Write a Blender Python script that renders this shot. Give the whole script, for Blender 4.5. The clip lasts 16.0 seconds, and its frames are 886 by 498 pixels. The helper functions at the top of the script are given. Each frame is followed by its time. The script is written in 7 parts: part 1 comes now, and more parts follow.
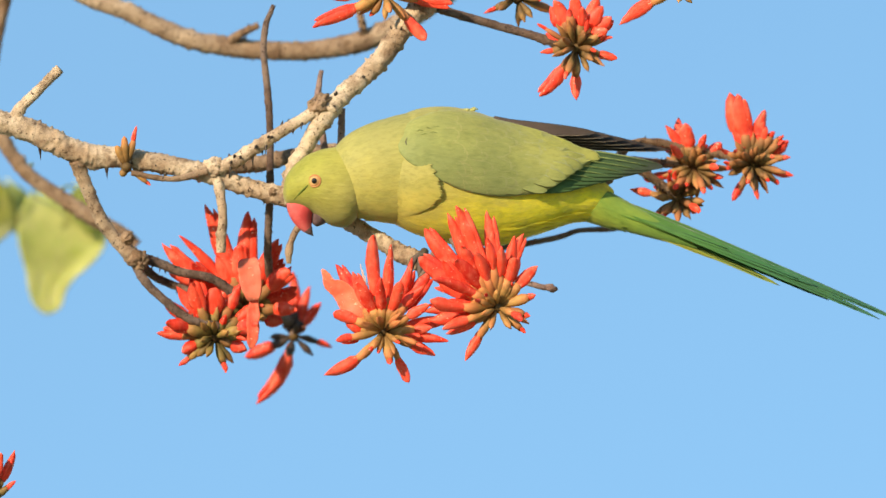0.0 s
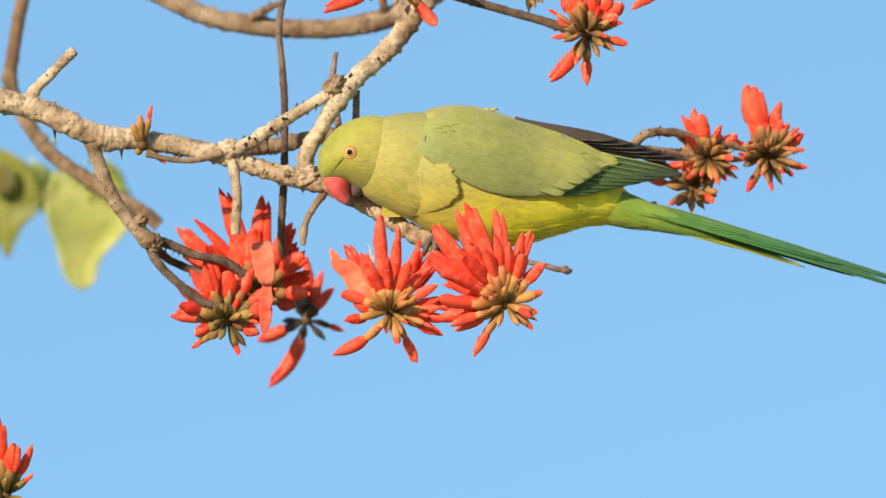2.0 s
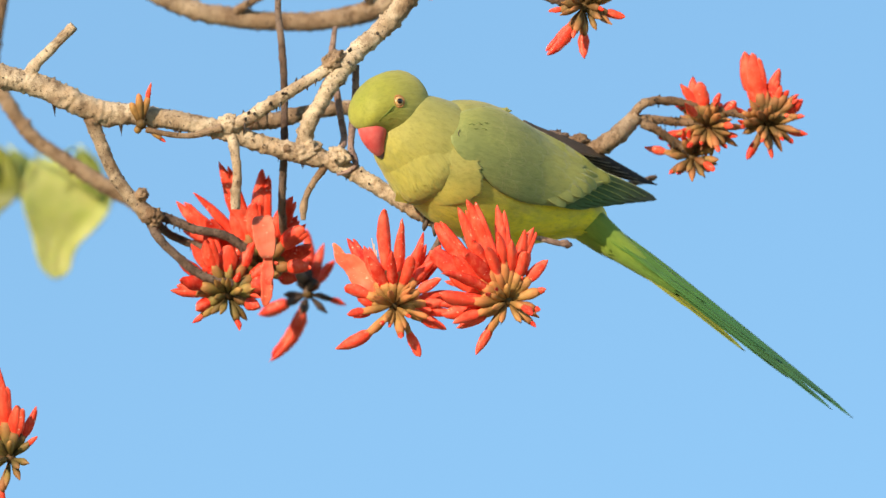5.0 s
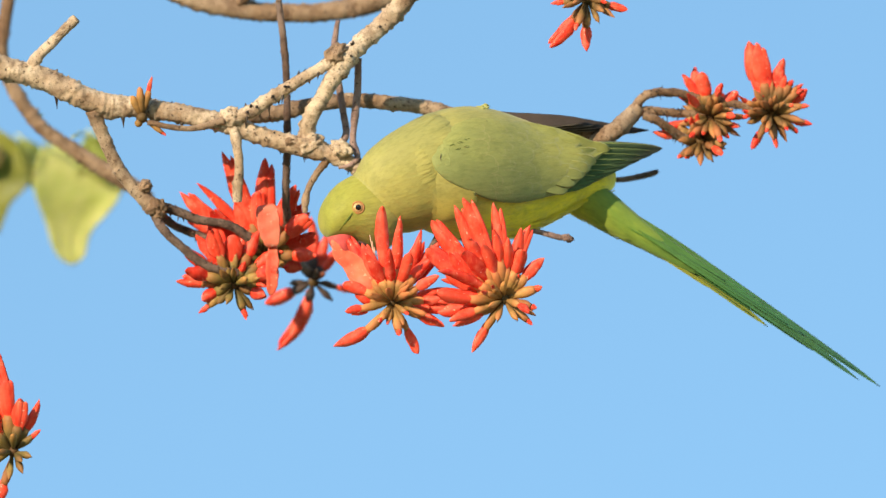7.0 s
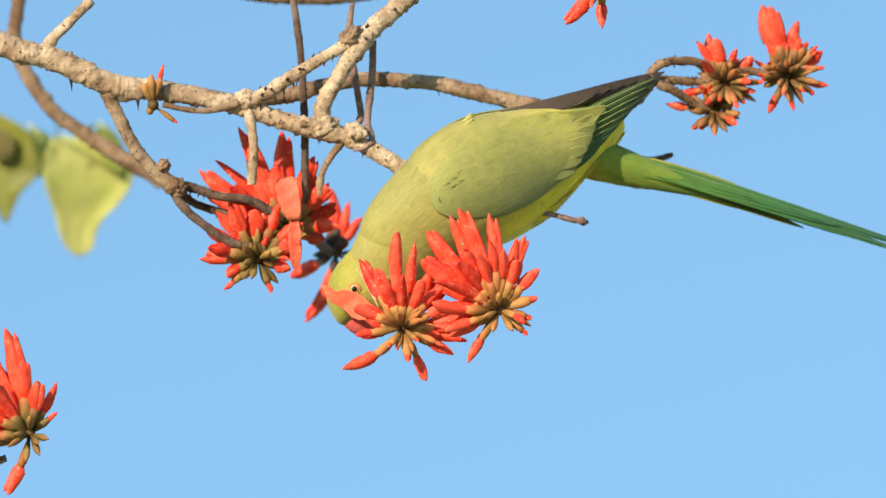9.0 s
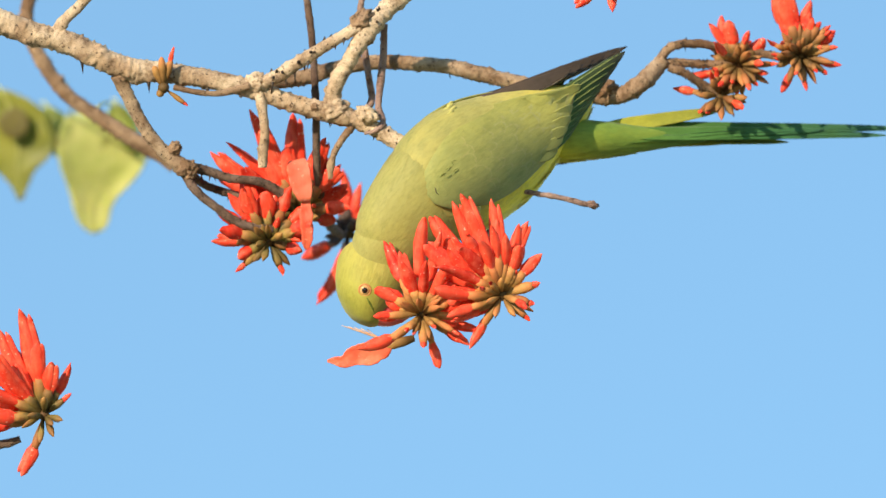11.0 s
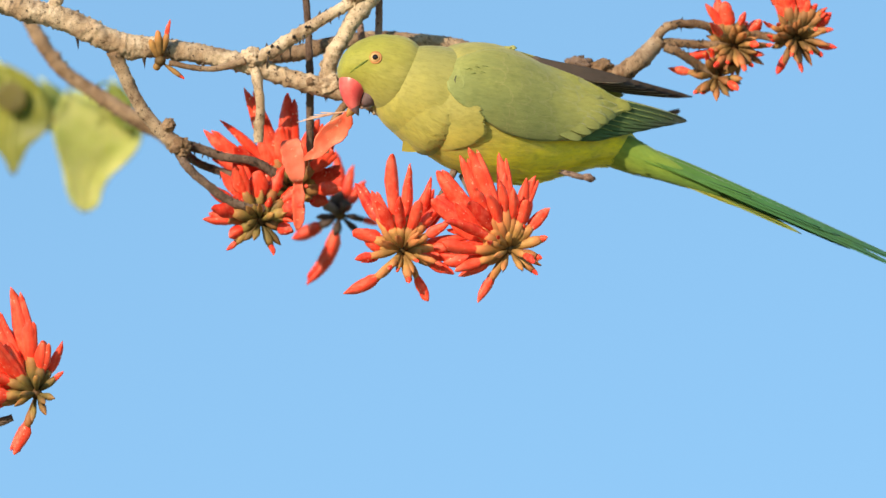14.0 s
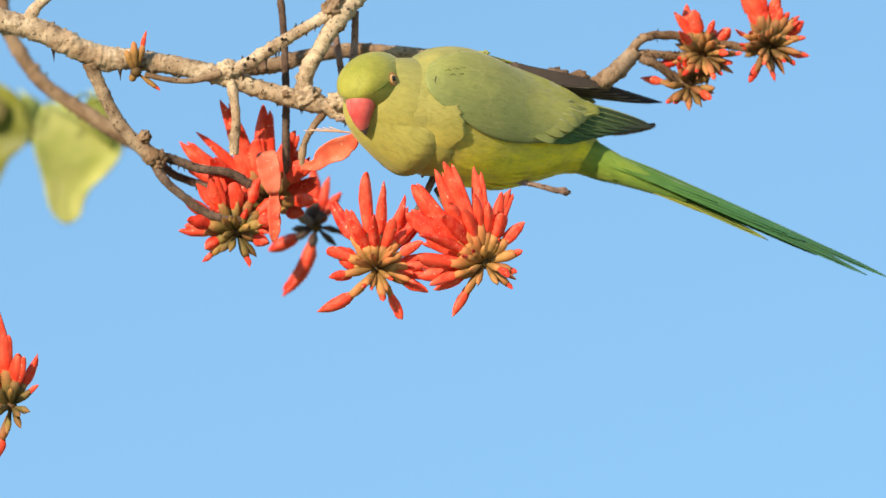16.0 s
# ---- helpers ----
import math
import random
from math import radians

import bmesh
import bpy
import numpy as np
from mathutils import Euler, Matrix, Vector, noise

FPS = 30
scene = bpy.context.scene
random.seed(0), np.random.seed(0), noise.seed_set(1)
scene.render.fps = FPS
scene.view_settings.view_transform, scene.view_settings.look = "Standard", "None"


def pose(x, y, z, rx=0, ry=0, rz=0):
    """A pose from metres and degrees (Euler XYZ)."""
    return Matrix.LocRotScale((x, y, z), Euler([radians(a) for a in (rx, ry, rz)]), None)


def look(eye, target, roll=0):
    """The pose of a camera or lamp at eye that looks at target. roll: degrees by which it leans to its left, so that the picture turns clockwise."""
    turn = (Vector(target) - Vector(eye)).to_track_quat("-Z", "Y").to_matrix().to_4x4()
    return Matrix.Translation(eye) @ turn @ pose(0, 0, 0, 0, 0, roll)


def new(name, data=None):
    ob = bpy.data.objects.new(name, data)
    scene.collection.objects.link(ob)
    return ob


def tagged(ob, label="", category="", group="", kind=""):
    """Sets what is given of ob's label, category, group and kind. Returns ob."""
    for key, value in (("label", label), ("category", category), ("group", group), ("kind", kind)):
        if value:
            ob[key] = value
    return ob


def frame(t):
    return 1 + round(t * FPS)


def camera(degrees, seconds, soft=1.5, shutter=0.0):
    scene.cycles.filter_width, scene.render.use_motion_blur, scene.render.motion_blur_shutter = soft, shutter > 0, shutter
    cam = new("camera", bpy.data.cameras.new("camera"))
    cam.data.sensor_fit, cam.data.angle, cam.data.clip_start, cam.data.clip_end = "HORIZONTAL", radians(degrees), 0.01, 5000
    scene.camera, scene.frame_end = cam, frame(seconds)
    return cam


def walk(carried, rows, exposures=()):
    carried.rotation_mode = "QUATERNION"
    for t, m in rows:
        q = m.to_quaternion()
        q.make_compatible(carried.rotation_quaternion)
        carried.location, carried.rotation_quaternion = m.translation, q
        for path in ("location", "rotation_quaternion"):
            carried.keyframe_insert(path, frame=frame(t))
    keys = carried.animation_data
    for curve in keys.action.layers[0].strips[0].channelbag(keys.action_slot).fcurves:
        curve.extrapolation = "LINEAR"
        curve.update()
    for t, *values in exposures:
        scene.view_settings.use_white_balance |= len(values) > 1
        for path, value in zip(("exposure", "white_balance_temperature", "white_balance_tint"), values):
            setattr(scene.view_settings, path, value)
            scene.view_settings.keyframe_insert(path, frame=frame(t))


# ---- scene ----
# Plan: the shot looks 24 degrees up at a branch some five metres above the ground.
# Things are laid out on a plan upright to that line of sight: x to the right, y away, z up.
BASE = pose(0, 0, 5.3, 24, 0, 0)
EYE = BASE @ pose(0, -9.0, 0, 90, 0, 0)


def swing(turn_x, turn_y, roll):
    """A hand-held turn of the lens, in degrees."""
    return EYE @ pose(0, 0, 0, turn_x, turn_y, roll)


def at(x, z, turn, y=0.0):
    """A place on the plan, turned clockwise by degrees."""
    return BASE @ pose(x, y, z, 0, turn, 0)


cam = camera(3.99, 16.0, soft=1.4)
cam.data.dof.use_dof = True
cam.data.dof.focus_distance = 8.95
cam.data.dof.aperture_fstop = 5.0
walk(cam, [
    (0, swing(0.1978, -0.0662, 0.159)),
    (0.5, swing(0.1176, 0.0180, -0.608)),
    (1, swing(0.0675, 0.0618, -1.031)),
    (1.5, swing(0.0774, 0.0416, -0.267)),
    (2, swing(0.1160, -0.0005, 0.192)),
    (2.5, swing(0.1563, -0.0307, 0.856)),
    (3, swing(0.1526, -0.0335, 0.912)),
    (3.5, swing(0.1052, -0.0171, 0.788)),
    (4, swing(0.0404, 0.0128, 0.366)),
    (4.5, swing(0.0007, 0.0285, -0.165)),
    (5, swing(0.0002, -0.0001, 0.005)),
    (7.5, swing(-0.0527, 0.0074, 0.233)),
    (8, swing(-0.0836, 0.0560, 0.086)),
    (10.5, swing(-0.1375, 0.1032, 0.738)),
    (11, swing(-0.1803, 0.1207, 0.455)),
    (11.5, swing(-0.2012, 0.1111, 0.541)),
    (12, swing(-0.2151, 0.0917, 0.529)),
    (12.5, swing(-0.2269, 0.0722, 0.520)),
    (13, swing(-0.2398, 0.0708, 0.567)),
    (13.5, swing(-0.2719, 0.0860, 0.358)),
    (14, swing(-0.2989, 0.1037, 0.108)),
    (14.5, swing(-0.2980, 0.1012, 0.090)),
    (15, swing(-0.2831, 0.0773, -0.010)),
    (15.5, swing(-0.2556, 0.0382, 0.330)),
    (16, swing(-0.2399, -0.0074, 0.335)),
], [(0.0, 1.08, 6720, 4.0), (16.0, 1.08, 6720, 4.0)])

# ---- light ----
SUN_FROM = (BASE.to_3x3() @ Vector((-0.55, -0.69, 0.46))).normalized()
world = bpy.data.worlds.new("sky")
scene.world = world
world.use_nodes = True
wn = world.node_tree.nodes
sky = wn.new("ShaderNodeTexSky")
sky.sky_type = "NISHITA"
sky.sun_disc = False
sky.sun_elevation = math.asin(SUN_FROM.z)
sky.sun_rotation = math.atan2(SUN_FROM.x, SUN_FROM.y) % (2 * math.pi)
sky.air_density, sky.dust_density, sky.ozone_density = 1.0, 0.0, 2.6
world.node_tree.links.new(sky.outputs["Color"], wn["Background"].inputs["Color"])
wn["Background"].inputs["Strength"].default_value = 0.15
sun_data = bpy.data.lights.new("sun", "SUN")
sun_data.energy, sun_data.angle, sun_data.color = 3.0, radians(0.6), (1.0, 0.81, 0.60)
sun = new("sun", sun_data)
sun.matrix_world = look(SUN_FROM * 20, (0, 0, 0))


# ---- materials ----
def shader(name, rough=0.6, spec=0.4):
    m = bpy.data.materials.new(name)
    m.use_nodes = True
    b = m.node_tree.nodes["Principled BSDF"]
    b.inputs["Roughness"].default_value = rough
    b.inputs["Specular IOR Level"].default_value = spec
    return m, m.node_tree, b


def node(tree, kind, **values):
    n = tree.nodes.new(kind)
    for key, value in values.items():
        n.inputs[key].default_value = value
    return n


def rgba(c):
    return (*c, 1.0)


def ramp(tree, source, stops):
    r = tree.nodes.new("ShaderNodeValToRGB")
    while len(r.color_ramp.elements) < len(stops):
        r.color_ramp.elements.new(0.5)
    for e, (p, c) in zip(r.color_ramp.elements, stops):
        e.position, e.color = p, rgba(c)
    tree.links.new(source, r.inputs["Fac"])
    return r.outputs["Color"]


def place(tree, scale=(1, 1, 1), which="Object"):
    """Coordinates on the thing itself, in metres, stretched."""
    tc = tree.nodes.new("ShaderNodeTexCoord")
    mp = tree.nodes.new("ShaderNodeMapping")
    mp.inputs["Scale"].default_value = scale
    tree.links.new(tc.outputs[which], mp.inputs["Vector"])
    return mp.outputs["Vector"]


def grain(tree, vector, scale, detail=4.0, rough=0.6):
    n = node(tree, "ShaderNodeTexNoise", Scale=scale, Detail=detail, Roughness=rough)
    tree.links.new(vector, n.inputs["Vector"])
    return n.outputs["Fac"]


def mix(tree, a, b, fac, kind="MIX"):
    n = tree.nodes.new("ShaderNodeMix")
    n.data_type, n.blend_type = "RGBA", kind
    slots = {"fac": n.inputs[0], "a": n.inputs[6], "b": n.inputs[7]}
    for key, value in (("fac", fac), ("a", a), ("b", b)):
        if isinstance(value, bpy.types.NodeSocket):
            tree.links.new(value, slots[key])
        elif key == "fac":
            slots[key].default_value = value
        else:
            slots[key].default_value = rgba(value)
    return n.outputs[2]


def relief(tree, b, height, strength, distance):
    n = node(tree, "ShaderNodeBump", Strength=strength, Distance=distance)
    tree.links.new(height, n.inputs["Height"])
    tree.links.new(n.outputs["Normal"], b.inputs["Normal"])


def bark_material(name, pale, mid, dark):
    """Pale corky bark: broad stains, fine grain, dark pores and scars."""
    m, t, b = shader(name, 0.88, 0.2)
    v = place(t)
    big = ramp(t, grain(t, v, 60, 5, 0.7), [(0.38, mid), (0.50, pale), (0.66, [min(0.85, c * 1.2) for c in pale])])
    fine = ramp(t, grain(t, v, 900, 5, 0.75), [(0.30, (0.5, 0.44, 0.4)), (0.43, (1, 1, 1)), (0.62, (1.15, 1.15, 1.12))])
    col = mix(t, big, fine, 1.0, "MULTIPLY")
    broad = ramp(t, grain(t, v, 24, 3, 0.6), [(0.40, (0.62, 0.55, 0.5)), (0.56, (1, 1, 1))])
    col = mix(t, col, broad, 1.0, "MULTIPLY")
    stain = ramp(t, grain(t, v, 130, 5, 0.75), [(0.33, (0.8, 0.8, 0.8)), (0.43, (0, 0, 0))])
    col = mix(t, col, dark, stain)
    pores = ramp(t, grain(t, v, 430, 2, 0.5), [(0.30, (0.9, 0.9, 0.9)), (0.37, (0, 0, 0))])
    col = mix(t, col, [c * 0.6 for c in dark], pores)
    t.links.new(col, b.inputs["Base Color"])
    relief(t, b, grain(t, v, 420, 8, 0.78), 0.75, 0.0022)
    return m


def petal_material(name, deep, bright):
    """Satin petals: each its own red, streaked along its length, with pale worn flecks."""
    m, t, b = shader(name, 0.52, 0.3)
    v = place(t)
    col = ramp(t, grain(t, v, 60, 3), [(0.38, deep), (0.60, bright)])
    info = t.nodes.new("ShaderNodeObjectInfo")
    col = mix(t, col, bright, ramp(t, info.outputs["Random"], [(0.3, (0, 0, 0)), (1.0, (0.9, 0.9, 0.9))]))
    col = mix(t, col, [c * 0.72 for c in deep], ramp(t, info.outputs["Random"], [(0.0, (0.75, 0.75, 0.75)), (0.35, (0, 0, 0))]))
    streak = ramp(t, grain(t, place(t, (1, 1, 0.16)), 420, 4), [(0.50, (0, 0, 0)), (0.72, (0.3, 0.3, 0.3))])
    col = mix(t, col, (0.92, 0.22, 0.12), streak)
    bloom_patch = ramp(t, grain(t, v, 95, 3), [(0.46, (0, 0, 0)), (0.70, (0.42, 0.42, 0.42))])
    col = mix(t, col, (0.93, 0.24, 0.15), bloom_patch)
    pale = ramp(t, grain(t, v, 330, 4), [(0.64, (0, 0, 0)), (0.70, (0.75, 0.75, 0.75))])
    col = mix(t, col, (0.94, 0.55, 0.42), pale)
    t.links.new(col, b.inputs["Base Color"])
    b.inputs["Subsurface Weight"].default_value = 0.22
    b.inputs["Subsurface Radius"].default_value = (0.003, 0.0008, 0.0005)
    b.inputs["Subsurface Scale"].default_value = 0.4
    relief(t, b, grain(t, place(t, (1, 1, 0.14)), 380, 5), 0.18, 0.0007)
    return m


def calyx_material(name, pale, dark, blush=0.6):
    """Dark at the pedicel, ochre further out."""
    m, t, b = shader(name, 0.62, 0.3)
    v = place(t)
    col = ramp(t, grain(t, v, 120, 4), [(0.35, dark), (0.58, pale)])
    info = t.nodes.new("ShaderNodeObjectInfo")
    col = mix(t, col, dark, ramp(t, info.outputs["Random"], [(0.15, (0, 0, 0)), (1.0, (0.95, 0.95, 0.95))]))
    col = mix(t, col, (0.42, 0.10, 0.045), ramp(t, info.outputs["Random"], [(0.72, (0, 0, 0)), (0.82, (0.45, 0.45, 0.45)), (0.9, (0, 0, 0))]))
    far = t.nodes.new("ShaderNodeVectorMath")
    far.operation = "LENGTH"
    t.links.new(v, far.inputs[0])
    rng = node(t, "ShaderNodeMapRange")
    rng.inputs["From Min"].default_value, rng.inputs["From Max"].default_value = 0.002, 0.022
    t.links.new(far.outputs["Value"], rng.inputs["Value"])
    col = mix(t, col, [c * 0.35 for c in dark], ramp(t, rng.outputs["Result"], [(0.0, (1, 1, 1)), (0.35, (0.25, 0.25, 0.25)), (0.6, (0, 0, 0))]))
    col = mix(t, col, (0.72, 0.23, 0.09), ramp(t, rng.outputs["Result"], [(0.6, (0, 0, 0)), (1.0, (blush, blush, blush))]))
    t.links.new(col, b.inputs["Base Color"])
    relief(t, b, grain(t, v, 600, 4), 0.4, 0.0006)
    return m


def leaf_material(name, pale, deep, patches=28):
    m, t, b = shader(name, 0.5, 0.35)
    v = place(t)
    col = ramp(t, grain(t, v, patches, 4), [(0.36, deep), (0.6, pale)])
    col = mix(t, col, (0.16, 0.14, 0.03), ramp(t, grain(t, v, 40, 3), [(0.62, (0, 0, 0)), (0.72, (0.6, 0.6, 0.6))]))
    t.links.new(col, b.inputs["Base Color"])
    b.inputs["Transmission Weight"].default_value = 0.0
    b.inputs["Subsurface Weight"].default_value = 0.3
    b.inputs["Subsurface Radius"].default_value = (0.003, 0.004, 0.001)
    relief(t, b, grain(t, v, 300, 4), 0.2, 0.0008)
    return m


def plumage_material(name, stops, axis, flecks, span=(-0.06, 0.06), rough=0.62, sheen=0.15):
    """Feather colour that changes along one axis of the bird, with barbs and flecks."""
    m, t, b = shader(name, rough, 0.25)
    tc = t.nodes.new("ShaderNodeTexCoord")
    dot = t.nodes.new("ShaderNodeVectorMath")
    dot.operation = "DOT_PRODUCT"
    dot.inputs[1].default_value = axis
    t.links.new(tc.outputs["Object"], dot.inputs[0])
    wob = grain(t, place(t), 45, 4)
    add = node(t, "ShaderNodeMath")
    add.operation = "MULTIPLY_ADD"
    t.links.new(wob, add.inputs[0])
    add.inputs[1].default_value = 0.014
    t.links.new(dot.outputs["Value"], add.inputs[2])
    rng = node(t, "ShaderNodeMapRange")
    rng.inputs["From Min"].default_value, rng.inputs["From Max"].default_value = span[0] + 0.007, span[1] + 0.007
    t.links.new(add.outputs["Value"], rng.inputs["Value"])
    col = ramp(t, rng.outputs["Result"], stops)
    geo = t.nodes.new("ShaderNodeNewGeometry")
    col = mix(t, col, flecks, ramp(t, geo.outputs["Random Per Island"], [(0.2, (0, 0, 0)), (1.0, (0.22, 0.22, 0.22))]))
    col = mix(t, col, (0.70, 0.72, 0.66), ramp(t, grain(t, place(t, (0.3, 1, 1)), 460, 5, 0.7), [(0.46, (0, 0, 0)), (0.70, (0.75, 0.75, 0.75))]), "MULTIPLY")
    col = mix(t, col, (0.80, 0.84, 0.80), ramp(t, grain(t, place(t, (0.5, 1, 1)), 120, 4), [(0.48, (0, 0, 0)), (0.68, (0.8, 0.8, 0.8))]), "MULTIPLY")
    col = mix(t, col, flecks, ramp(t, grain(t, place(t, (0.4, 1, 1)), 75, 4), [(0.46, (0, 0, 0)), (0.66, (0.4, 0.4, 0.4))]))
    col = mix(t, col, (1.22, 1.18, 1.12), ramp(t, grain(t, place(t), 36, 3), [(0.44, (0, 0, 0)), (0.66, (0.8, 0.8, 0.8))]), "MULTIPLY")
    t.links.new(col, b.inputs["Base Color"])
    b.inputs["Sheen Weight"].default_value = sheen
    relief(t, b, grain(t, place(t, (0.3, 1, 1)), 520, 5, 0.65), 0.5, 0.0006)
    return m


def plain(name, c1, c2, scale, rough, spec=0.4, bump=0.2):
    m, t, b = shader(name, rough, spec)
    v = place(t)
    t.links.new(ramp(t, grain(t, v, scale, 4), [(0.35, c1), (0.65, c2)]), b.inputs["Base Color"])
    relief(t, b, grain(t, v, scale * 4, 4), bump, 0.0005)
    return m


BARK = bark_material("pale bark", (0.61, 0.475, 0.35), (0.34, 0.24, 0.165), (0.14, 0.085, 0.058))
BARK_TAN = bark_material("tan bark", (0.43, 0.315, 0.225), (0.28, 0.185, 0.125), (0.11, 0.068, 0.046))
BARK_BROWN = bark_material("brown bark", (0.34, 0.23, 0.155), (0.22, 0.14, 0.09), (0.09, 0.053, 0.035))
TWIG = bark_material("dark twig bark", (0.20, 0.14, 0.115), (0.12, 0.082, 0.068), (0.055, 0.037, 0.031))
TWIG_PALE = bark_material("dry purplish twig bark", (0.33, 0.225, 0.20), (0.21, 0.14, 0.125), (0.09, 0.058, 0.05))
THORN = plain("thorn", (0.025, 0.016, 0.012), (0.06, 0.04, 0.03), 300, 0.5)
PETAL = petal_material("coral red petal", (0.68, 0.022, 0.014), (0.88, 0.075, 0.038))
PETAL_DEEP = petal_material("deep red petal", (0.62, 0.018, 0.011), (0.82, 0.058, 0.026))
PETAL_TORN = petal_material("torn orange petal", (0.80, 0.085, 0.05), (0.92, 0.21, 0.12))
PETAL_PALE = petal_material("faded salmon petal", (0.82, 0.15, 0.09), (0.92, 0.32, 0.21))
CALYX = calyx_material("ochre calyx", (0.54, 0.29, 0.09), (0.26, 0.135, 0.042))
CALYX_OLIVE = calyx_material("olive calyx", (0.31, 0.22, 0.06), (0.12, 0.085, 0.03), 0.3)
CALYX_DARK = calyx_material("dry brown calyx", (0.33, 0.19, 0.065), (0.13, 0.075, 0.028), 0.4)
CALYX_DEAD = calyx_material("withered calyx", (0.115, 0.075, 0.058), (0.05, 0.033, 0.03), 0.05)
LEAF = leaf_material("pale green leaf", (0.56, 0.55, 0.20), (0.37, 0.40, 0.095))
LEAF_DARK = leaf_material("mottled green leaf", (0.23, 0.235, 0.035), (0.11, 0.125, 0.02), 13)
LEAF_SPOT = leaf_material("brown leaf blotch", (0.125, 0.105, 0.025), (0.085, 0.07, 0.018), 60)
LEAF_MID = leaf_material("mid green leaf", (0.33, 0.36, 0.07), (0.20, 0.24, 0.04), 20)
MIDRIB = plain("leaf rib", (0.45, 0.48, 0.14), (0.55, 0.55, 0.2), 200, 0.6)
BODY = plumage_material("body plumage", [(0.0, (0.95, 0.82, 0.03)), (0.30, (0.90, 0.77, 0.045)), (0.44, (0.62, 0.52, 0.085)), (0.64, (0.42, 0.375, 0.112)), (1.0, (0.25, 0.255, 0.085))],
                        (-0.37, 0, 1.0), (0.437, 0.372, 0.110), (-0.07, 0.07))
HEAD = plumage_material("head plumage", [(0.0, (0.380, 0.335, 0.105)), (0.40, (0.39, 0.348, 0.09)), (0.64, (0.365, 0.343, 0.066)), (0.84, (0.305, 0.303, 0.047)), (1.0, (0.228, 0.261, 0.023))], (-0.8, 0, 0.45), (0.304, 0.279, 0.053), (-0.035, 0.035))
NECK = plumage_material("neck plumage", [(0.0, (0.50, 0.425, 0.08)), (0.45, (0.415, 0.366, 0.10)), (1.0, (0.31, 0.294, 0.094))], (0, 0, 1.0), (0.335, 0.308, 0.10), (-0.035, 0.035))
WING = plumage_material("wing coverts", [(0.0, (0.235, 0.272, 0.103)), (0.4, (0.275, 0.292, 0.094)), (0.7, (0.309, 0.305, 0.086)), (1.0, (0.323, 0.314, 0.07))], (0.45, 0, 1.0), (0.247, 0.265, 0.088), (-0.04, 0.055))
WING_RIM = plumage_material("pale covert margins", [(0.0, (0.261, 0.279, 0.116)), (1.0, (0.347, 0.327, 0.110))], (-0.25, 0, 1.0), (0.323, 0.319, 0.116), (-0.03, 0.05))
FLIGHT = plumage_material("green flight feathers", [(0.0, (0.095, 0.175, 0.042)), (0.5, (0.055, 0.112, 0.036)), (0.82, (0.055, 0.066, 0.042)), (1.0, (0.05, 0.046, 0.042))], (1, 0, 0), (0.05, 0.105, 0.03), (0.0, 0.12))
DARK_FLIGHT = plumage_material("dark primaries", [(0.0, (0.105, 0.074, 0.058)), (0.55, (0.055, 0.040, 0.033)), (1.0, (0.020, 0.015, 0.013))], (1, 0, 0), (0.085, 0.062, 0.048), (0.0, 0.12), 0.5, 0.0)
PALE_EDGE = plain("pale brown feather edge", (0.20, 0.15, 0.11), (0.30, 0.24, 0.18), 200, 0.6)
STAMEN = plain("pale stamen", (0.62, 0.36, 0.26), (0.75, 0.52, 0.40), 300, 0.6)
LORE = plain("dark green lore", (0.10, 0.135, 0.015), (0.15, 0.19, 0.025), 400, 0.7)
TUFT = plain("pale yellow down", (0.40, 0.38, 0.11), (0.48, 0.45, 0.16), 300, 0.8)
SHAFT = plain("feather shaft", (0.03, 0.085, 0.04), (0.05, 0.12, 0.05), 300, 0.5)
COVERTS = plumage_material("tail coverts", [(0.0, (0.84, 0.74, 0.04)), (0.16, (0.56, 0.54, 0.05)), (0.34, (0.27, 0.33, 0.045)), (0.55, (0.16, 0.26, 0.042)), (1.0, (0.08, 0.19, 0.045))], (0.75, 0, 1.7), (0.26, 0.32, 0.045), (-0.045, 0.07))
EDGE = plain("yellow feather edge", (0.29, 0.36, 0.10), (0.40, 0.44, 0.14), 200, 0.6)
TAIL = plumage_material("tail feathers", [(0.0, (0.15, 0.25, 0.04)), (0.25, (0.10, 0.205, 0.035)), (0.6, (0.045, 0.165, 0.055)), (1.0, (0.03, 0.115, 0.075))], (1, 0, 0), (0.06, 0.15, 0.03), (0.0, 0.2))
TAIL_UNDER = plumage_material("yellow tail underside", [(0.0, (0.36, 0.355, 0.04)), (0.45, (0.29, 0.30, 0.045)), (1.0, (0.16, 0.23, 0.05))], (1, 0, 0), (0.27, 0.28, 0.04), (0.0, 0.16))
BEAK = plain("red beak", (0.63, 0.075, 0.08), (0.75, 0.165, 0.155), 90, 0.34, 0.45, 0.12)
MANDIBLE = plain("dark lower beak", (0.075, 0.045, 0.048), (0.16, 0.10, 0.105), 150, 0.45, 0.45, 0.15)
IRIS = plain("pale iris", (0.52, 0.29, 0.11), (0.64, 0.40, 0.19), 500, 0.3)
PUPIL = plain("pupil", (0.008, 0.006, 0.005), (0.012, 0.01, 0.008), 500, 0.08, 0.6, 0.0)
EYE_RING = plain("orange eye ring", (0.46, 0.19, 0.06), (0.54, 0.25, 0.09), 600, 0.6)
FOOT = plain("grey scaly foot", (0.07, 0.05, 0.04), (0.15, 0.11, 0.09), 500, 0.7)
GROUND = plain("pale bounce ground", (0.34, 0.29, 0.15), (0.46, 0.40, 0.22), 0.6, 0.95)


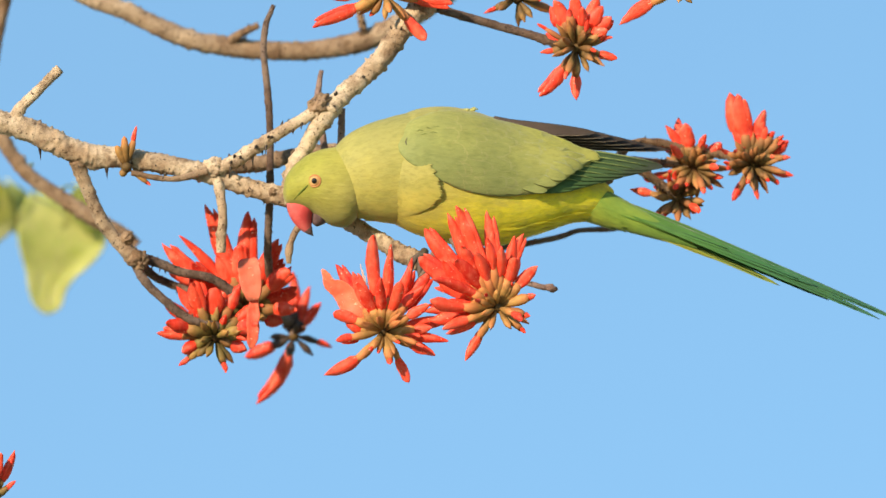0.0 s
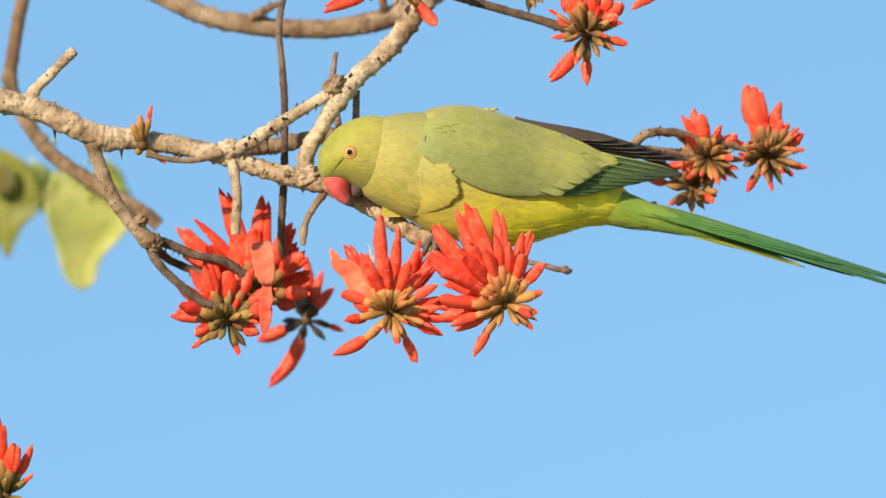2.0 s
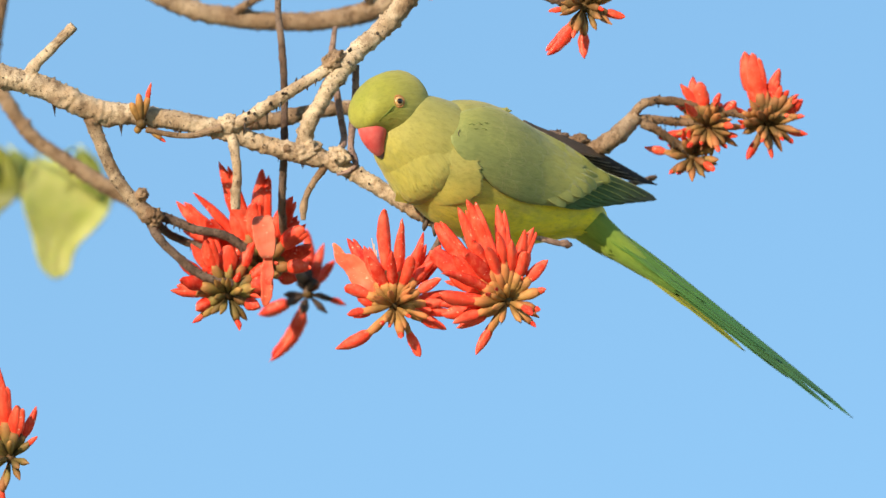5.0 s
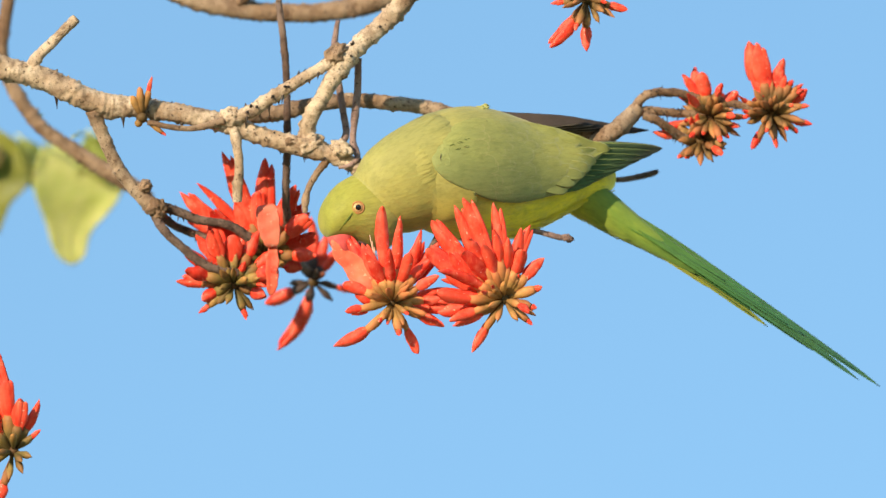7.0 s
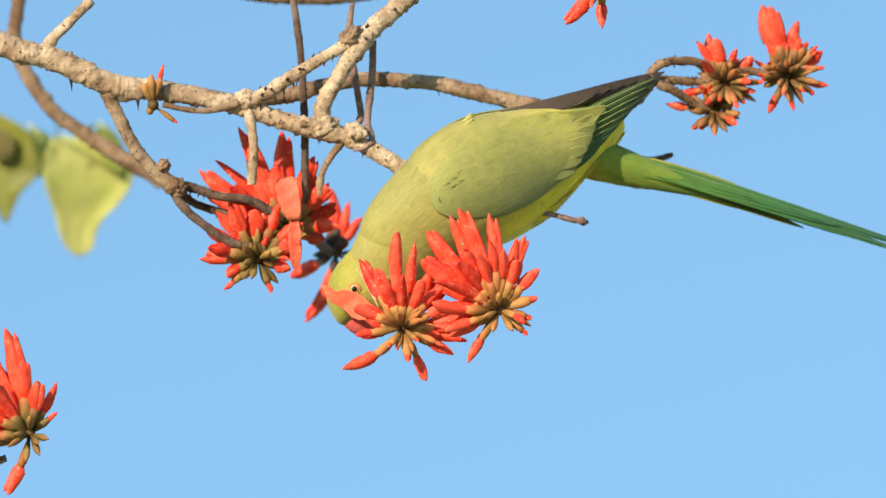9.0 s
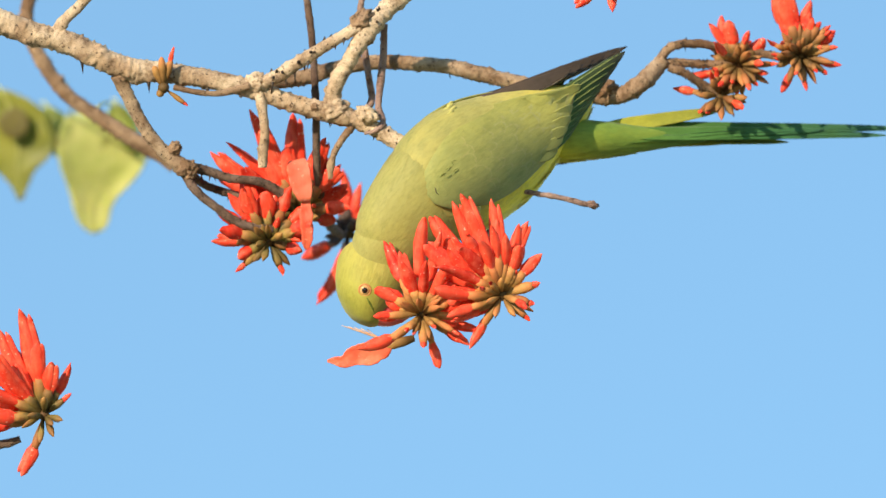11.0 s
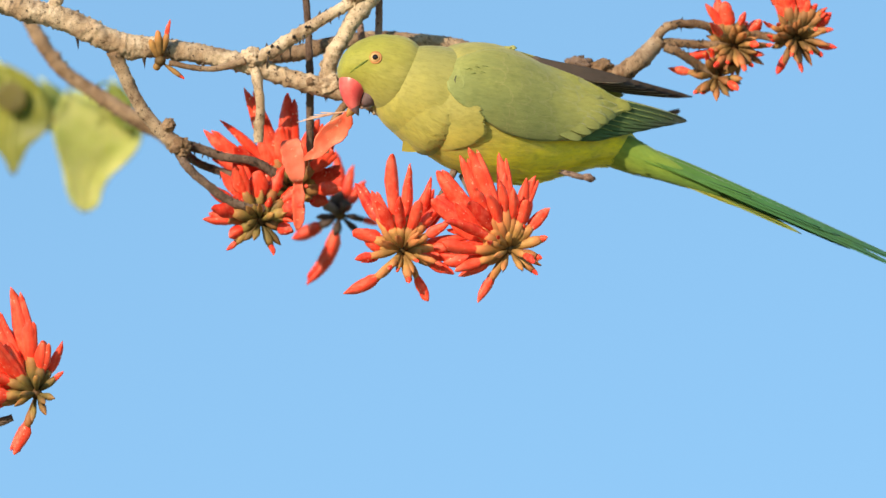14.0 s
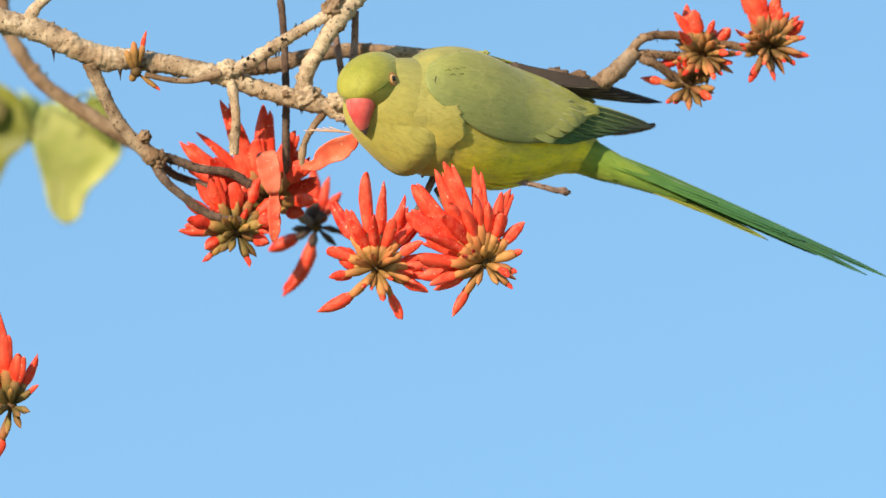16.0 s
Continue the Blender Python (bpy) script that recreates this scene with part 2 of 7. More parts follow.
# ---- mesh helpers ----
def part(name, bm, material, parent=None, label="", smooth=True):
    """Links a bmesh as one mesh object, under a thing or a part."""
    me = bpy.data.meshes.new(name)
    bm.normal_update()
    for f in bm.faces:
        f.smooth = smooth
    bm.to_mesh(me)
    bm.free()
    for mm in (material if isinstance(material, (list, tuple)) else [material]):
        me.materials.append(mm)
    ob = new(name, me)
    if parent:
        ob.parent = parent
    if label:
        ob["label"] = label
    return ob


def spline(points, step):
    """Catmull-Rom through points (any number of columns), evenly stepped by the first three."""
    p = [np.array(q, float) for q in points]
    p = [2 * p[0] - p[1], *p, 2 * p[-1] - p[-2]]
    out = []
    for a, b, c, d in zip(p, p[1:], p[2:], p[3:]):
        n = max(2, int(np.linalg.norm((c - b)[:3]) / step))
        for i in range(n):
            s = i / n
            out.append(0.5 * (2 * b + (c - a) * s + (2 * a - 5 * b + 4 * c - d) * s * s + (3 * b - a - 3 * c + d) * s ** 3))
    out.append(p[-2])
    return out


def rings(bm, loops, material_index=0, caps=True):
    """Skins a row of vertex loops."""
    vs = [[bm.verts.new(q) for q in loop] for loop in loops]
    n = len(vs[0])
    for a, b in zip(vs, vs[1:]):
        for i in range(n):
            f = bm.faces.new((a[i], a[(i + 1) % n], b[(i + 1) % n], b[i]))
            f.material_index = material_index
    if caps:
        for loop, flip in ((vs[0], True), (vs[-1], False)):
            f = bm.faces.new(loop[::-1] if flip else loop)
            f.material_index = material_index
    return vs


def tube(bm, points, step=0.0010, seg=22, rough=0.17, knobs=0.0, lump=170.0, index=0):
    """A branch: points (x, y, z, radius), with uneven, corky bark."""
    line = spline(points, step)
    loops = []
    ref = Vector((0.13, 1.0, 0.21)).normalized()
    for i, q in enumerate(line):
        c = Vector(q[:3])
        t = (Vector(line[min(i + 1, len(line) - 1)][:3]) - Vector(line[max(i - 1, 0)][:3])).normalized()
        s = t.cross(ref).normalized()
        n = s.cross(t).normalized()
        loop = []
        for j in range(seg):
            a = 2 * math.pi * j / seg
            d = s * math.cos(a) + n * math.sin(a)
            p = c + d * q[3]
            k = 1 + rough * (0.45 * noise.noise(p * lump) + 0.5 * noise.noise(p * lump * 2.7) + 0.45 * noise.noise(p * lump * 6.1))
            if knobs:
                k += knobs * (max(0.0, noise.noise(p * 95) - 0.25) * 1.5 + max(0.0, noise.noise(p * 330) - 0.2) * 1.5)
            loop.append(c + d * (q[3] * k))
        loops.append(loop)
    rings(bm, loops, index)
    return line


def sweep(bm, points, up, seg=10, fold=0.0, index=0, step=None):
    """A flattened, tapering, bent body: points (x, y, z, half width, half thickness)."""
    line = spline(points, step) if step else [np.array(q, float) for q in points]
    loops = []
    for i, q in enumerate(line):
        c = Vector(q[:3])
        t = (Vector(line[min(i + 1, len(line) - 1)][:3]) - Vector(line[max(i - 1, 0)][:3])).normalized()
        s = t.cross(Vector(up)).normalized()
        n = s.cross(t).normalized()
        loop = []
        for j in range(seg):
            a = 2 * math.pi * j / seg
            ca, sa = math.cos(a), math.sin(a)
            loop.append(c + s * (q[3] * ca) + n * (q[4] * sa + fold * q[3] * abs(ca) ** 1.5))
        loops.append(loop)
    rings(bm, loops, index)
    return line


def thorn(bm, base, direction, length, radius, index=0):
    d = Vector(direction).normalized()
    s = d.orthogonal().normalized()
    n = d.cross(s)
    loops = []
    for f, r in ((-0.2, 1.4), (0.25, 0.8), (0.6, 0.45), (1.0, 0.06)):
        c = Vector(base) + d * (length * f) + Vector((0, 0, -length * 0.25 * f * f))
        loops.append([c + (s * math.cos(a) + n * math.sin(a)) * radius * r for a in (0, 1.26, 2.51, 3.77, 5.03)])
    rings(bm, loops, index)


def add_thorn(parent, base, direction, length, radius):
    bm = bmesh.new()
    thorn(bm, base, direction, length, radius)
    part("thorn", bm, THORN, parent)


def thorns_along(parent, line, count, rng, size=0.0032):
    for _ in range(count):
        q = line[rng.randrange(3, len(line) - 3)]
        a = rng.uniform(0, 2 * math.pi)
        d = Vector((0.4 * rng.uniform(-1, 1), math.cos(a), math.sin(a)))
        add_thorn(parent, Vector(q[:3]) + d.normalized() * q[3] * 0.9, d, size * rng.uniform(0.6, 1.3), size * 0.28)


# ---- flowers ----
def bloom(name, label, petals, buds, seed, petal_mat=PETAL, calyx_mat=CALYX, bud_mat=None, calyx_len=0.0195, group="coral tree flower heads", fill=None, stalk=None):
    """A flower head. petals: clock angle, length, lean to the front, half width, bend."""
    rng = random.Random(seed)
    thing = tagged(new(name), label, "flower", group)
    bm = bmesh.new()
    rings(bm, [[Vector((r * math.cos(a), y, r * math.sin(a))) for a in [2 * math.pi * i / 9 for i in range(9)]]
               for y, r in ((0.006, 0.0012), (0.004, 0.0034), (0.0, 0.0042), (-0.003, 0.0034), (-0.0048, 0.0012))])
    part("flower_base", bm, CALYX_DARK, thing)
    if stalk:
        bm = bmesh.new()
        tube(bm, stalk, knobs=0.15, seg=10, rough=0.1)
        part("flower_stalk", bm, TWIG, thing)
    todo = [(*p, True) for p in petals]
    for i in range(buds[0]):
        a = i * 137.5 + rng.uniform(-14, 14)
        todo.append((a, buds[1] * rng.uniform(0.62, 1.18), rng.uniform(-10, 66), buds[3] if len(buds) > 3 else 0.0031, rng.uniform(-0.1, 0.15), rng.random() < buds[2]))
    for i in range(fill[0] if fill else 0):
        todo.append((fill[1] + fill[2] * (2 * (i + rng.random()) / fill[0] - 1), fill[3] * rng.uniform(0.8, 1.15), rng.uniform(-12, 30), fill[4] * rng.uniform(0.8, 1.15), rng.uniform(-0.15, 0.15), True))
        todo[-1] = (todo[-1][0], todo[-1][1] * (0.5 + 0.5 * math.cos(0.75 * radians(todo[-1][0] - fill[1]))), *todo[-1][2:])
    for a, length, lean, width, bend, red in todo:
        width *= 1.0 if width < 0.008 else 0.9
        ra, rl = radians(a), radians(lean)
        d = Vector((math.sin(ra) * math.cos(rl), -math.sin(rl), math.cos(ra) * math.cos(rl)))
        side = Vector((math.cos(ra), 0, -math.sin(ra)))
        up = d.cross(side).normalized()
        length /= max(0.5, math.cos(rl)) ** 0.5
        cl = min(calyx_len * rng.uniform(0.68, 1.25), length * (0.98 if not red else 0.78 if length < 0.033 and width < 0.0046 else 0.5))

        def along(s):
            return d * (0.0025 + s) + side * (bend * (s * s / length - s)) + up * (rng.uniform(0.0, 0.05) * s)

        w = max(0.0023, min(width * 0.85, 0.0040)) * rng.uniform(0.85, 1.1)
        bm = bmesh.new()
        sweep(bm, [(*along(cl * f), w * k, w * k * 0.88) for f, k in ((0.0, 0.3), (0.15, 0.44), (0.42, 0.78), (0.68, 1.0), (0.86, 0.92 if red else 0.78), (1.0, 0.66 if red else 0.16))], up, 9)
        lip = d * cl * rng.uniform(0.05, 0.16)
        for q in bm.verts:
            if (q.co - along(cl)).length < w * 0.8 and (q.co - along(cl)).dot(up) > 0:
                q.co += lip
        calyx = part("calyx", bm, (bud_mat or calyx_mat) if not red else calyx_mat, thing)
        if not red:
            continue
        bm = bmesh.new()
        rest = length - cl
        tip = rng.uniform(-0.10, 0.10)
        pts = []
        blunt = rng.random() < 0.25 and width < 0.0075 and rest > 0.015
        thick = rng.uniform(0.20, 0.32)
        wide = width if rest > 0.011 else min(width * 0.78, w * 0.72)
        flare = min(0.75, w * 0.8 / wide)
        for f, k in (((-0.14, flare * 0.8), (0.0, flare), (0.14, 0.82), (0.35, 0.96), (0.58, 1.0), (0.76, 0.86), (0.88, 0.62), (0.96, 0.34), (1.0, 0.06)) if blunt else
                     ((-0.14, flare * 0.8), (0.0, flare), (0.15, 0.88), (0.32, 0.92), (0.5, 0.84), (0.68, 0.68), (0.83, 0.46), (0.94, 0.22), (1.0, 0.03))):
            k *= rng.uniform(0.93, 1.05)
            pts.append((*(along(cl + rest * f) + side * (tip * rest * max(0, f) ** 3)), wide * k, wide * k * thick))
        sweep(bm, pts, up, 12, fold=rng.uniform(0.15, 0.75))
        shift = Vector((rng.uniform(0, 9), rng.uniform(0, 9), rng.uniform(0, 9)))
        for q in bm.verts:
            q.co += noise.noise_vector(q.co * 210 + shift) * 0.00055 + noise.noise_vector(q.co * 600 + shift) * 0.00025
        if width > 0.0054 and rest > 0.02:
            o = side * width * 0.75 + up * 0.0008
            pts = [(*(Vector(q[:3]) + o * (0.4 + 0.6 * i / len(pts))) , q[3] * 0.55, q[4] * 0.5) for i, q in enumerate(pts[:-2])]
            pts.append((*(Vector(pts[-1][:3]) + d * rest * 0.08), 0.0003, 0.0003))
            sweep(bm, pts, up, 8, fold=0.2)
        part("petal", bm, petal_mat, calyx)
    return thing


def flap(thing, points, material):
    """A limp, torn petal that hangs from a flower head."""
    bm = bmesh.new()
    sweep(bm, points, (0.1, -1, 0.1), 12, 0.25, step=0.002)
    for q in bm.verts:
        q.co += noise.noise_vector(q.co * 170) * 0.0011 + noise.noise_vector(q.co * 520) * 0.0005
    part("petal", bm, material, thing, "limp faded petal")


def heads():
    made = {}
    made["f1"] = bloom("coral_flower", "coral red flower head with ochre calyces on the drooping end", [
        (-9.1, 0.0656, 8, 0.0052, 0.05), (5.8, 0.0595, 12, 0.0044, 0.03), (21.7, 0.0530, 6, 0.0044, -0.12),
        (-34.6, 0.0564, -12, 0.0056, 0.1), (38.3, 0.0510, 0, 0.0068, -0.05), (98.4, 0.0437, 6, 0.004, 0.02), (78.7, 0.0490, -15, 0.0052, 0.0),
        (114.6, 0.0374, 2, 0.0044, 0.0), (154.8, 0.0376, 4, 0.0036, 0.1), (168.1, 0.0233, 35, 0.004, 0.0), (-124.1, 0.0493, 10, 0.0052, 0.45),
        (-100.0, 0.0321, 14, 0.0036, 0.0), (-68.1, 0.0354, 8, 0.0044, 0.0), (-4.8, 0.0385, 30, 0.0044, 0.0), (20.4, 0.0367, 26, 0.0044, 0.0), (-27.1, 0.0386, 24, 0.0048, 0.0),
    ], (14, 0.025, 0.5), 3, calyx_len=0.021, fill=(10, 10, 95, 0.042, 0.0048),
        stalk=[(0, 0.003, 0, 0.0028), (0.008, 0.016, 0.010, 0.0024), (0.028, 0.042, 0.040, 0.0024), (0.042, 0.060, 0.068, 0.0028)])
    made["f2"] = bloom("coral_flower", "large coral red flower head with ochre calyces beside the perch", [
        (-19.2, 0.0754, 10, 0.0068, 0.06), (-27.4, 0.0721, 2, 0.0068, 0.08), (-4.2, 0.0662, 0, 0.0064, 0.0), (-42.1, 0.0728, 0, 0.0064, 0.15),
        (16.7, 0.0530, 4, 0.0056, -0.03), (43.3, 0.0385, 6, 0.0048, 0.0), (-54.9, 0.0626, 6, 0.0068, 0.2), (71.8, 0.0257, 10, 0.0044, 0.0),
        (131.6, 0.0241, 12, 0.004, 0.0), (-148.2, 0.0410, 0, 0.0042, 0.0), (-119.0, 0.0380, 12, 0.0044, 0.0), (-82.5, 0.0335, 14, 0.0044, 0.1),
        (-100.8, 0.0448, 0, 0.0052, 0.1), (-38.0, 0.0442, 26, 0.0052, 0.0), (-19.3, 0.0424, 28, 0.0052, 0.0), (4.4, 0.0421, 20, 0.0052, 0.0), (-51.7, 0.0484, 14, 0.0056, 0.1), (21.1, 0.0356, 18, 0.0044, 0.0),
        (105.1, 0.0215, 12, 0.004, 0.0), (-65.8, 0.0439, 8, 0.0052, 0.1),
    ], (15, 0.024, 0.5), 5, calyx_len=0.021, fill=(12, -42, 72, 0.05, 0.0052),
        stalk=[(0, 0.003, 0, 0.0028), (-0.006, 0.018, 0.010, 0.0024), (-0.022, 0.046, 0.032, 0.0024), (-0.033, 0.065, 0.052, 0.0028)])
    made["ra"] = bloom("coral_flower", "half-open flower head of dry brown buds with coral red petals", [
        (-30.8, 0.0343, 6, 0.0036, 0.0), (-15.9, 0.0358, -14, 0.0052, 0.35), (-103.2, 0.0339, 0, 0.0036, 0.0), (-54.0, 0.0286, -10, 0.0036, 0.0),
        (56.3, 0.0177, -20, 0.0056, 0.0),
    ], (38, 0.0255, 0.34, 0.0032), 7, calyx_mat=CALYX_DARK, fill=(6, 10, 60, 0.028, 0.0048))
    made["rb"] = bloom("coral_flower", "half-open flower head with a broad coral red banner petal", [
        (-20.0, 0.0510, 4, 0.01, -0.1), (-12.0, 0.0470, 12, 0.0084, 0.05), (10.7, 0.0378, 8, 0.0052, 0.0), (-14.0, 0.0347, -10, 0.0036, 0.0),
        (32.8, 0.0259, 14, 0.004, 0.0), (-150.8, 0.0273, 6, 0.0036, 0.0), (-32.0, 0.0132, 34, 0.0036, 0.0), (-161.6, 0.0089, 30, 0.004, 0.0),
    ], (38, 0.0245, 0.36, 0.0032), 11, calyx_mat=CALYX_DARK, fill=(5, 10, 50, 0.03, 0.0048))
    made["rc"] = bloom("coral_flower", "small head of brown buds with red tips", [
        (-78.7, 0.0322, 0, 0.0032, 0.0), (-146.3, 0.0025, 30, 0.0028, 0.0), (-126.9, 0.0175, 4, 0.0036, 0.0),
    ], (20, 0.020, 0.25, 0.0034), 13, calyx_mat=CALYX_DARK)
    made["ba"] = bloom("coral_flower", "coral red flower head low on the drooping twig", [
        (-54.8, 0.0431, 4, 0.0052, 0.0), (-36.0, 0.0423, 4, 0.0048, 0.0), (0.0, 0.0332, 12, 0.0068, 0.0), (-16.3, 0.0443, 0, 0.0056, 0.0),
        (-86.9, 0.0384, 4, 0.004, 0.0), (-129.3, 0.0295, 6, 0.0036, 0.0), (160.0, 0.0243, 10, 0.004, 0.0), (68.2, 0.0223, 10, 0.0056, 0.0),
        (111.8, 0.0223, 6, 0.0052, 0.0), (29.7, 0.0167, 26, 0.0048, 0.0), (-41.6, 0.0250, 20, 0.0052, 0.0),
    ], (14, 0.019, 0.2), 17, petal_mat=PETAL_DEEP, calyx_mat=CALYX_OLIVE, fill=(12, 0, 120, 0.042, 0.006))
    made["bb"] = bloom("coral_flower", "full coral red flower head behind the drooping twig", [
        (-53.4, 0.0748, 0, 0.0076, 0.1), (-38.4, 0.0701, 4, 0.0048, 0.0), (-19.9, 0.0793, 8, 0.008, 0.05), (-0.9, 0.0684, 4, 0.0096, 0.0),
        (30.7, 0.0446, 0, 0.0052, 0.0), (47.0, 0.0425, 0, 0.0048, 0.0), (-19.2, 0.0505, 0, 0.0068, 0.0), (-60.8, 0.0594, 4, 0.0068, 0.0),
        (57.5, 0.0270, 4, 0.0052, 0.0), (0.0, 0.0311, 26, 0.0076, 0.0), (-51.3, 0.0398, 10, 0.0064, 0.0), (-163.3, 0.0216, 8, 0.0056, 0.0),
    ], (14, 0.018, 0.3), 19, petal_mat=PETAL_DEEP, calyx_mat=CALYX_OLIVE, fill=(14, -10, 125, 0.05, 0.0068))
    flap(made["bb"], [(0.001, -0.040, 0.037, 0.0050, 0.0006), (0.002, -0.043, 0.033, 0.0080, 0.0006), (0.003, -0.045, 0.023, 0.0082, 0.0006), (0.0045, -0.046, 0.013, 0.0066, 0.0006), (0.005, -0.046, 0.008, 0.0040, 0.0006)], PETAL_PALE)
    flap(made["bb"], [(0.006, -0.042, 0.010, 0.0026, 0.0006), (0.005, -0.044, 0.002, 0.0042, 0.0006), (0.005, -0.045, -0.012, 0.0046, 0.0006), (0.004, -0.044, -0.022, 0.0034, 0.0006), (0.003, -0.043, -0.027, 0.0010, 0.0005)], PETAL_TORN)
    made["bc"] = bloom("coral_flower", "withered flower head with a hanging red petal", [
        (1.3, 0.0446, 0, 0.0052, 0.0), (16.9, 0.0357, 0, 0.0044, 0.0), (37.7, 0.0288, 0, 0.0044, 0.0), (-153.2, 0.0534, 0, 0.006, 0.3),
        (105.6, 0.0269, 0, 0.0024, 0.1), (-113.6, 0.0362, -10, 0.0052, 0.0), (-12.1, 0.0297, -8, 0.0052, 0.0),
    ], (8, 0.018, 0.0), 23, petal_mat=PETAL_DEEP, calyx_mat=CALYX_DEAD, calyx_len=0.013,
        stalk=[(0, -0.002, 0, 0.0032), (-0.0022, 0.003, 0.006, 0.003), (-0.0046, 0.008, 0.0125, 0.003)])
    made["ll"] = bloom("coral_flower", "coral red flower head on a low twig", [
        (-11.7, 0.0748, 4, 0.0088, 0.0), (-6.5, 0.0495, 12, 0.0056, 0.05), (29.5, 0.0390, 4, 0.004, 0.0), (-29.8, 0.0668, 0, 0.0086, 0.1), (-47.3, 0.0560, 6, 0.0080, 0.0),
        (-69.9, 0.0524, 4, 0.0064, 0.0), (-105.5, 0.0448, 0, 0.004, 0.0), (-158.6, 0.0438, 4, 0.0056, 0.2), (-90.0, 0.0392, 6, 0.004, 0.0), (51.5, 0.0225, 10, 0.0032, 0.0), (-26.8, 0.0515, -8, 0.0068, 0.0),
    ], (10, 0.018, 0.1), 29, calyx_mat=CALYX_OLIVE, fill=(8, -40, 60, 0.05, 0.006))
    made["ta"] = bloom("coral_flower", "coral red flower head with dark calyces on a slender stalk", [
        (-1.3, 0.0360, 6, 0.0056, 0.0), (-23.6, 0.0349, 4, 0.0056, 0.0), (24.1, 0.0372, 6, 0.0056, 0.0), (54.0, 0.0306, 4, 0.004, 0.0), (105.0, 0.0278, 8, 0.0036, 0.0),
        (71.9, 0.0244, 14, 0.004, 0.0), (-145.7, 0.0412, 6, 0.0056, 0.05), (-178.7, 0.0348, 8, 0.0044, 0.0), (-96.9, 0.0234, 4, 0.0036, 0.0), (24.0, 0.0197, 24, 0.0052, 0.0), (-58.4, 0.0305, 0, 0.0024, 0.0),
    ], (18, 0.021, 0.15), 31, calyx_mat=CALYX_DARK, fill=(8, 5, 70, 0.032, 0.0056))
    made["tb"] = bloom("coral_flower", "coral red flower head with spreading petals on the upper fork", [
        (-112.0, 0.0535, 6, 0.0056, 0.1), (-92.3, 0.0400, 4, 0.0044, 0.0), (137.4, 0.0413, 10, 0.0048, 0.0), (96.4, 0.0467, 4, 0.0056, 0.0), (-26.0, 0.0365, 4, 0.0056, 0.0), (24.7, 0.0383, 4, 0.0056, 0.0), (-57.0, 0.0382, 4, 0.0056, 0.0), (65.0, 0.0397, 4, 0.0056, 0.0),
    ], (14, 0.02, 0.1), 37)
    made["tc"] = bloom("coral_flower", "dark withered flower head with red tips", [
        (-114.4, 0.0233, 4, 0.0032, 0.0), (108.9, 0.0296, 4, 0.0044, 0.0), (-12.4, 0.0279, 4, 0.0056, 0.0), (31.1, 0.0271, 4, 0.0056, 0.0),
    ], (12, 0.016, 0.1), 41, calyx_mat=CALYX_DARK)
    made["td"] = bloom("coral_flower", "coral red flower head at the top of the spray", [
        (-120.6, 0.0488, 6, 0.0052, -0.15), (-10.9, 0.0318, 4, 0.0056, 0.0), (43.5, 0.0320, 4, 0.0056, 0.0), (-43.5, 0.0320, 4, 0.0056, 0.0),
    ], (8, 0.012, 0.0), 43)
    made["bud"] = bloom("flower_bud", "small ochre bud spray with one red tip on the limb", [
        (12.6, 0.0275, 6, 0.0032, -0.1), (126.4, 0.0189, 6, 0.0024, 0.0),
    ], (0, 0.01, 0), 47, calyx_len=0.019, group="buds")
    for a, length, lean in ((-4.2, 0.0217, 10), (-25.3, 0.0168, 14), (-150.6, 0.0073, 20)):
        bm = bmesh.new()
        d = Vector((math.sin(radians(a)), -0.2, math.cos(radians(a))))
        sweep(bm, [(*(d * length * f), 0.0028 * k, 0.0026 * k) for f, k in ((0, 0.4), (0.3, 0.9), (0.7, 1.0), (0.92, 0.7), (1, 0.2))], (0, 1, 0), 8)
        part("calyx", bm, CALYX, made["bud"])
    return made


# ---- ground ----
# unseen sheet, coloured pale so that sunlight bounces up under the bird
bm = bmesh.new()
for q in ((-2500, -2500, 0), (2500, -2500, 0), (2500, 2500, 0), (-2500, 2500, 0)):
    bm.verts.new(q)
bm.faces.new(bm.verts)
tagged(part("ground", bm, GROUND), "unseen pale ground below the tree, added to bounce light", "ground", kind="structure")


# ---- branches ----
def knot(parent, centre, size, material, seed, along=(1, 0, 0), stretch=1.0):
    """A rough swelling of the bark."""
    bm = bmesh.new()
    bmesh.ops.create_icosphere(bm, subdivisions=4, radius=1.0)
    off = Vector((seed * 3.7, seed * 1.9, seed * 5.3))
    d = Vector(along).normalized()
    for q in bm.verts:
        n = q.co.copy()
        k = 1 + 0.34 * noise.noise(n * 1.7 + off) + 0.30 * noise.noise(n * 3.9 + off) + 0.16 * noise.noise(n * 9.0 + off)
        q.co = Vector(centre) + (n + d * n.dot(d) * (stretch - 1)) * (size * k)
    part("bark_knot", bm, material, parent)


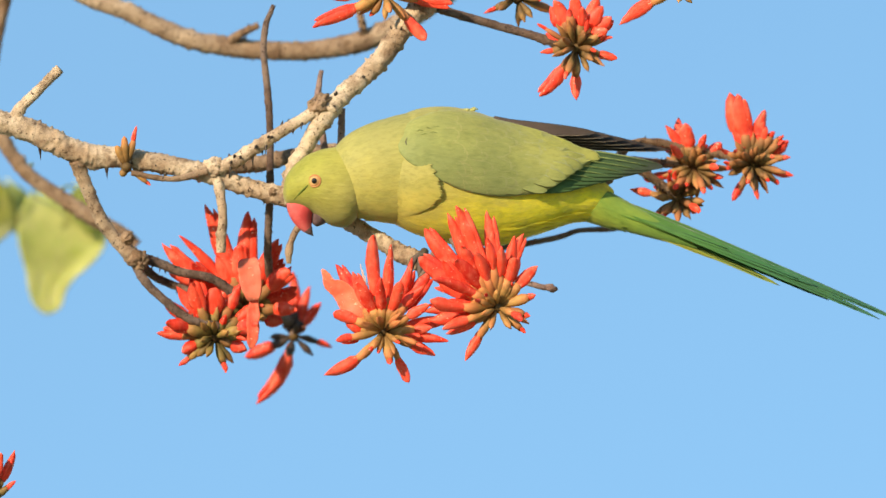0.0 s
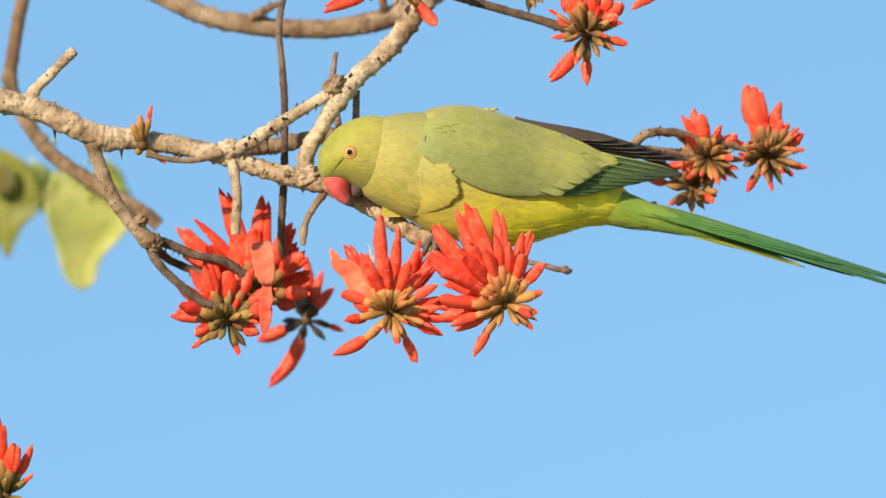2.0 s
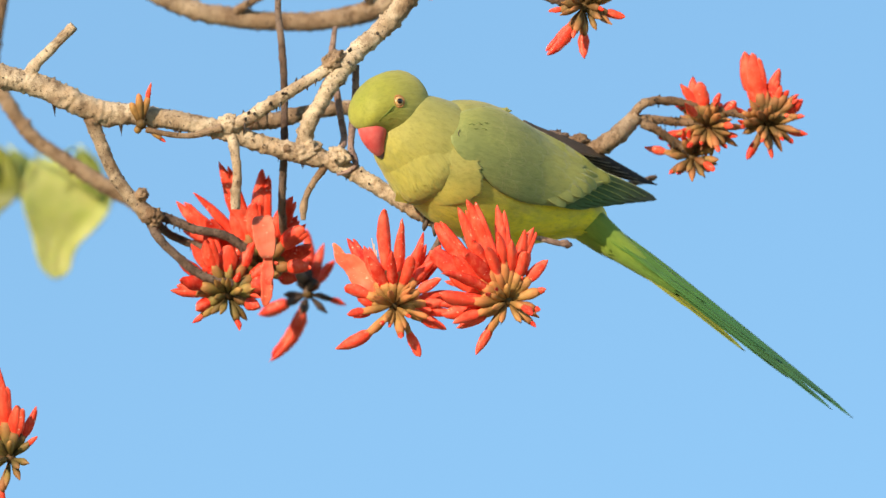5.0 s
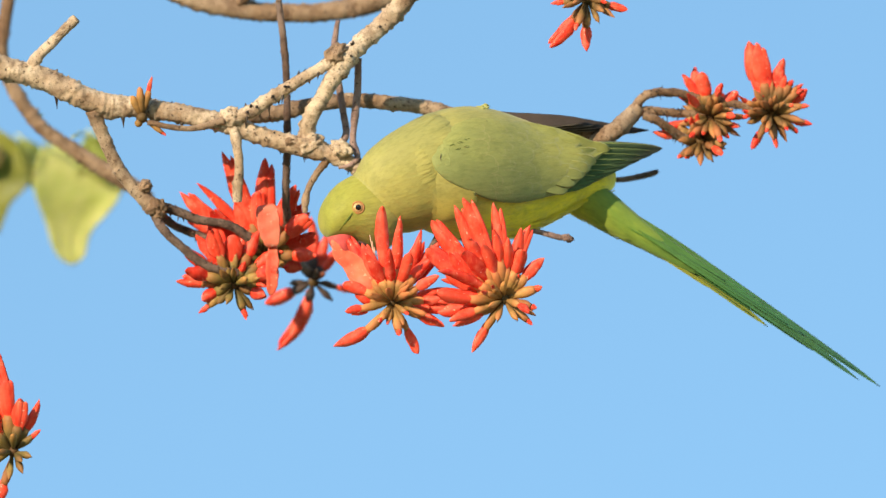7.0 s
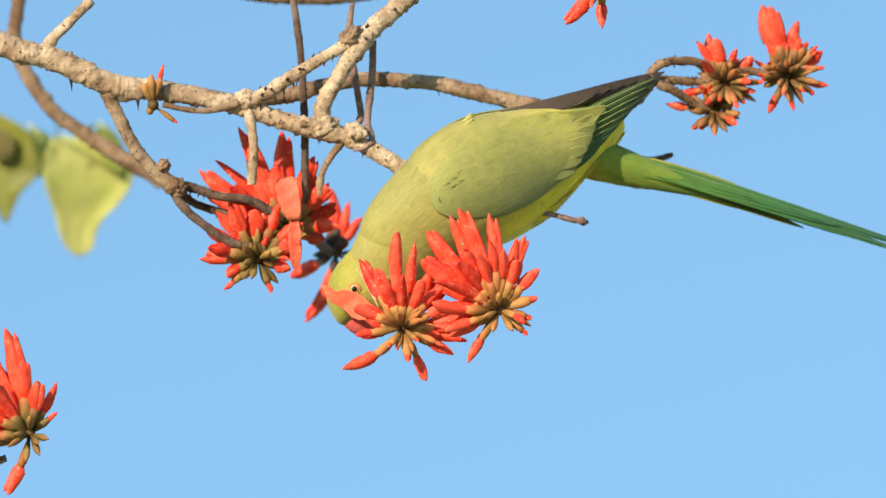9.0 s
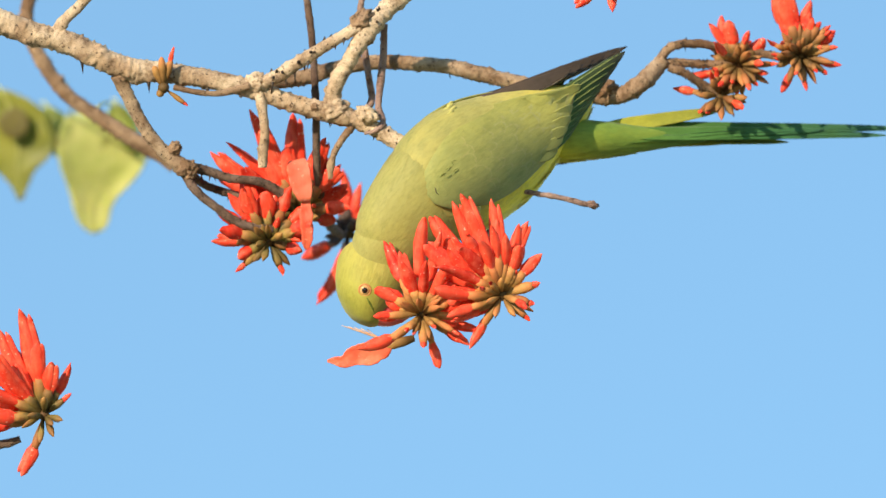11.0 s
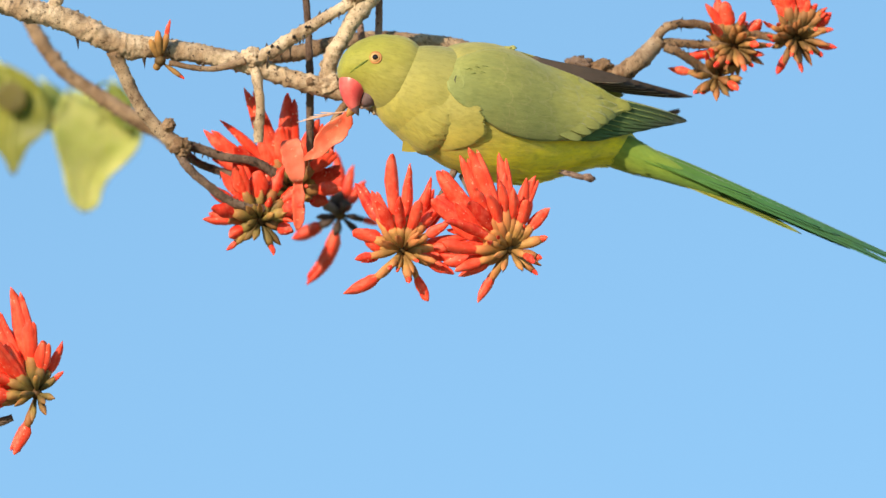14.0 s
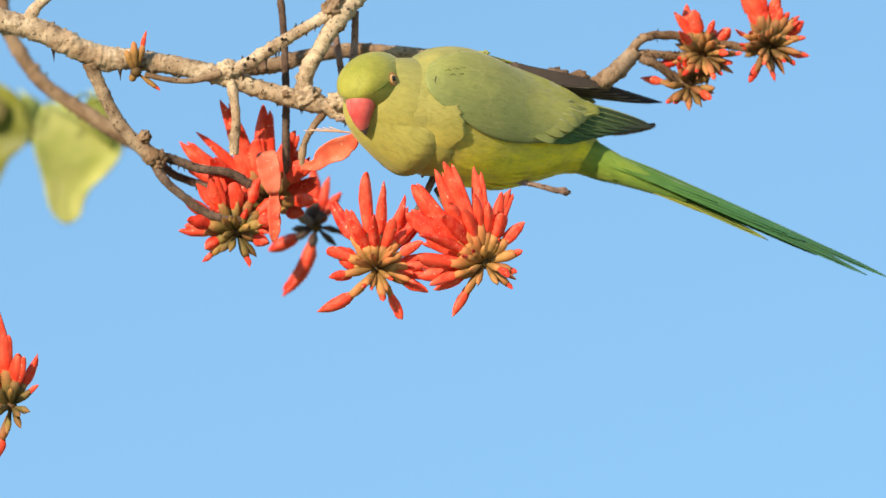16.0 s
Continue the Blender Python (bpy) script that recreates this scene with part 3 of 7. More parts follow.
def main_branch():
    rng = random.Random(2)
    thing = tagged(new("branch"), "pale knobbly coral tree branch with thorns and broken stubs", "branch")
    thing.matrix_world = BASE
    bm = bmesh.new()
    line = tube(bm, [(-0.3776, 0, 0.1484, 0.0092), (-0.3376, 0, 0.1316, 0.0088), (-0.3136, 0, 0.1228, 0.0084), (-0.2852, 0, 0.1152, 0.0082), (-0.2476, 0, 0.0988, 0.008), (-0.2196, 0, 0.0952, 0.0072), (-0.1928, 0, 0.0916, 0.0068), (-0.1596, 0, 0.0848, 0.0066), (-0.1268, 0, 0.0740, 0.0062), (-0.0936, -0.002, 0.0652, 0.0068), (-0.0764, -0.004, 0.0604, 0.0056),
                     (-0.0496, -0.008, 0.0460, 0.0056), (-0.0256, -0.012, 0.0316, 0.006), (-0.0076, -0.014, 0.0220, 0.006), (0.0024, -0.014, 0.0132, 0.0044)], knobs=0.35)
    part("limb", bm, BARK, thing)
    thorns_along(thing, line, 60, rng)
    for x, z, l in ((-0.2752, 0.1020, 0.007), (-0.2280, 0.0876, 0.006), (-0.1864, 0.0836, 0.004), (-0.1456, 0.0716, 0.004)):
        add_thorn(thing, (x, -0.002, z), (0.1, 0, -1), l, 0.0015)
    for nm, mat, pts, kn in (
        ("fork_limb", BARK, [(-0.0992, 0.004, 0.0692, 0.0052), (-0.0956, -0.004, 0.0864, 0.0056), (-0.0871, -0.008, 0.1023, 0.0054), (-0.0735, -0.008, 0.1251, 0.0068), (-0.0576, 0, 0.1428, 0.0064), (-0.0376, 0.006, 0.1613, 0.0068), (-0.0248, 0.01, 0.1782, 0.0072), (-0.0076, 0.014, 0.2007, 0.0076), (0.0184, 0.02, 0.2289, 0.008)], 0.4),
        ("side_limb", BARK, [(-0.1496, -0.002, 0.0860, 0.0044), (-0.1355, -0.008, 0.0939, 0.0048), (-0.1154, -0.012, 0.1067, 0.0044), (-0.0939, -0.012, 0.1198, 0.004), (-0.0735, -0.008, 0.1315, 0.0048)], 0.3),
        ("broken_stub", BARK, [(-0.2952, 0, 0.1196, 0.0052), (-0.2887, -0.003, 0.1300, 0.004), (-0.2755, -0.004, 0.1435, 0.0036), (-0.2610, -0.006, 0.1579, 0.0032)], 0.2),
        ("pale_stub", BARK, [(-0.1495, -0.004, 0.0804, 0.004), (-0.1475, -0.008, 0.0703, 0.0034), (-0.1454, -0.01, 0.0523, 0.0032), (-0.1466, -0.01, 0.0384, 0.0036), (-0.1466, -0.01, 0.0280, 0.0032)], 0.3),
        ("side_twig", BARK_BROWN, [(-0.0836, -0.004, 0.0580, 0.0028), (-0.0895, -0.006, 0.0504, 0.0024), (-0.0963, -0.006, 0.0384, 0.0022), (-0.0987, -0.006, 0.0284, 0.0024), (-0.0987, -0.006, 0.0204, 0.0016)], 0.3),
        ("upper_twig", TWIG_PALE, [(-0.0761, 0.012, 0.1574, 0.0016), (-0.0777, 0.014, 0.1486, 0.002), (-0.0789, 0.016, 0.1326, 0.0024), (-0.0749, 0.018, 0.1086, 0.0024), (-0.0721, 0.018, 0.0906, 0.0024), (-0.0701, 0.016, 0.0785, 0.0024), (-0.0737, 0.01, 0.0677, 0.002)], 0.2),
        ("looped_twig", TWIG_PALE, [(-0.0617, 0.008, 0.1305, 0.0024), (-0.0621, 0.01, 0.1085, 0.0026), (-0.0644, 0.006, 0.0845, 0.0024), (-0.0652, 0, 0.0716, 0.0024), (-0.0619, -0.008, 0.0603, 0.0022), (-0.0671, -0.012, 0.0547, 0.0016), (-0.0751, -0.012, 0.0527, 0.001)], 0.2),
        ("dry_twig", TWIG_PALE, [(-0.0016, -0.006, 0.0184, 0.0028), (0.0264, -0.004, 0.0144, 0.0018), (0.0644, 0, 0.0084, 0.0018), (0.0804, 0, 0.0044, 0.002), (0.0904, 0, 0.0028, 0.0014)], 0.4),
        ("bare_twig", TWIG, [(0.0267, 0.09, 0.0279, 0.0024), (0.0873, 0.09, 0.0388, 0.002), (0.1075, 0.09, 0.0448, 0.0018), (0.1297, 0.09, 0.0461, 0.002), (0.1479, 0.09, 0.0501, 0.0022), (0.1527, 0.09, 0.0521, 0.0012)], 0.3),
        ("bud_stalk", BARK_BROWN, [(-0.1567, -0.008, 0.0859, 0.0028), (-0.1774, -0.012, 0.0803, 0.002), (-0.1933, -0.014, 0.0811, 0.002), (-0.2101, -0.014, 0.0843, 0.002)], 0.1),
    ):
        bm = bmesh.new()
        ln = tube(bm, pts, knobs=kn, seg=18, rough=0.18)
        part(nm, bm, mat, thing)
        if nm in ("fork_limb", "side_limb"):
            thorns_along(thing, ln, 26, rng, 0.0050)
    return thing


def branch(name, label, pieces, thorny=0, seed=1):
    rng = random.Random(seed)
    thing = tagged(new(name), label, "branch")
    for nm, mat, pts in pieces:
        bm = bmesh.new()
        ln = tube(bm, pts, knobs=0.3, seg=18, rough=0.14)
        part(nm, bm, mat, thing)
        if thorny and pts[0][3] > 0.003:
            thorns_along(thing, ln, thorny, rng, 0.003)
    return thing


main = main_branch()
back_limb = branch("branch", "pale branch that ends in curved stalks with flower heads", [
    ("limb", BARK_TAN, [(-0.1481, 0.03, 0.0879, 0.0052), (-0.1161, 0.04, 0.0920, 0.0056), (-0.0945, 0.045, 0.0973, 0.0052), (-0.0700, 0.05, 0.1002, 0.0052), (-0.0539, 0.05, 0.0998, 0.0052), (-0.0177, 0.05, 0.0957, 0.0052), (0.0024, 0.05, 0.0901, 0.0056), (0.0265, 0.05, 0.0837, 0.0052), (0.0708, 0.05, 0.0728, 0.0056), (0.1029, 0.045, 0.0695, 0.006), (0.1209, 0.04, 0.0779, 0.0064), (0.1331, 0.05, 0.0893, 0.006), (0.1384, 0.05, 0.0949, 0.0044)]),
    ("upper_stalk", BARK_BROWN, [(0.1339, 0.05, 0.0909, 0.004), (0.1392, 0.05, 0.0998, 0.0032), (0.1492, 0.05, 0.1046, 0.003), (0.1654, 0.055, 0.1042, 0.0028), (0.1836, 0.06, 0.1003, 0.0028), (0.2118, 0.06, 0.0950, 0.0028), (0.2315, 0.06, 0.0898, 0.0032)]),
    ("middle_stalk", BARK_BROWN, [(0.1343, 0.05, 0.0905, 0.004), (0.1453, 0.055, 0.0918, 0.0032), (0.1675, 0.06, 0.0898, 0.003), (0.1913, 0.06, 0.0886, 0.0036)]),
    ("lower_stalk", BARK_BROWN, [(0.1412, 0.05, 0.0889, 0.0032), (0.1532, 0.05, 0.0833, 0.003), (0.1654, 0.055, 0.0749, 0.003), (0.1772, 0.06, 0.0681, 0.0028)]),
], 30, 5)
droop = branch("branch", "thorny drooping twig with a swollen joint that carries flowers", [
    ("limb", BARK_TAN, [(-0.2496, 0, 0.0932, 0.0052), (-0.2449, 0.004, 0.0812, 0.0048), (-0.2347, 0.01, 0.0565, 0.0044), (-0.2211, 0.014, 0.0365, 0.0048), (-0.2076, 0.016, 0.0236, 0.006)]),
    ("upper_stalk", TWIG, [(-0.2092, 0.016, 0.0252, 0.0044), (-0.1940, 0.018, 0.0212, 0.0034), (-0.1760, 0.02, 0.0140, 0.0032), (-0.1539, 0.02, 0.0092, 0.003), (-0.1376, 0.025, -0.0020, 0.0036)]),
    ("middle_stalk", TWIG, [(-0.2093, 0.022, 0.0253, 0.0036), (-0.1942, 0.03, 0.0104, 0.0028), (-0.1702, 0.034, 0.0004, 0.0028), (-0.1461, 0.03, -0.0116, 0.0028)]),
    ("lower_stalk", TWIG, [(-0.2083, 0.014, 0.0228, 0.004), (-0.2018, 0.01, 0.0084, 0.0032), (-0.1878, 0.01, -0.0056, 0.003), (-0.1698, 0.012, -0.0196, 0.0032), (-0.1491, 0.016, -0.0248, 0.0028)]),
], 16, 9)
hanging = branch("twig", "long thin dark twig hanging past the branch", [
    ("shoot", TWIG, [(-0.1100, 0.0300, 0.2043, 0.0015), (-0.1156, 0.0300, 0.1894, 0.0021), (-0.1172, 0.0300, 0.1714, 0.0023), (-0.1144, 0.0300, 0.1433, 0.0025), (-0.1127, 0.0260, 0.1151, 0.0025), (-0.1126, 0.0165, 0.0725, 0.0027), (-0.1144, 0.0300, 0.0325, 0.0027), (-0.1131, 0.0500, 0.0085, 0.0030), (-0.1088, 0.1000, -0.0117, 0.0034), (-0.1005, 0.1650, -0.0208, 0.0032)]),
], 4, 4)
far_limb = branch("branch", "slender brown branch farther back in the tree", [
    ("limb", BARK_BROWN, [(-0.3106, 0.27, 0.2311, 0.0052), (-0.3197, 0.27, 0.1899, 0.0048), (-0.3255, 0.27, 0.1570, 0.0048), (-0.3280, 0.27, 0.1323, 0.0052), (-0.3189, 0.27, 0.1092, 0.0052), (-0.3003, 0.27, 0.0828, 0.0052), (-0.2777, 0.27, 0.0663, 0.0052), (-0.2488, 0.27, 0.0478, 0.006), (-0.2291, 0.27, 0.0367, 0.0056), (-0.2192, 0.27, 0.0284, 0.0048)]),
], 20, 6)
arch = branch("branch", "long arching branch above the rest", [
    ("limb", BARK_TAN, [(-0.2838, 0.2, 0.1967, 0.006), (-0.2551, 0.2, 0.1811, 0.0064), (-0.2265, 0.2, 0.1705, 0.0064), (-0.1897, 0.2, 0.1537, 0.0068), (-0.1488, 0.2, 0.1452, 0.0068), (-0.0998, 0.2, 0.1435, 0.0068), (-0.0589, 0.2, 0.1501, 0.0076), (-0.0343, 0.2, 0.1615, 0.0076), (-0.0098, 0.2, 0.1762, 0.0072), (0.0229, 0.2, 0.2008, 0.008)]),
    ("side_twig", BARK_BROWN, [(-0.1537, 0.196, 0.1508, 0.0036), (-0.1446, 0.19, 0.1564, 0.0028), (-0.1332, 0.19, 0.1617, 0.0024)]),
    ("short_spur", BARK_BROWN, [(-0.0564, 0.196, 0.1549, 0.0032), (-0.0588, 0.19, 0.1638, 0.0028), (-0.0613, 0.19, 0.1760, 0.0024)]),
], 10, 8)
spray = branch("branch", "slender flower stalk reaching from the upper fork", [
    ("stalk", TWIG, [(-0.0377, 0.02, 0.1848, 0.004), (-0.0056, 0.02, 0.1712, 0.0032), (0.0265, 0.02, 0.1616, 0.003), (0.0585, 0.02, 0.1527, 0.003), (0.0805, 0.015, 0.1462, 0.0036), (0.0945, 0.01, 0.1426, 0.0032)]),
    ("side_stalk", TWIG, [(-0.0377, 0.03, 0.1890, 0.0032), (0.0145, 0.04, 0.1852, 0.0024), (0.0526, 0.04, 0.1780, 0.0028)]),
    ("upper_stalk", TWIG, [(-0.0377, 0.03, 0.1930, 0.0032), (0.0666, 0.03, 0.2131, 0.0024), (0.1688, 0.02, 0.1856, 0.0024)]),
])
low_twig = branch("twig", "broken dark twig end beside the low flower", [
    ("shoot", TWIG, [(-0.3620, 0.01, -0.1438, 0.0036), (-0.3300, 0.01, -0.1406, 0.0032), (-0.3099, 0.01, -0.1382, 0.0032), (-0.2995, 0.01, -0.1349, 0.0024)]),
    ("stalk", TWIG, [(-0.3624, 0.02, -0.1038, 0.0032), (-0.3222, 0.016, -0.1126, 0.0028), (-0.2827, 0.008, -0.1177, 0.0032)]),
])

knot(main, (-0.0954, -0.003, 0.0689), 0.0078, BARK, 1, (1, 0, 0.2), 1.3)
knot(main, (-0.1500, -0.003, 0.0880), 0.0068, BARK, 2, (1, 0, -0.2), 1.3)
knot(main, (-0.1100, -0.006, 0.0708), 0.0034, BARK_BROWN, 3, (1, 0, 0), 1.0)
knot(main, (-0.0776, -0.010, 0.1321), 0.0068, BARK_BROWN, 4, (0.6, 0, 0.8), 1.4)
knot(main, (-0.0739, -0.010, 0.1189), 0.0042, BARK_BROWN, 5, (1, 0, 0), 1.0)
knot(main, (-0.0735, -0.012, 0.0662), 0.0058, BARK, 6, (1, 0, -0.4), 1.4)
knot(main, (0.0870, 0.000, 0.0036), 0.0026, TWIG_PALE, 7, (1, 0, -0.2), 1.6)
knot(back_limb, (0.0800, 0.045, 0.0775), 0.0060, TWIG, 8, (1, 0, -0.1), 1.8)
knot(back_limb, (0.0960, 0.043, 0.0748), 0.0056, BARK_BROWN, 9, (1, 0, 0.1), 1.6)
knot(droop, (-0.2055, 0.012, 0.0225), 0.007, BARK_BROWN, 10, (1, 0, 0), 1.0)
knot(droop, (-0.2136, 0.012, 0.0385), 0.0048, BARK_BROWN, 11, (1, 0, 0), 1.0)


def leaf(label, points, up, fold, material=LEAF, stem=None):
    """A thin curved blade with a midrib and a short stalk."""
    bm = bmesh.new()
    loops = []
    for i, q in enumerate(spline(points, 0.003)):
        loop = []
        for j in range(20):
            ca, sa = math.cos(2 * math.pi * j / 20), math.sin(2 * math.pi * j / 20)
            wave = 0.10 * q[3] * noise.noise(Vector((3.0 * ca, q[2] * 60, q[0] * 9)))
            loop.append(Vector((q[0] + q[3] * ca, q[1] - q[4] * sa - fold * q[3] * abs(ca) ** 1.5 + wave + up[0] * q[3] * ca * 2.0, q[2] + 0.06 * q[3] * ca * ca)))
        loops.append(loop)
    rings(bm, loops)
    thing = tagged(new("leaf"), label, "leaf", "leaves")
    part("blade", bm, material, thing)
    bm = bmesh.new()
    sweep(bm, [(q[0], q[1] - 0.0011, q[2], 0.0007 * (1 - 0.6 * i / len(points)), 0.0007) for i, q in enumerate(points)], up, 6, step=0.004)
    part("midrib", bm, MIDRIB, thing)
    a, b = Vector(points[0][:3]), Vector(points[1][:3])
    bm = bmesh.new()
    tube(bm, [(*(a + (a - b) * 0.5 + Vector((-0.002, 0.002, 0))), 0.0011), (*(a + (a - b) * 0.25), 0.0010), (*a, 0.0012)], step=0.003, seg=8)
    if stem:
        tube(bm, stem, step=0.004, seg=8)
    part("leaf_stalk", bm, MIDRIB, thing)
    return thing


leaves = [
    leaf("pale green heart-shaped leaf hanging by its stalk", [(-0.2732, 0.60, 0.1003, 0.0072, 0.0008), (-0.2680, 0.60, 0.0975, 0.0183, 0.0008), (-0.2610, 0.60, 0.0945, 0.0250, 0.0008), (-0.2589, 0.60, 0.0851, 0.0305, 0.0008), (-0.2578, 0.60, 0.0757, 0.0333, 0.0008), (-0.2571, 0.60, 0.0659, 0.0331, 0.0008), (-0.2580, 0.60, 0.0561, 0.0296, 0.0008), (-0.2602, 0.60, 0.0467, 0.0239, 0.0008), (-0.2635, 0.60, 0.0374, 0.0177, 0.0008), (-0.2649, 0.60, 0.0280, 0.0141, 0.0008), (-0.2640, 0.60, 0.0195, 0.0115, 0.0008), (-0.2634, 0.60, 0.0144, 0.0079, 0.0008), (-0.2636, 0.60, 0.0110, 0.0020, 0.0008)], (0.16, -1, 0.1), 0.16, stem=[(-0.2829, 0.602, 0.0978, 0.0011), (-0.2789, 0.55, 0.1078, 0.0010), (-0.2800, 0.42, 0.1190, 0.0011), (-0.2738, 0.276, 0.1205, 0.0013)]),
    leaf("green leaf with a brown blotch", [(-0.3348, 0.60, 0.1197, 0.0043, 0.0008), (-0.3308, 0.60, 0.1125, 0.0158, 0.0008), (-0.3267, 0.60, 0.1041, 0.0234, 0.0008), (-0.3243, 0.60, 0.0957, 0.0277, 0.0008), (-0.3227, 0.60, 0.0872, 0.0290, 0.0008), (-0.3216, 0.60, 0.0787, 0.0290, 0.0008), (-0.3213, 0.60, 0.0702, 0.0264, 0.0008), (-0.3226, 0.60, 0.0637, 0.0220, 0.0008), (-0.3226, 0.60, 0.0573, 0.0145, 0.0008), (-0.3202, 0.60, 0.0489, 0.0081, 0.0008), (-0.3196, 0.60, 0.0425, 0.0047, 0.0008), (-0.3192, 0.60, 0.0361, 0.0019, 0.0008)], (-0.1, -1, 0.1), 0.14, LEAF_DARK),
    leaf("small green leaf behind the twig", [(-0.2468, 0.60, 0.1092, 0.0023, 0.0008), (-0.2451, 0.60, 0.1033, 0.0081, 0.0008), (-0.2432, 0.60, 0.0953, 0.0115, 0.0008), (-0.2401, 0.60, 0.0877, 0.0100, 0.0008), (-0.2362, 0.60, 0.0793, 0.0068, 0.0008), (-0.2345, 0.60, 0.0729, 0.0036, 0.0008)], (0.2, -1, 0.2), 0.1, LEAF_MID, stem=[(-0.2474, 0.602, 0.1066, 0.0009), (-0.2494, 0.45, 0.1086, 0.0010), (-0.2512, 0.276, 0.1043, 0.0012)]),
    leaf("narrow folded green leaf", [(-0.2990, 0.60, 0.1071, 0.0021, 0.0008), (-0.2941, 0.60, 0.1009, 0.0077, 0.0008), (-0.2917, 0.60, 0.0924, 0.0081, 0.0008), (-0.2910, 0.60, 0.0839, 0.0068, 0.0008), (-0.2918, 0.60, 0.0754, 0.0041, 0.0008), (-0.2921, 0.60, 0.0694, 0.0015, 0.0008)], (0.6, -1, 0.2), 0.15, LEAF_MID),
]
bm = bmesh.new()
sweep(bm, [(-0.3234, 0.588, 0.0943 + 0.012 * f, 0.0118 * k, 0.0006) for f, k in ((-1, 0.1), (-0.8, 0.62), (-0.4, 0.94), (0, 1.0), (0.4, 0.9), (0.8, 0.55), (1, 0.1))], (-0.1, -1, 0.1), 14, 0.1)
part("leaf_spot", bm, LEAF_SPOT, leaves[1], "brown blotch")
flowers = heads()


# ---- parakeet ----
def shell(stations, seg=36, step=0.004):
    """Rings of a body from stations: top x z, bottom x z, half depth, mid depth."""
    line = spline([(s[0], 0, s[1], s[2], s[3], s[4], s[5], s[6] if len(s) > 6 else 0.0) for s in stations], step)
    loops = []
    for q in line:
        top, low = Vector((q[0], 0, q[2])), Vector((q[3], 0, q[4]))
        c, h = (top + low) / 2, (top - low) / 2
        c.y = q[6]
        h.y = q[7]
        loops.append([c + h * math.cos(2 * math.pi * j / seg) + Vector((0, -q[5] * math.sin(2 * math.pi * j / seg), 0)) for j in range(seg)])
    return loops


def plume(bm, loops, count, length, width, rng, lift=0.16, lo=0.05, hi=0.97, around=(0.0, 1.0), rows=0, index=0, rim=None, sway=0.25, lean=0.0):
    """Lays small overlapping feathers along rings of a body, pointing to the tail. rim: the material of their margins."""
    n, seg = len(loops), len(loops[0])
    mids = [sum(loop, Vector()) / seg for loop in loops]

    def skin(u, v, h):
        u = min(max(u, 0.0), n - 1.001)
        i, j = int(u), int(math.floor(v))
        a, b = loops[i][j % seg].lerp(loops[i][(j + 1) % seg], v - j), loops[i + 1][j % seg].lerp(loops[i + 1][(j + 1) % seg], v - j)
        p = a.lerp(b, u - i)
        return p + (p - mids[i]).normalized() * h

    spots = [(n * rng.uniform(lo, hi), seg * rng.uniform(*around)) for _ in range(count)]
    if rows:
        spots = [(n * (hi - (hi - lo) * (i + rng.uniform(-0.12, 0.12)) / (rows - 1)), seg * (around[0] + (around[1] - around[0]) * (k + 0.5 * (i % 2) + rng.uniform(-0.12, 0.12)) / (count // rows))) for i in range(rows) for k in range(count // rows)]
    across = (-1, 0, 1) if rim is None else (-1, -0.78, 0, 0.78, 1)
    for u, v in spots:
        i, j = max(0, min(int(u), n - 2)), int(v) % seg
        du = (loops[i + 1][j] - loops[i][j]).length
        dv = (loops[i][(j + 1) % seg] - loops[i][j]).length
        if du < 2e-4 or dv < 2e-4:
            continue
        ln, w, side = length * rng.uniform(0.7, 1.3) / du, width * rng.uniform(0.8, 1.2) / dv, (lean + rng.uniform(-sway, sway)) * length / dv
        grid = []
        for f, k, h in ((0.0, 0.4, 0.1), (0.35, 0.95, 0.45), (0.68, 0.95, 0.8), (0.90, 0.62, 0.95), (1.0, 0.18, 1.0)):
            hh = lift * h * length
            grid.append([bm.verts.new(skin(u + ln * f, v + side * f + e * w * k, hh + 0.00012 * (1 - abs(e)))) for e in across])
        for r, (a, b) in enumerate(zip(grid, grid[1:])):
            for m in range(len(across) - 1):
                edge = rim is not None and r > 0 and (m in (0, len(across) - 2) or r == 3)
                bm.faces.new((a[m], a[m + 1], b[m + 1], b[m])).material_index = rim if edge else index


def vane(bm, points, up, fold=0.15, seg=10):
    sweep(bm, points, up, seg, fold, step=0.006)


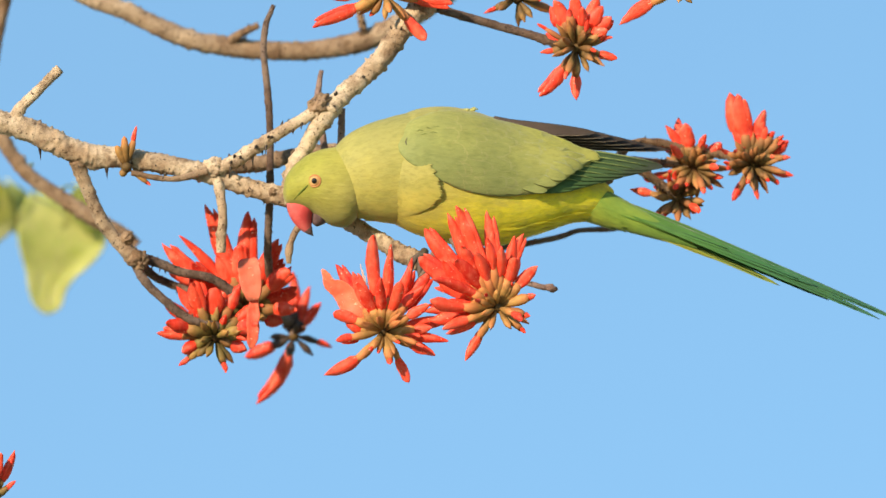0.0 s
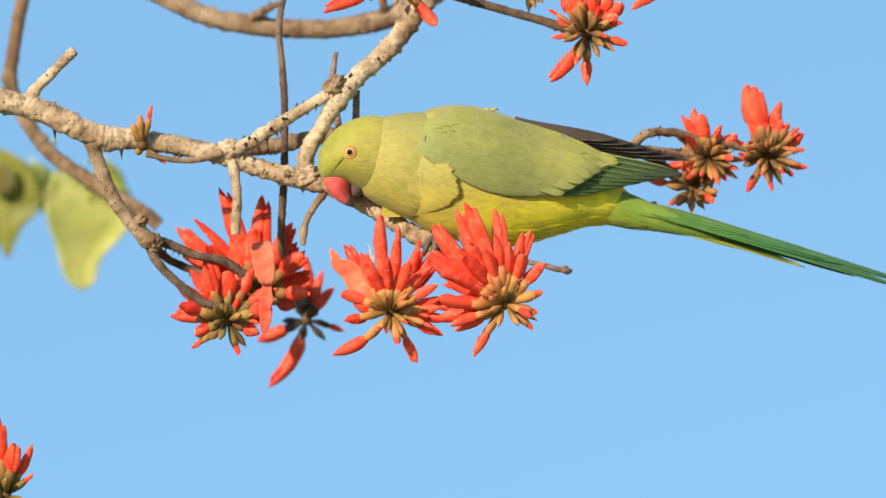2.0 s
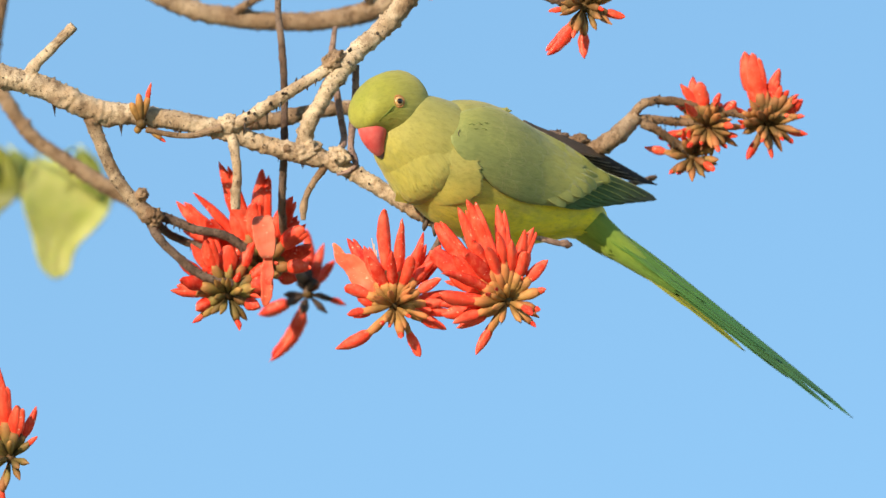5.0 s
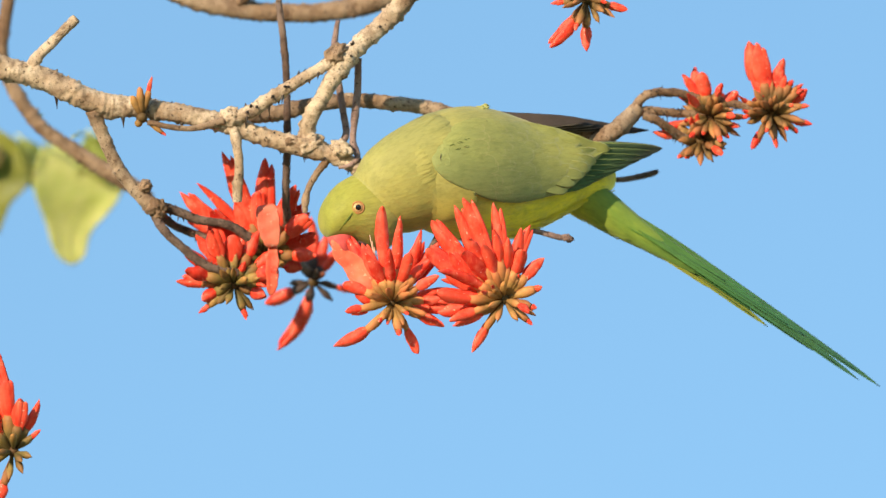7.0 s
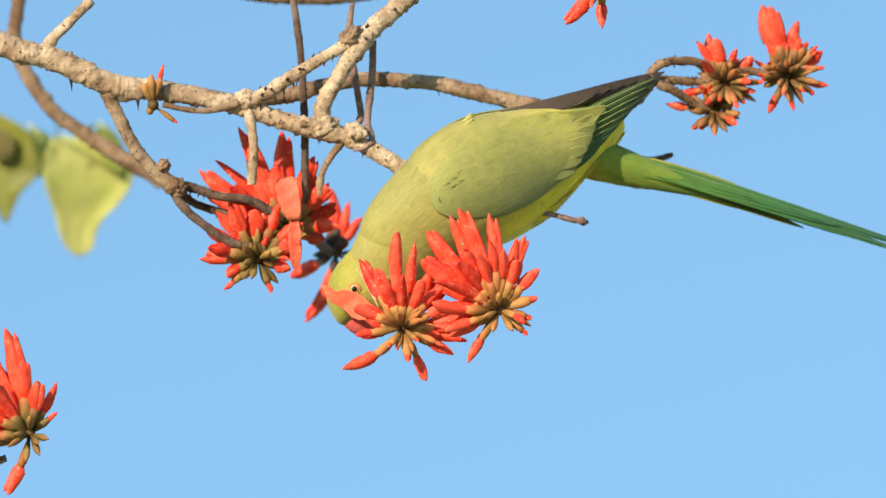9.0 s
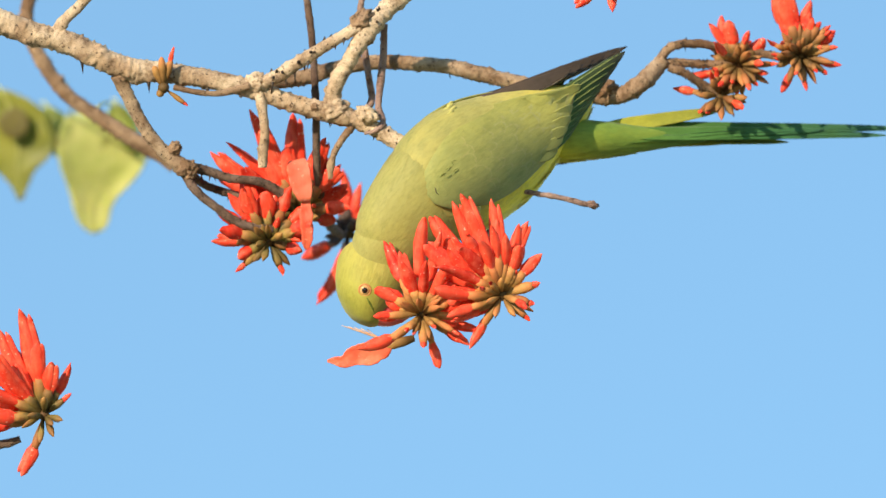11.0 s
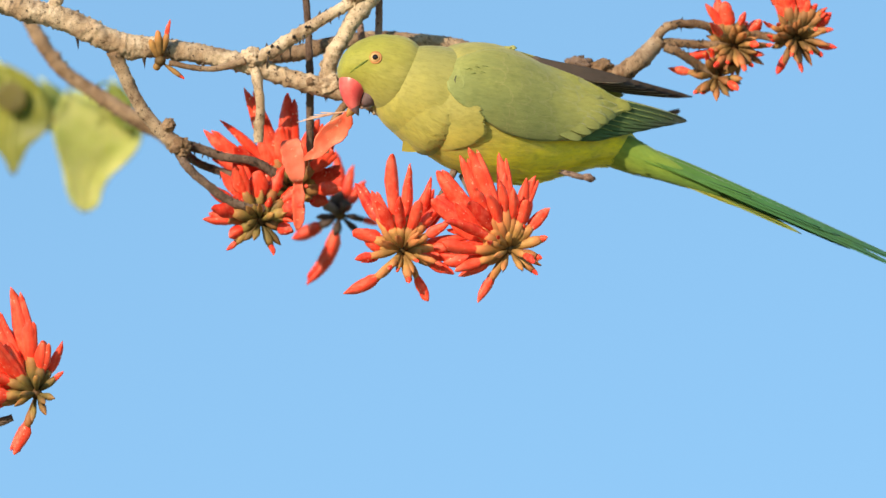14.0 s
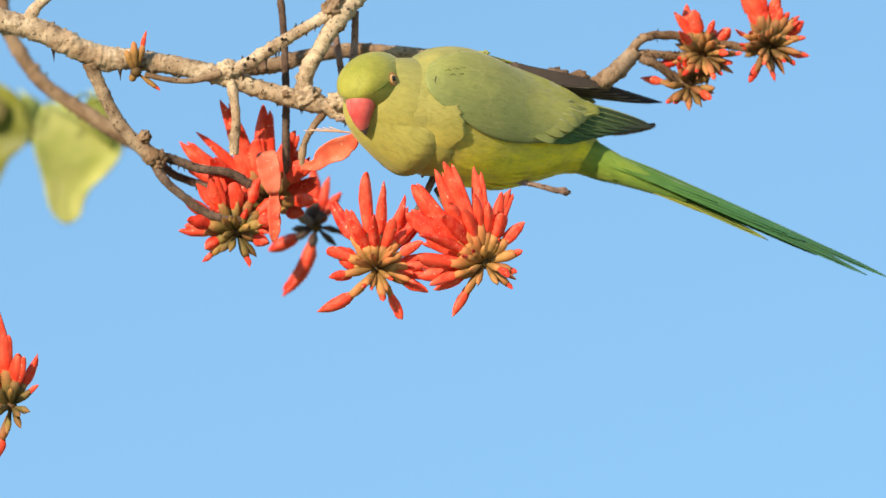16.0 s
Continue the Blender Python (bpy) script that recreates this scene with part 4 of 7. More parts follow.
def parakeet():
    rng = random.Random(12)
    bird = tagged(new("parakeet"), "yellow-green parakeet with red beak and long tail feeding on flowers", "bird")
    stations = [(-0.1000, 0.0030, -0.1000, -0.0110, 0.0050, 0), (-0.0950, 0.0120, -0.0960, -0.0190, 0.0140, 0), (-0.0860, 0.0218, -0.0880, -0.0266, 0.0210, 0), (-0.0730, 0.0330, -0.0730, -0.0346, 0.0276, 0), (-0.0560, 0.0436, -0.0544, -0.0436, 0.032, 0), (-0.0320, 0.0464, -0.0320, -0.0500, 0.0336, 0),
                (-0.0080, 0.0424, -0.0100, -0.0516, 0.032, 0), (0.0160, 0.0332, 0.0140, -0.0488, 0.028, 0), (0.0400, 0.0224, 0.0380, -0.0412, 0.0245, 0), (0.0620, 0.0104, 0.0592, -0.0340, 0.0192, 0), (0.0792, -0.0016, 0.0744, -0.0318, 0.0140, 0), (0.0910, -0.0112, 0.0880, -0.0258, 0.0060, 0)]
    loops = shell(stations)
    bm = bmesh.new()
    rings(bm, loops)
    plume(bm, loops, 2600, 0.0104, 0.0026, rng, 0.006)
    plume(bm, loops, 420, 0.0170, 0.0010, rng, 0.11, 0.48, 0.93, (0.38, 0.62))
    part("body", bm, BODY, bird, "olive green breast, back and yellow belly")

    # neck in three overlapping sleeves that flare towards the body, each about its own centre
    def sleeve(name, line, low, deep, count, high=1.0):
        bm = bmesh.new()
        ring = shell([(x, r * high, x, -r * low, r * deep, 0) for x, r in line], step=0.003)
        rings(bm, ring)
        plume(bm, ring, count, 0.0070, 0.0018, rng, 0.007, 0.02, 0.94)
        plume(bm, ring, count // 4, 0.0120, 0.0011, rng, 0.035, 0.50, 0.72)
        return part(name, bm, NECK, bird)

    shoulder = sleeve("shoulder", ((-0.042, 0.010), (-0.038, 0.018), (-0.028, 0.0268), (-0.014, 0.0325), (0.0, 0.0358), (0.016, 0.0382), (0.030, 0.0380), (0.042, 0.0300), (0.050, 0.012)), 1.0, 0.80, 900, 1.08)
    neck = sleeve("neck", ((-0.036, 0.008), (-0.032, 0.0150), (-0.024, 0.0218), (-0.012, 0.0268), (0.0, 0.0296), (0.014, 0.0316), (0.026, 0.0316), (0.036, 0.0250), (0.043, 0.010)), 1.02, 0.84, 900, 1.03)
    nape = sleeve("nape", ((-0.014, 0.006), (-0.011, 0.0120), (-0.005, 0.0185), (0.002, 0.0228), (0.010, 0.0256), (0.018, 0.0270), (0.026, 0.0260), (0.033, 0.0195), (0.038, 0.008)), 1.10, 0.84, 800)

    # head, about its centre
    hc = Vector((-0.1180, -0.0048, 0)).xzy
    hd = shell([(-0.1496, -0.0104, -0.1492, -0.0150, 0.004, 0), (-0.1480, -0.0008, -0.1468, -0.0196, 0.012, 0), (-0.1424, 0.0076, -0.1392, -0.0222, 0.0176, 0), (-0.1320, 0.0160, -0.1296, -0.0256, 0.0212, 0), (-0.1180, 0.0208, -0.1150, -0.0338, 0.0228, 0), (-0.1048, 0.0212, -0.1030, -0.0342, 0.022, 0), (-0.0944, 0.0146, -0.0952, -0.0250, 0.0174, 0), (-0.0886, 0.0000, -0.0890, -0.0120, 0.0060, 0)], step=0.003)
    hd = [[q - hc for q in loop] for loop in hd]
    bm = bmesh.new()
    rings(bm, hd)
    plume(bm, hd, 1000, 0.0045, 0.0010, rng, 0.012, 0.14, 0.97)
    head = part("head", bm, HEAD, bird, "bright green head")
    for s in (1, -1):
        c = Vector((-0.1292, -0.0032, 0)).xzy - hc + Vector((0, -s * 0.0208, 0))
        out = Vector((-0.28, -s, 0.05)).normalized()
        a = out.orthogonal().normalized()
        b = out.cross(a)

        def disc(profile):
            bm = bmesh.new()
            rings(bm, [[c + out * h + (a * math.cos(w) + b * math.sin(w)) * r for w in [2 * math.pi * i / 18 for i in range(18)]] for h, r in profile])
            return bm
        part("eye_ring", disc([(-0.002, 0.00496), (0.0004, 0.0048), (0.0009, 0.0042), (0.0008, 0.00372), (-0.0005, 0.003)]), EYE_RING, head)
        part("iris", disc([(-0.002, 0.0038), (0.0005, 0.0036), (0.0014, 0.0028), (0.0018, 0.0016)]), IRIS, head)
        part("pupil", disc([(0.0005, 0.00212), (0.0017, 0.00204), (0.0024, 0.00142), (0.0027, 0.0004)]), PUPIL, head)
        # dark crease from the beak's root towards the eye
        bm = bmesh.new()
        crease = []
        for x, z, w in ((-0.1425, -0.0165, 0.0003), (-0.1395, -0.0125, 0.0008), (-0.1365, -0.0090, 0.0007), (-0.1340, -0.0062, 0.0003)):
            near = min((q for loop in hd for q in loop if q.y * s < 0), key=lambda q: (q.x + hc.x - x) ** 2 + (q.z + hc.z - z) ** 2)
            crease.append((x - hc.x, near.y - s * 0.0001, z - hc.z, w, 0.0004))
        sweep(bm, crease, (0, -s, 0), 8)
        part("lore", bm, LORE, head, "dark green crease before the eye")
    bm = bmesh.new()
    sweep(bm, [(*(Vector((*q, 0)).xzy - hc + Vector((0.001, 0, 0.003))), w, h) for q, w, h in (
        ((-0.1296, -0.0056), 0.0088, 0.0096), ((-0.1344, -0.0120), 0.0112, 0.0128), ((-0.1368, -0.0204), 0.0108, 0.0116), ((-0.1372, -0.0276), 0.0096, 0.0096), ((-0.1356, -0.0344), 0.0068, 0.0066), ((-0.1328, -0.0396), 0.004, 0.0038), ((-0.1296, -0.0436), 0.0008, 0.0008))], (1, 0, 0.3), 22, step=0.0012)
    beak = part("upper_beak", bm, BEAK, head, "coral pink hooked upper beak")
    bm = bmesh.new()
    sweep(bm, [(*(Vector((*q, 0)).xzy - hc + Vector((0.001, 0, 0.003))), w, h) for q, w, h in (
        ((-0.1332, -0.0388), 0.0036, 0.0032), ((-0.1320, -0.0404), 0.00376, 0.00352), ((-0.1304, -0.0424), 0.0022, 0.002), ((-0.1284, -0.0448), 0.0004, 0.0004))], (1, 0, 0.3), 10)
    part("beak_tip", bm, MANDIBLE, beak, "dark tip")
    for s in (1, -1):
        bm = bmesh.new()
        sweep(bm, [(-0.1402 - hc.x, -s * 0.0098, -0.0120 - hc.z, 0.0004, 0.0004), (-0.1392 - hc.x, -s * 0.0104, -0.0112 - hc.z, 0.0010, 0.0006), (-0.1380 - hc.x, -s * 0.0106, -0.0108 - hc.z, 0.0004, 0.0004)], (0, -s, 0), 7)
        part("nostril", bm, MANDIBLE, beak)
    bm = bmesh.new()
    sweep(bm, [(*(Vector((*q, 0)).xzy - hc + Vector((0.001, 0, 0.005))), w, h) for q, w, h in (
        ((-0.1190, -0.0130), 0.0094, 0.009), ((-0.1208, -0.0212), 0.0108, 0.0104), ((-0.1226, -0.0284), 0.0098, 0.0092), ((-0.1252, -0.0344), 0.0070, 0.0062), ((-0.1280, -0.0388), 0.0028, 0.0024))], (1, 0, 0.3), 16, step=0.0014)
    part("lower_beak", bm, MANDIBLE, head, "dark grey lower beak")

    # wings
    wings = []
    fine = spline([(q[0], 0, 0, q[1], q[3], q[4]) for q in stations], 0.002)
    girth = [[q[0] for q in fine], [q[3] for q in fine], [q[4] for q in fine], [q[5] for q in fine]]

    def flank(x, z):
        """Half depth of the body at a point of its side."""
        top, low, deep = [np.interp(x, girth[0], girth[k]) for k in (1, 2, 3)]
        e = min(1.0, abs(2 * z - top - low) / (top - low))
        return math.hypot(deep * math.sqrt(1 - e * e), 0.0175 * min(1.0, max(0.0, (x + 0.01) / 0.06)))

    for s in (1, -1):
        bm = bmesh.new()
        # the folded wing lies on the flank: its outline, then the depth of the flank under it
        outline = spline([(-0.0736, 0, 0.0208, -0.0728, 0.0136), (-0.0672, 0, 0.0320, -0.0648, 0.0048), (-0.0520, 0, 0.0400, -0.0472, -0.0048), (-0.0320, 0, 0.0440, -0.0288, -0.0128), (-0.0080, 0, 0.0400, -0.0060, -0.0168),
                          (0.0160, 0, 0.0348, 0.0152, -0.0160), (0.0400, 0, 0.0278, 0.0330, -0.0130), (0.0560, 0, 0.0212, 0.0470, -0.0048), (0.0680, 0, 0.0158, 0.0600, 0.0034), (0.0760, 0, 0.0124, 0.0705, 0.0092)], 0.003)
        loops = []
        for q in outline:
            loop = []
            for j in range(32):
                a = 2 * math.pi * j / 32
                x, z = (q[0] + q[3]) / 2 + (q[0] - q[3]) / 2 * math.cos(a), (q[2] + q[4]) / 2 + (q[2] - q[4]) / 2 * math.cos(a)
                side = math.sin(a) * s
                loop.append(Vector((x, -s * (flank(x, z) + (0.0006 + 0.0015 * math.sqrt(side) if side > 0 else -0.0030 * math.sqrt(-side))), z)))
            loops.append(loop)
        face = (0.02, 0.48) if s > 0 else (0.52, 0.98)

        def inner(a, b):
            return (a, b) if s > 0 else (1 - b, 1 - a)
        rings(bm, loops)
        plume(bm, loops, 420, 0.0070, 0.0024, rng, 0.005, 0.04, 0.50, face)
        plume(bm, loops, 48, 0.0250, 0.0056, rng, 0.010, 0.42, 0.86, face, 4, 0, 1, 0.2)
        plume(bm, loops, 70, 0.0160, 0.0048, rng, 0.009, 0.22, 0.62, face, 5, 0, 1, 0.25)
        # back feathers that lap over the wing's upper edge
        plume(bm, loops, 150, 0.0150, 0.0028, rng, 0.02, 0.02, 0.66, inner(-0.03, 0.07), 0, 0, None, 0.2, 0.12 if s > 0 else -0.12)
        wing = part("wing", bm, [WING, WING_RIM], bird, "grey-green folded wing")
        if s > 0:
            # dark slivers laid on the coverts paint the shade in gaps between feathers
            for line in (((-0.0432, 0.0428), (-0.0368, 0.0436), (-0.0296, 0.0428), (-0.0232, 0.0408)), ((-0.0672, 0.0240), (-0.0684, 0.0208), (-0.0672, 0.0176)),
                         ((-0.0600, 0.0285), (-0.0580, 0.0296), (-0.0556, 0.0290)), ((-0.0545, 0.0305), (-0.0524, 0.0313), (-0.0500, 0.0306)), ((-0.0570, 0.0262), (-0.0552, 0.0270), (-0.0530, 0.0266)),
                         ((-0.0510, 0.0276), (-0.0490, 0.0283), (-0.0466, 0.0276)), ((-0.0480, 0.0322), (-0.0460, 0.0327), (-0.0440, 0.0320))):
                pts = []
                for k, (x, z) in enumerate(line):
                    near = min((q for loop in loops for q in loop if q.y < -0.006), key=lambda q: (q.x - x) ** 2 + (q.z - z) ** 2)
                    pts.append((x, near.y - 0.0004, z, (0.00036 if len(line) > 3 or x < -0.065 else 0.00016) if 0 < k < len(line) - 1 else 0.0001, 0.00025))
                bm = bmesh.new()
                sweep(bm, pts, (0, -1, 0.3), 6)
                part("dark_feather_edge", bm, DARK_FLIGHT if len(line) > 3 or line[0][0] < -0.065 else LORE, wing)
        for i in range(7 if s > 0 else 0):
            f = i / 6
            x, z = 0.0345 + 0.0420 * f, -0.0128 + 0.0236 * f + 0.0014 * math.sin(math.pi * f)
            bm = bmesh.new()
            vane(bm, [(x - 0.024 * (1 - k), -(flank(x - 0.024 * (1 - k), z + 0.006 * (1 - k)) + h), z + 0.006 * (1 - k), 0.0042 * w, 0.0002) for k, w, h in ((0, 0.5, -0.0004), (0.3, 0.9, 0.0014), (0.65, 1.0, 0.0022), (0.86, 0.7, 0.0021), (0.96, 0.35, 0.0017), (1.0, 0.06, 0.0013))], (0, -1, 0.15), 0.04)
            part("covert_feather", bm, WING, wing)
        tips = [(0.1250, 0.0052), (0.1170, 0.0034), (0.1070, 0.0014), (0.0965, -0.0010), (0.0855, -0.0034), (0.0750, -0.0056), (0.0650, -0.0078)]
        for i, (x, z) in enumerate(tips if s > 0 else tips[5:]):
            bm = bmesh.new()
            x0, z0 = 0.0536, 0.0132
            x0, z0 = x0 - 0.0064 * i, z0 - 0.0034 * i
            y0, y1 = -s * (0.0172 + 0.0014 * i), -s * (0.012 + 0.0016 * i)
            pts = []
            for f, k in ((0, 0.6), (0.25, 1.0), (0.55, 0.95), (0.78, 0.70), (0.93, 0.36), (1.0, 0.06)):
                pts.append((x0 + (x - x0) * f, y0 + (y1 - y0) * f - s * 0.0016 * math.sin(math.pi * f), z0 + (z - z0) * f - 0.0012 * math.sin(math.pi * f), 0.0064 * k, 0.00052 * k))
            vane(bm, pts, (0, -s, 0.3), 0.06)
            part("flight_feather", bm, FLIGHT, wing)
            bm = bmesh.new()
            sweep(bm, [(q[0], q[1] - s * 0.00085, q[2] + q[3] * 0.86, 0.00022, 0.0004) for q in pts[1:5]], (0, -s, 0.3), 6)
            part("feather_edge", bm, EDGE, wing)
        for i in range(6 if s < 0 else 0):
            x, z = 0.1264 - 0.0115 * i, 0.0152 + 0.0015 * i
            x0, z0 = -0.0060, 0.0312
            y0, y1 = 0.016 - 0.0028 * i, 0.008 - 0.0022 * i
            pts = [(x0 + (x - x0) * f, y0 + (y1 - y0) * f, z0 + (z - z0) * (f ** 0.6) + 0.0010 * i, 0.0060 * k, 0.0005 * k) for f, k in ((0, 0.9), (0.15, 1), (0.35, 1), (0.6, 0.9), (0.8, 0.66), (0.92, 0.4), (1, 0.06))]
            bm = bmesh.new()
            vane(bm, pts, (0, -0.75, 0.65), 0.08)
            part("primary_feather", bm, DARK_FLIGHT, wing)
            bm = bmesh.new()
            sweep(bm, [(q[0], q[1] - q[3] * 0.62 - 0.0004, q[2] - q[3] * 0.74, 0.00024, 0.0003) for q in pts[1:6]], (0, -1, 0.3), 6)
            part("feather_edge", bm, PALE_EDGE, wing)
        wings.append(wing)

    # full breast feathers that lap over the wing's front, with a frayed edge
    for s in (1, -1):
        bm = bmesh.new()
        grid = []
        for i in range(141):
            z = 0.0150 - 0.0500 * i / 140
            edge = np.interp(-z, (-0.015, -0.007, 0.0, 0.010, 0.020, 0.029, 0.035), (-0.0680, -0.0565, -0.0515, -0.0455, -0.0430, -0.0500, -0.0620))
            fray = 0.0022 * noise.noise(Vector((z * 330, s, 0.3))) + 0.0022 * noise.noise(Vector((z * 1100, s, 2.7))) + 0.0012 * noise.noise(Vector((z * 3100, s, 5.1)))
            swell = math.sin(math.pi * min(1.0, max(0.0, i / 140))) ** 0.5
            row = []
            for k in range(25):
                f = k / 22
                g = min(1.0, f)
                x = -0.0900 + (edge + 0.0900) * g + fray * max(0.0, g - 0.8) * 5
                zz = z + 0.0030 * g * g
                h = -0.0016 + 0.0042 * swell * g * g * (3 - 2 * g) - (0.0008 * max(0, k - 22) ** 2)
                row.append(bm.verts.new((x, -s * (flank(x, zz) + h), zz)))
            grid.append(row)
        for a, b in zip(grid, grid[1:]):
            for k in range(24):
                bm.faces.new((a[k], a[k + 1], b[k + 1], b[k]))
        part("breast_feathers", bm, BODY, bird, "loose pale yellow breast feathers")

    # pale loose tuft on the back
    for i in range(6):
        bm = bmesh.new()
        a, b = -0.0275 + 0.0016 * i, rng.uniform(-0.006, 0.006)
        sweep(bm, [(a, b, 0.0400, 0.0012, 0.0006), (a + 0.0050, b, 0.0430, 0.0017, 0.0006), (a + 0.0090, b - 0.001, 0.0446 + rng.uniform(-0.0010, 0.0010), 0.0012, 0.0004), (a + 0.0115, b - 0.001, 0.0446, 0.0003, 0.0003)], (0, -1, 0.4), 8)
        part("scapular_tuft", bm, TUFT, bird)

    # tail, about its root
    tail = new("tail")
    tail.parent = bird
    for i, (length, spread, width, up, mat) in enumerate([
        (0.218, 0.0, 0.0046, 0.004, TAIL), (0.204, 1.0, 0.0046, 0.003, TAIL), (0.17, 1.3, 0.0046, 0.001, TAIL), (0.16, -0.5, 0.0046, 0.0, TAIL), (0.138, 2.7, 0.0044, -0.002, TAIL_UNDER), (0.108, -1.8, 0.0052, -0.001, TAIL),
        (0.096, 3.3, 0.0056, -0.004, TAIL_UNDER), (0.076, -2.6, 0.0056, -0.003, TAIL), (0.056, 4.6, 0.0066, -0.006, COVERTS)]):
        bm = bmesh.new()
        a = radians(spread)
        y = (-1) ** i * 0.0036
        pts = []
        for f, k in ((-0.04, 0.2), (0.06, 0.7), (0.25, 1.15), (0.5, 1.0), (0.75, 0.72), (0.92, 0.45), (1.0, 0.06)):
            x = 0.2264 / 0.2 * length * f
            pts.append((x, y * (1 - 0.7 * f), -math.tan(a) * x + up * (1 - f) - 0.0015 * f * f, width * k, 0.00096 * k))
        vane(bm, pts, (0, -1, 0.9), 0.35)
        part("tail_feather", bm, mat, tail)
        bm = bmesh.new()
        sweep(bm, [(q[0], q[1] - 0.0014, q[2], 0.00024, 0.0004) for q in pts[2:6]], (0, -1, 0.9), 6)
        part("feather_shaft", bm, SHAFT, tail)
    bm = bmesh.new()
    pts = [(0.105 * f, 0.0050, 0.0015 * (1 - f), 0.0052 * k, 0.0008 * k) for f, k in ((-0.04, 0.2), (0.08, 0.7), (0.3, 1.1), (0.55, 1.0), (0.78, 0.78), (0.93, 0.45), (1.0, 0.06))]
    vane(bm, pts, (0, -1, 0.9), 0.3)
    loose_feather = part("tail_feather", bm, TAIL_UNDER, tail, "short yellow-green outer tail feather")
    bm = bmesh.new()
    cov = shell([(-0.4480, 0.1130, -0.4480, 0.1076, 0.0020, 0), (-0.4300, 0.1180, -0.4306, 0.1016, 0.0076, 0), (-0.4100, 0.1240, -0.4110, 0.0968, 0.0112, 0), (-0.3860, 0.1256, -0.3876, 0.0952, 0.0124, 0), (-0.3640, 0.1238, -0.3656, 0.0964, 0.0112, 0), (-0.3420, 0.1206, -0.3432, 0.0986, 0.0086, 0), (-0.3200, 0.1172, -0.3200, 0.1012, 0.006, 0), (-0.2980, 0.1144, -0.2980, 0.1040, 0.0036, 0), (-0.2800, 0.1108, -0.2800, 0.1064, 0.0012, 0)])
    cov = [[q - Vector((-0.3720, 0.1120, 0)).xzy for q in loop] for loop in cov]
    rings(bm, cov)
    plume(bm, cov, 620, 0.0160, 0.0024, rng, 0.012)
    plume(bm, cov, 200, 0.0150, 0.0013, rng, 0.08, 0.05, 0.6, (0.34, 0.66))
    part("tail_coverts", bm, COVERTS, tail)

    # foot that grips the perch
    bm = bmesh.new()
    tube(bm, [(0.002, 0.004, 0.008, 0.0032), (0.001, 0.0, 0.006, 0.0032), (0, -0.004, 0.004, 0.0028)], step=0.003, seg=10, rough=0.1)
    for dx, dz in ((-0.008, -0.008), (-0.001, -0.012), (0.007, -0.009)):
        tube(bm, [(0, -0.003, 0.006, 0.0024), (dx * 0.7, -0.009, 0.002, 0.0024), (dx, -0.010, dz * 0.6, 0.002), (dx * 1.1, -0.007, dz, 0.0008)], step=0.002, seg=8, rough=0.15)
    foot = part("foot", bm, FOOT, bird)
    return bird, shoulder, neck, nape, head, tail, loose_feather, foot, *wings


bird, bird_shoulder, bird_neck, bird_nape, bird_head, bird_tail, bird_outer_feather, bird_foot, bird_wing, bird_far_wing = parakeet()


def loose_petal():
    thing = tagged(new("plucked_petal"), "torn coral red petal with an ochre calyx, held in the beak", "petal")
    bm = bmesh.new()
    sweep(bm, [(0, 0, 0.004, 0.0024, 0.002), (0, 0, -0.004, 0.0036, 0.0028), (0, 0, -0.012, 0.0032, 0.0024), (0, 0, -0.017, 0.002, 0.0016)], (0, -1, 0), 9)
    part("calyx", bm, CALYX, thing)
    bm = bmesh.new()
    sweep(bm, [(0, 0, -0.014, 0.0024, 0.0012), (0.001, 0, -0.020, 0.0062, 0.001), (0.0, 0.001, -0.030, 0.0084, 0.0008), (-0.001, 0.002, -0.040, 0.0074, 0.0008), (0.001, 0.001, -0.048, 0.0048, 0.00072), (-0.002, 0, -0.055, 0.0028, 0.0006), (-0.003, 0, -0.059, 0.0008, 0.0004)], (0.2, -1, 0), 14, 0.3, step=0.002)
    for q in bm.verts:
        q.co += noise.noise_vector(q.co * 130) * 0.0016 + noise.noise_vector(q.co * 420) * 0.0006
    part("petal", bm, PETAL_TORN, thing)
    for i in range(5):
        bm = bmesh.new()
        tube(bm, [(-0.001, 0, -0.012, 0.0005), (-0.008 - 0.001 * i, -0.001, -0.02 - 0.0015 * i, 0.0005), (-0.016 - 0.002 * i, -0.002, -0.026 - 0.004 * i, 0.0003)], step=0.003, seg=5, rough=0)
        part("stamen", bm, STAMEN, thing)
    return thing


plucked = loose_petal()


# ---- movement ----
def between(a, b, f):
    """The pose a share f of the way from a to b."""
    return a.lerp(b, f)


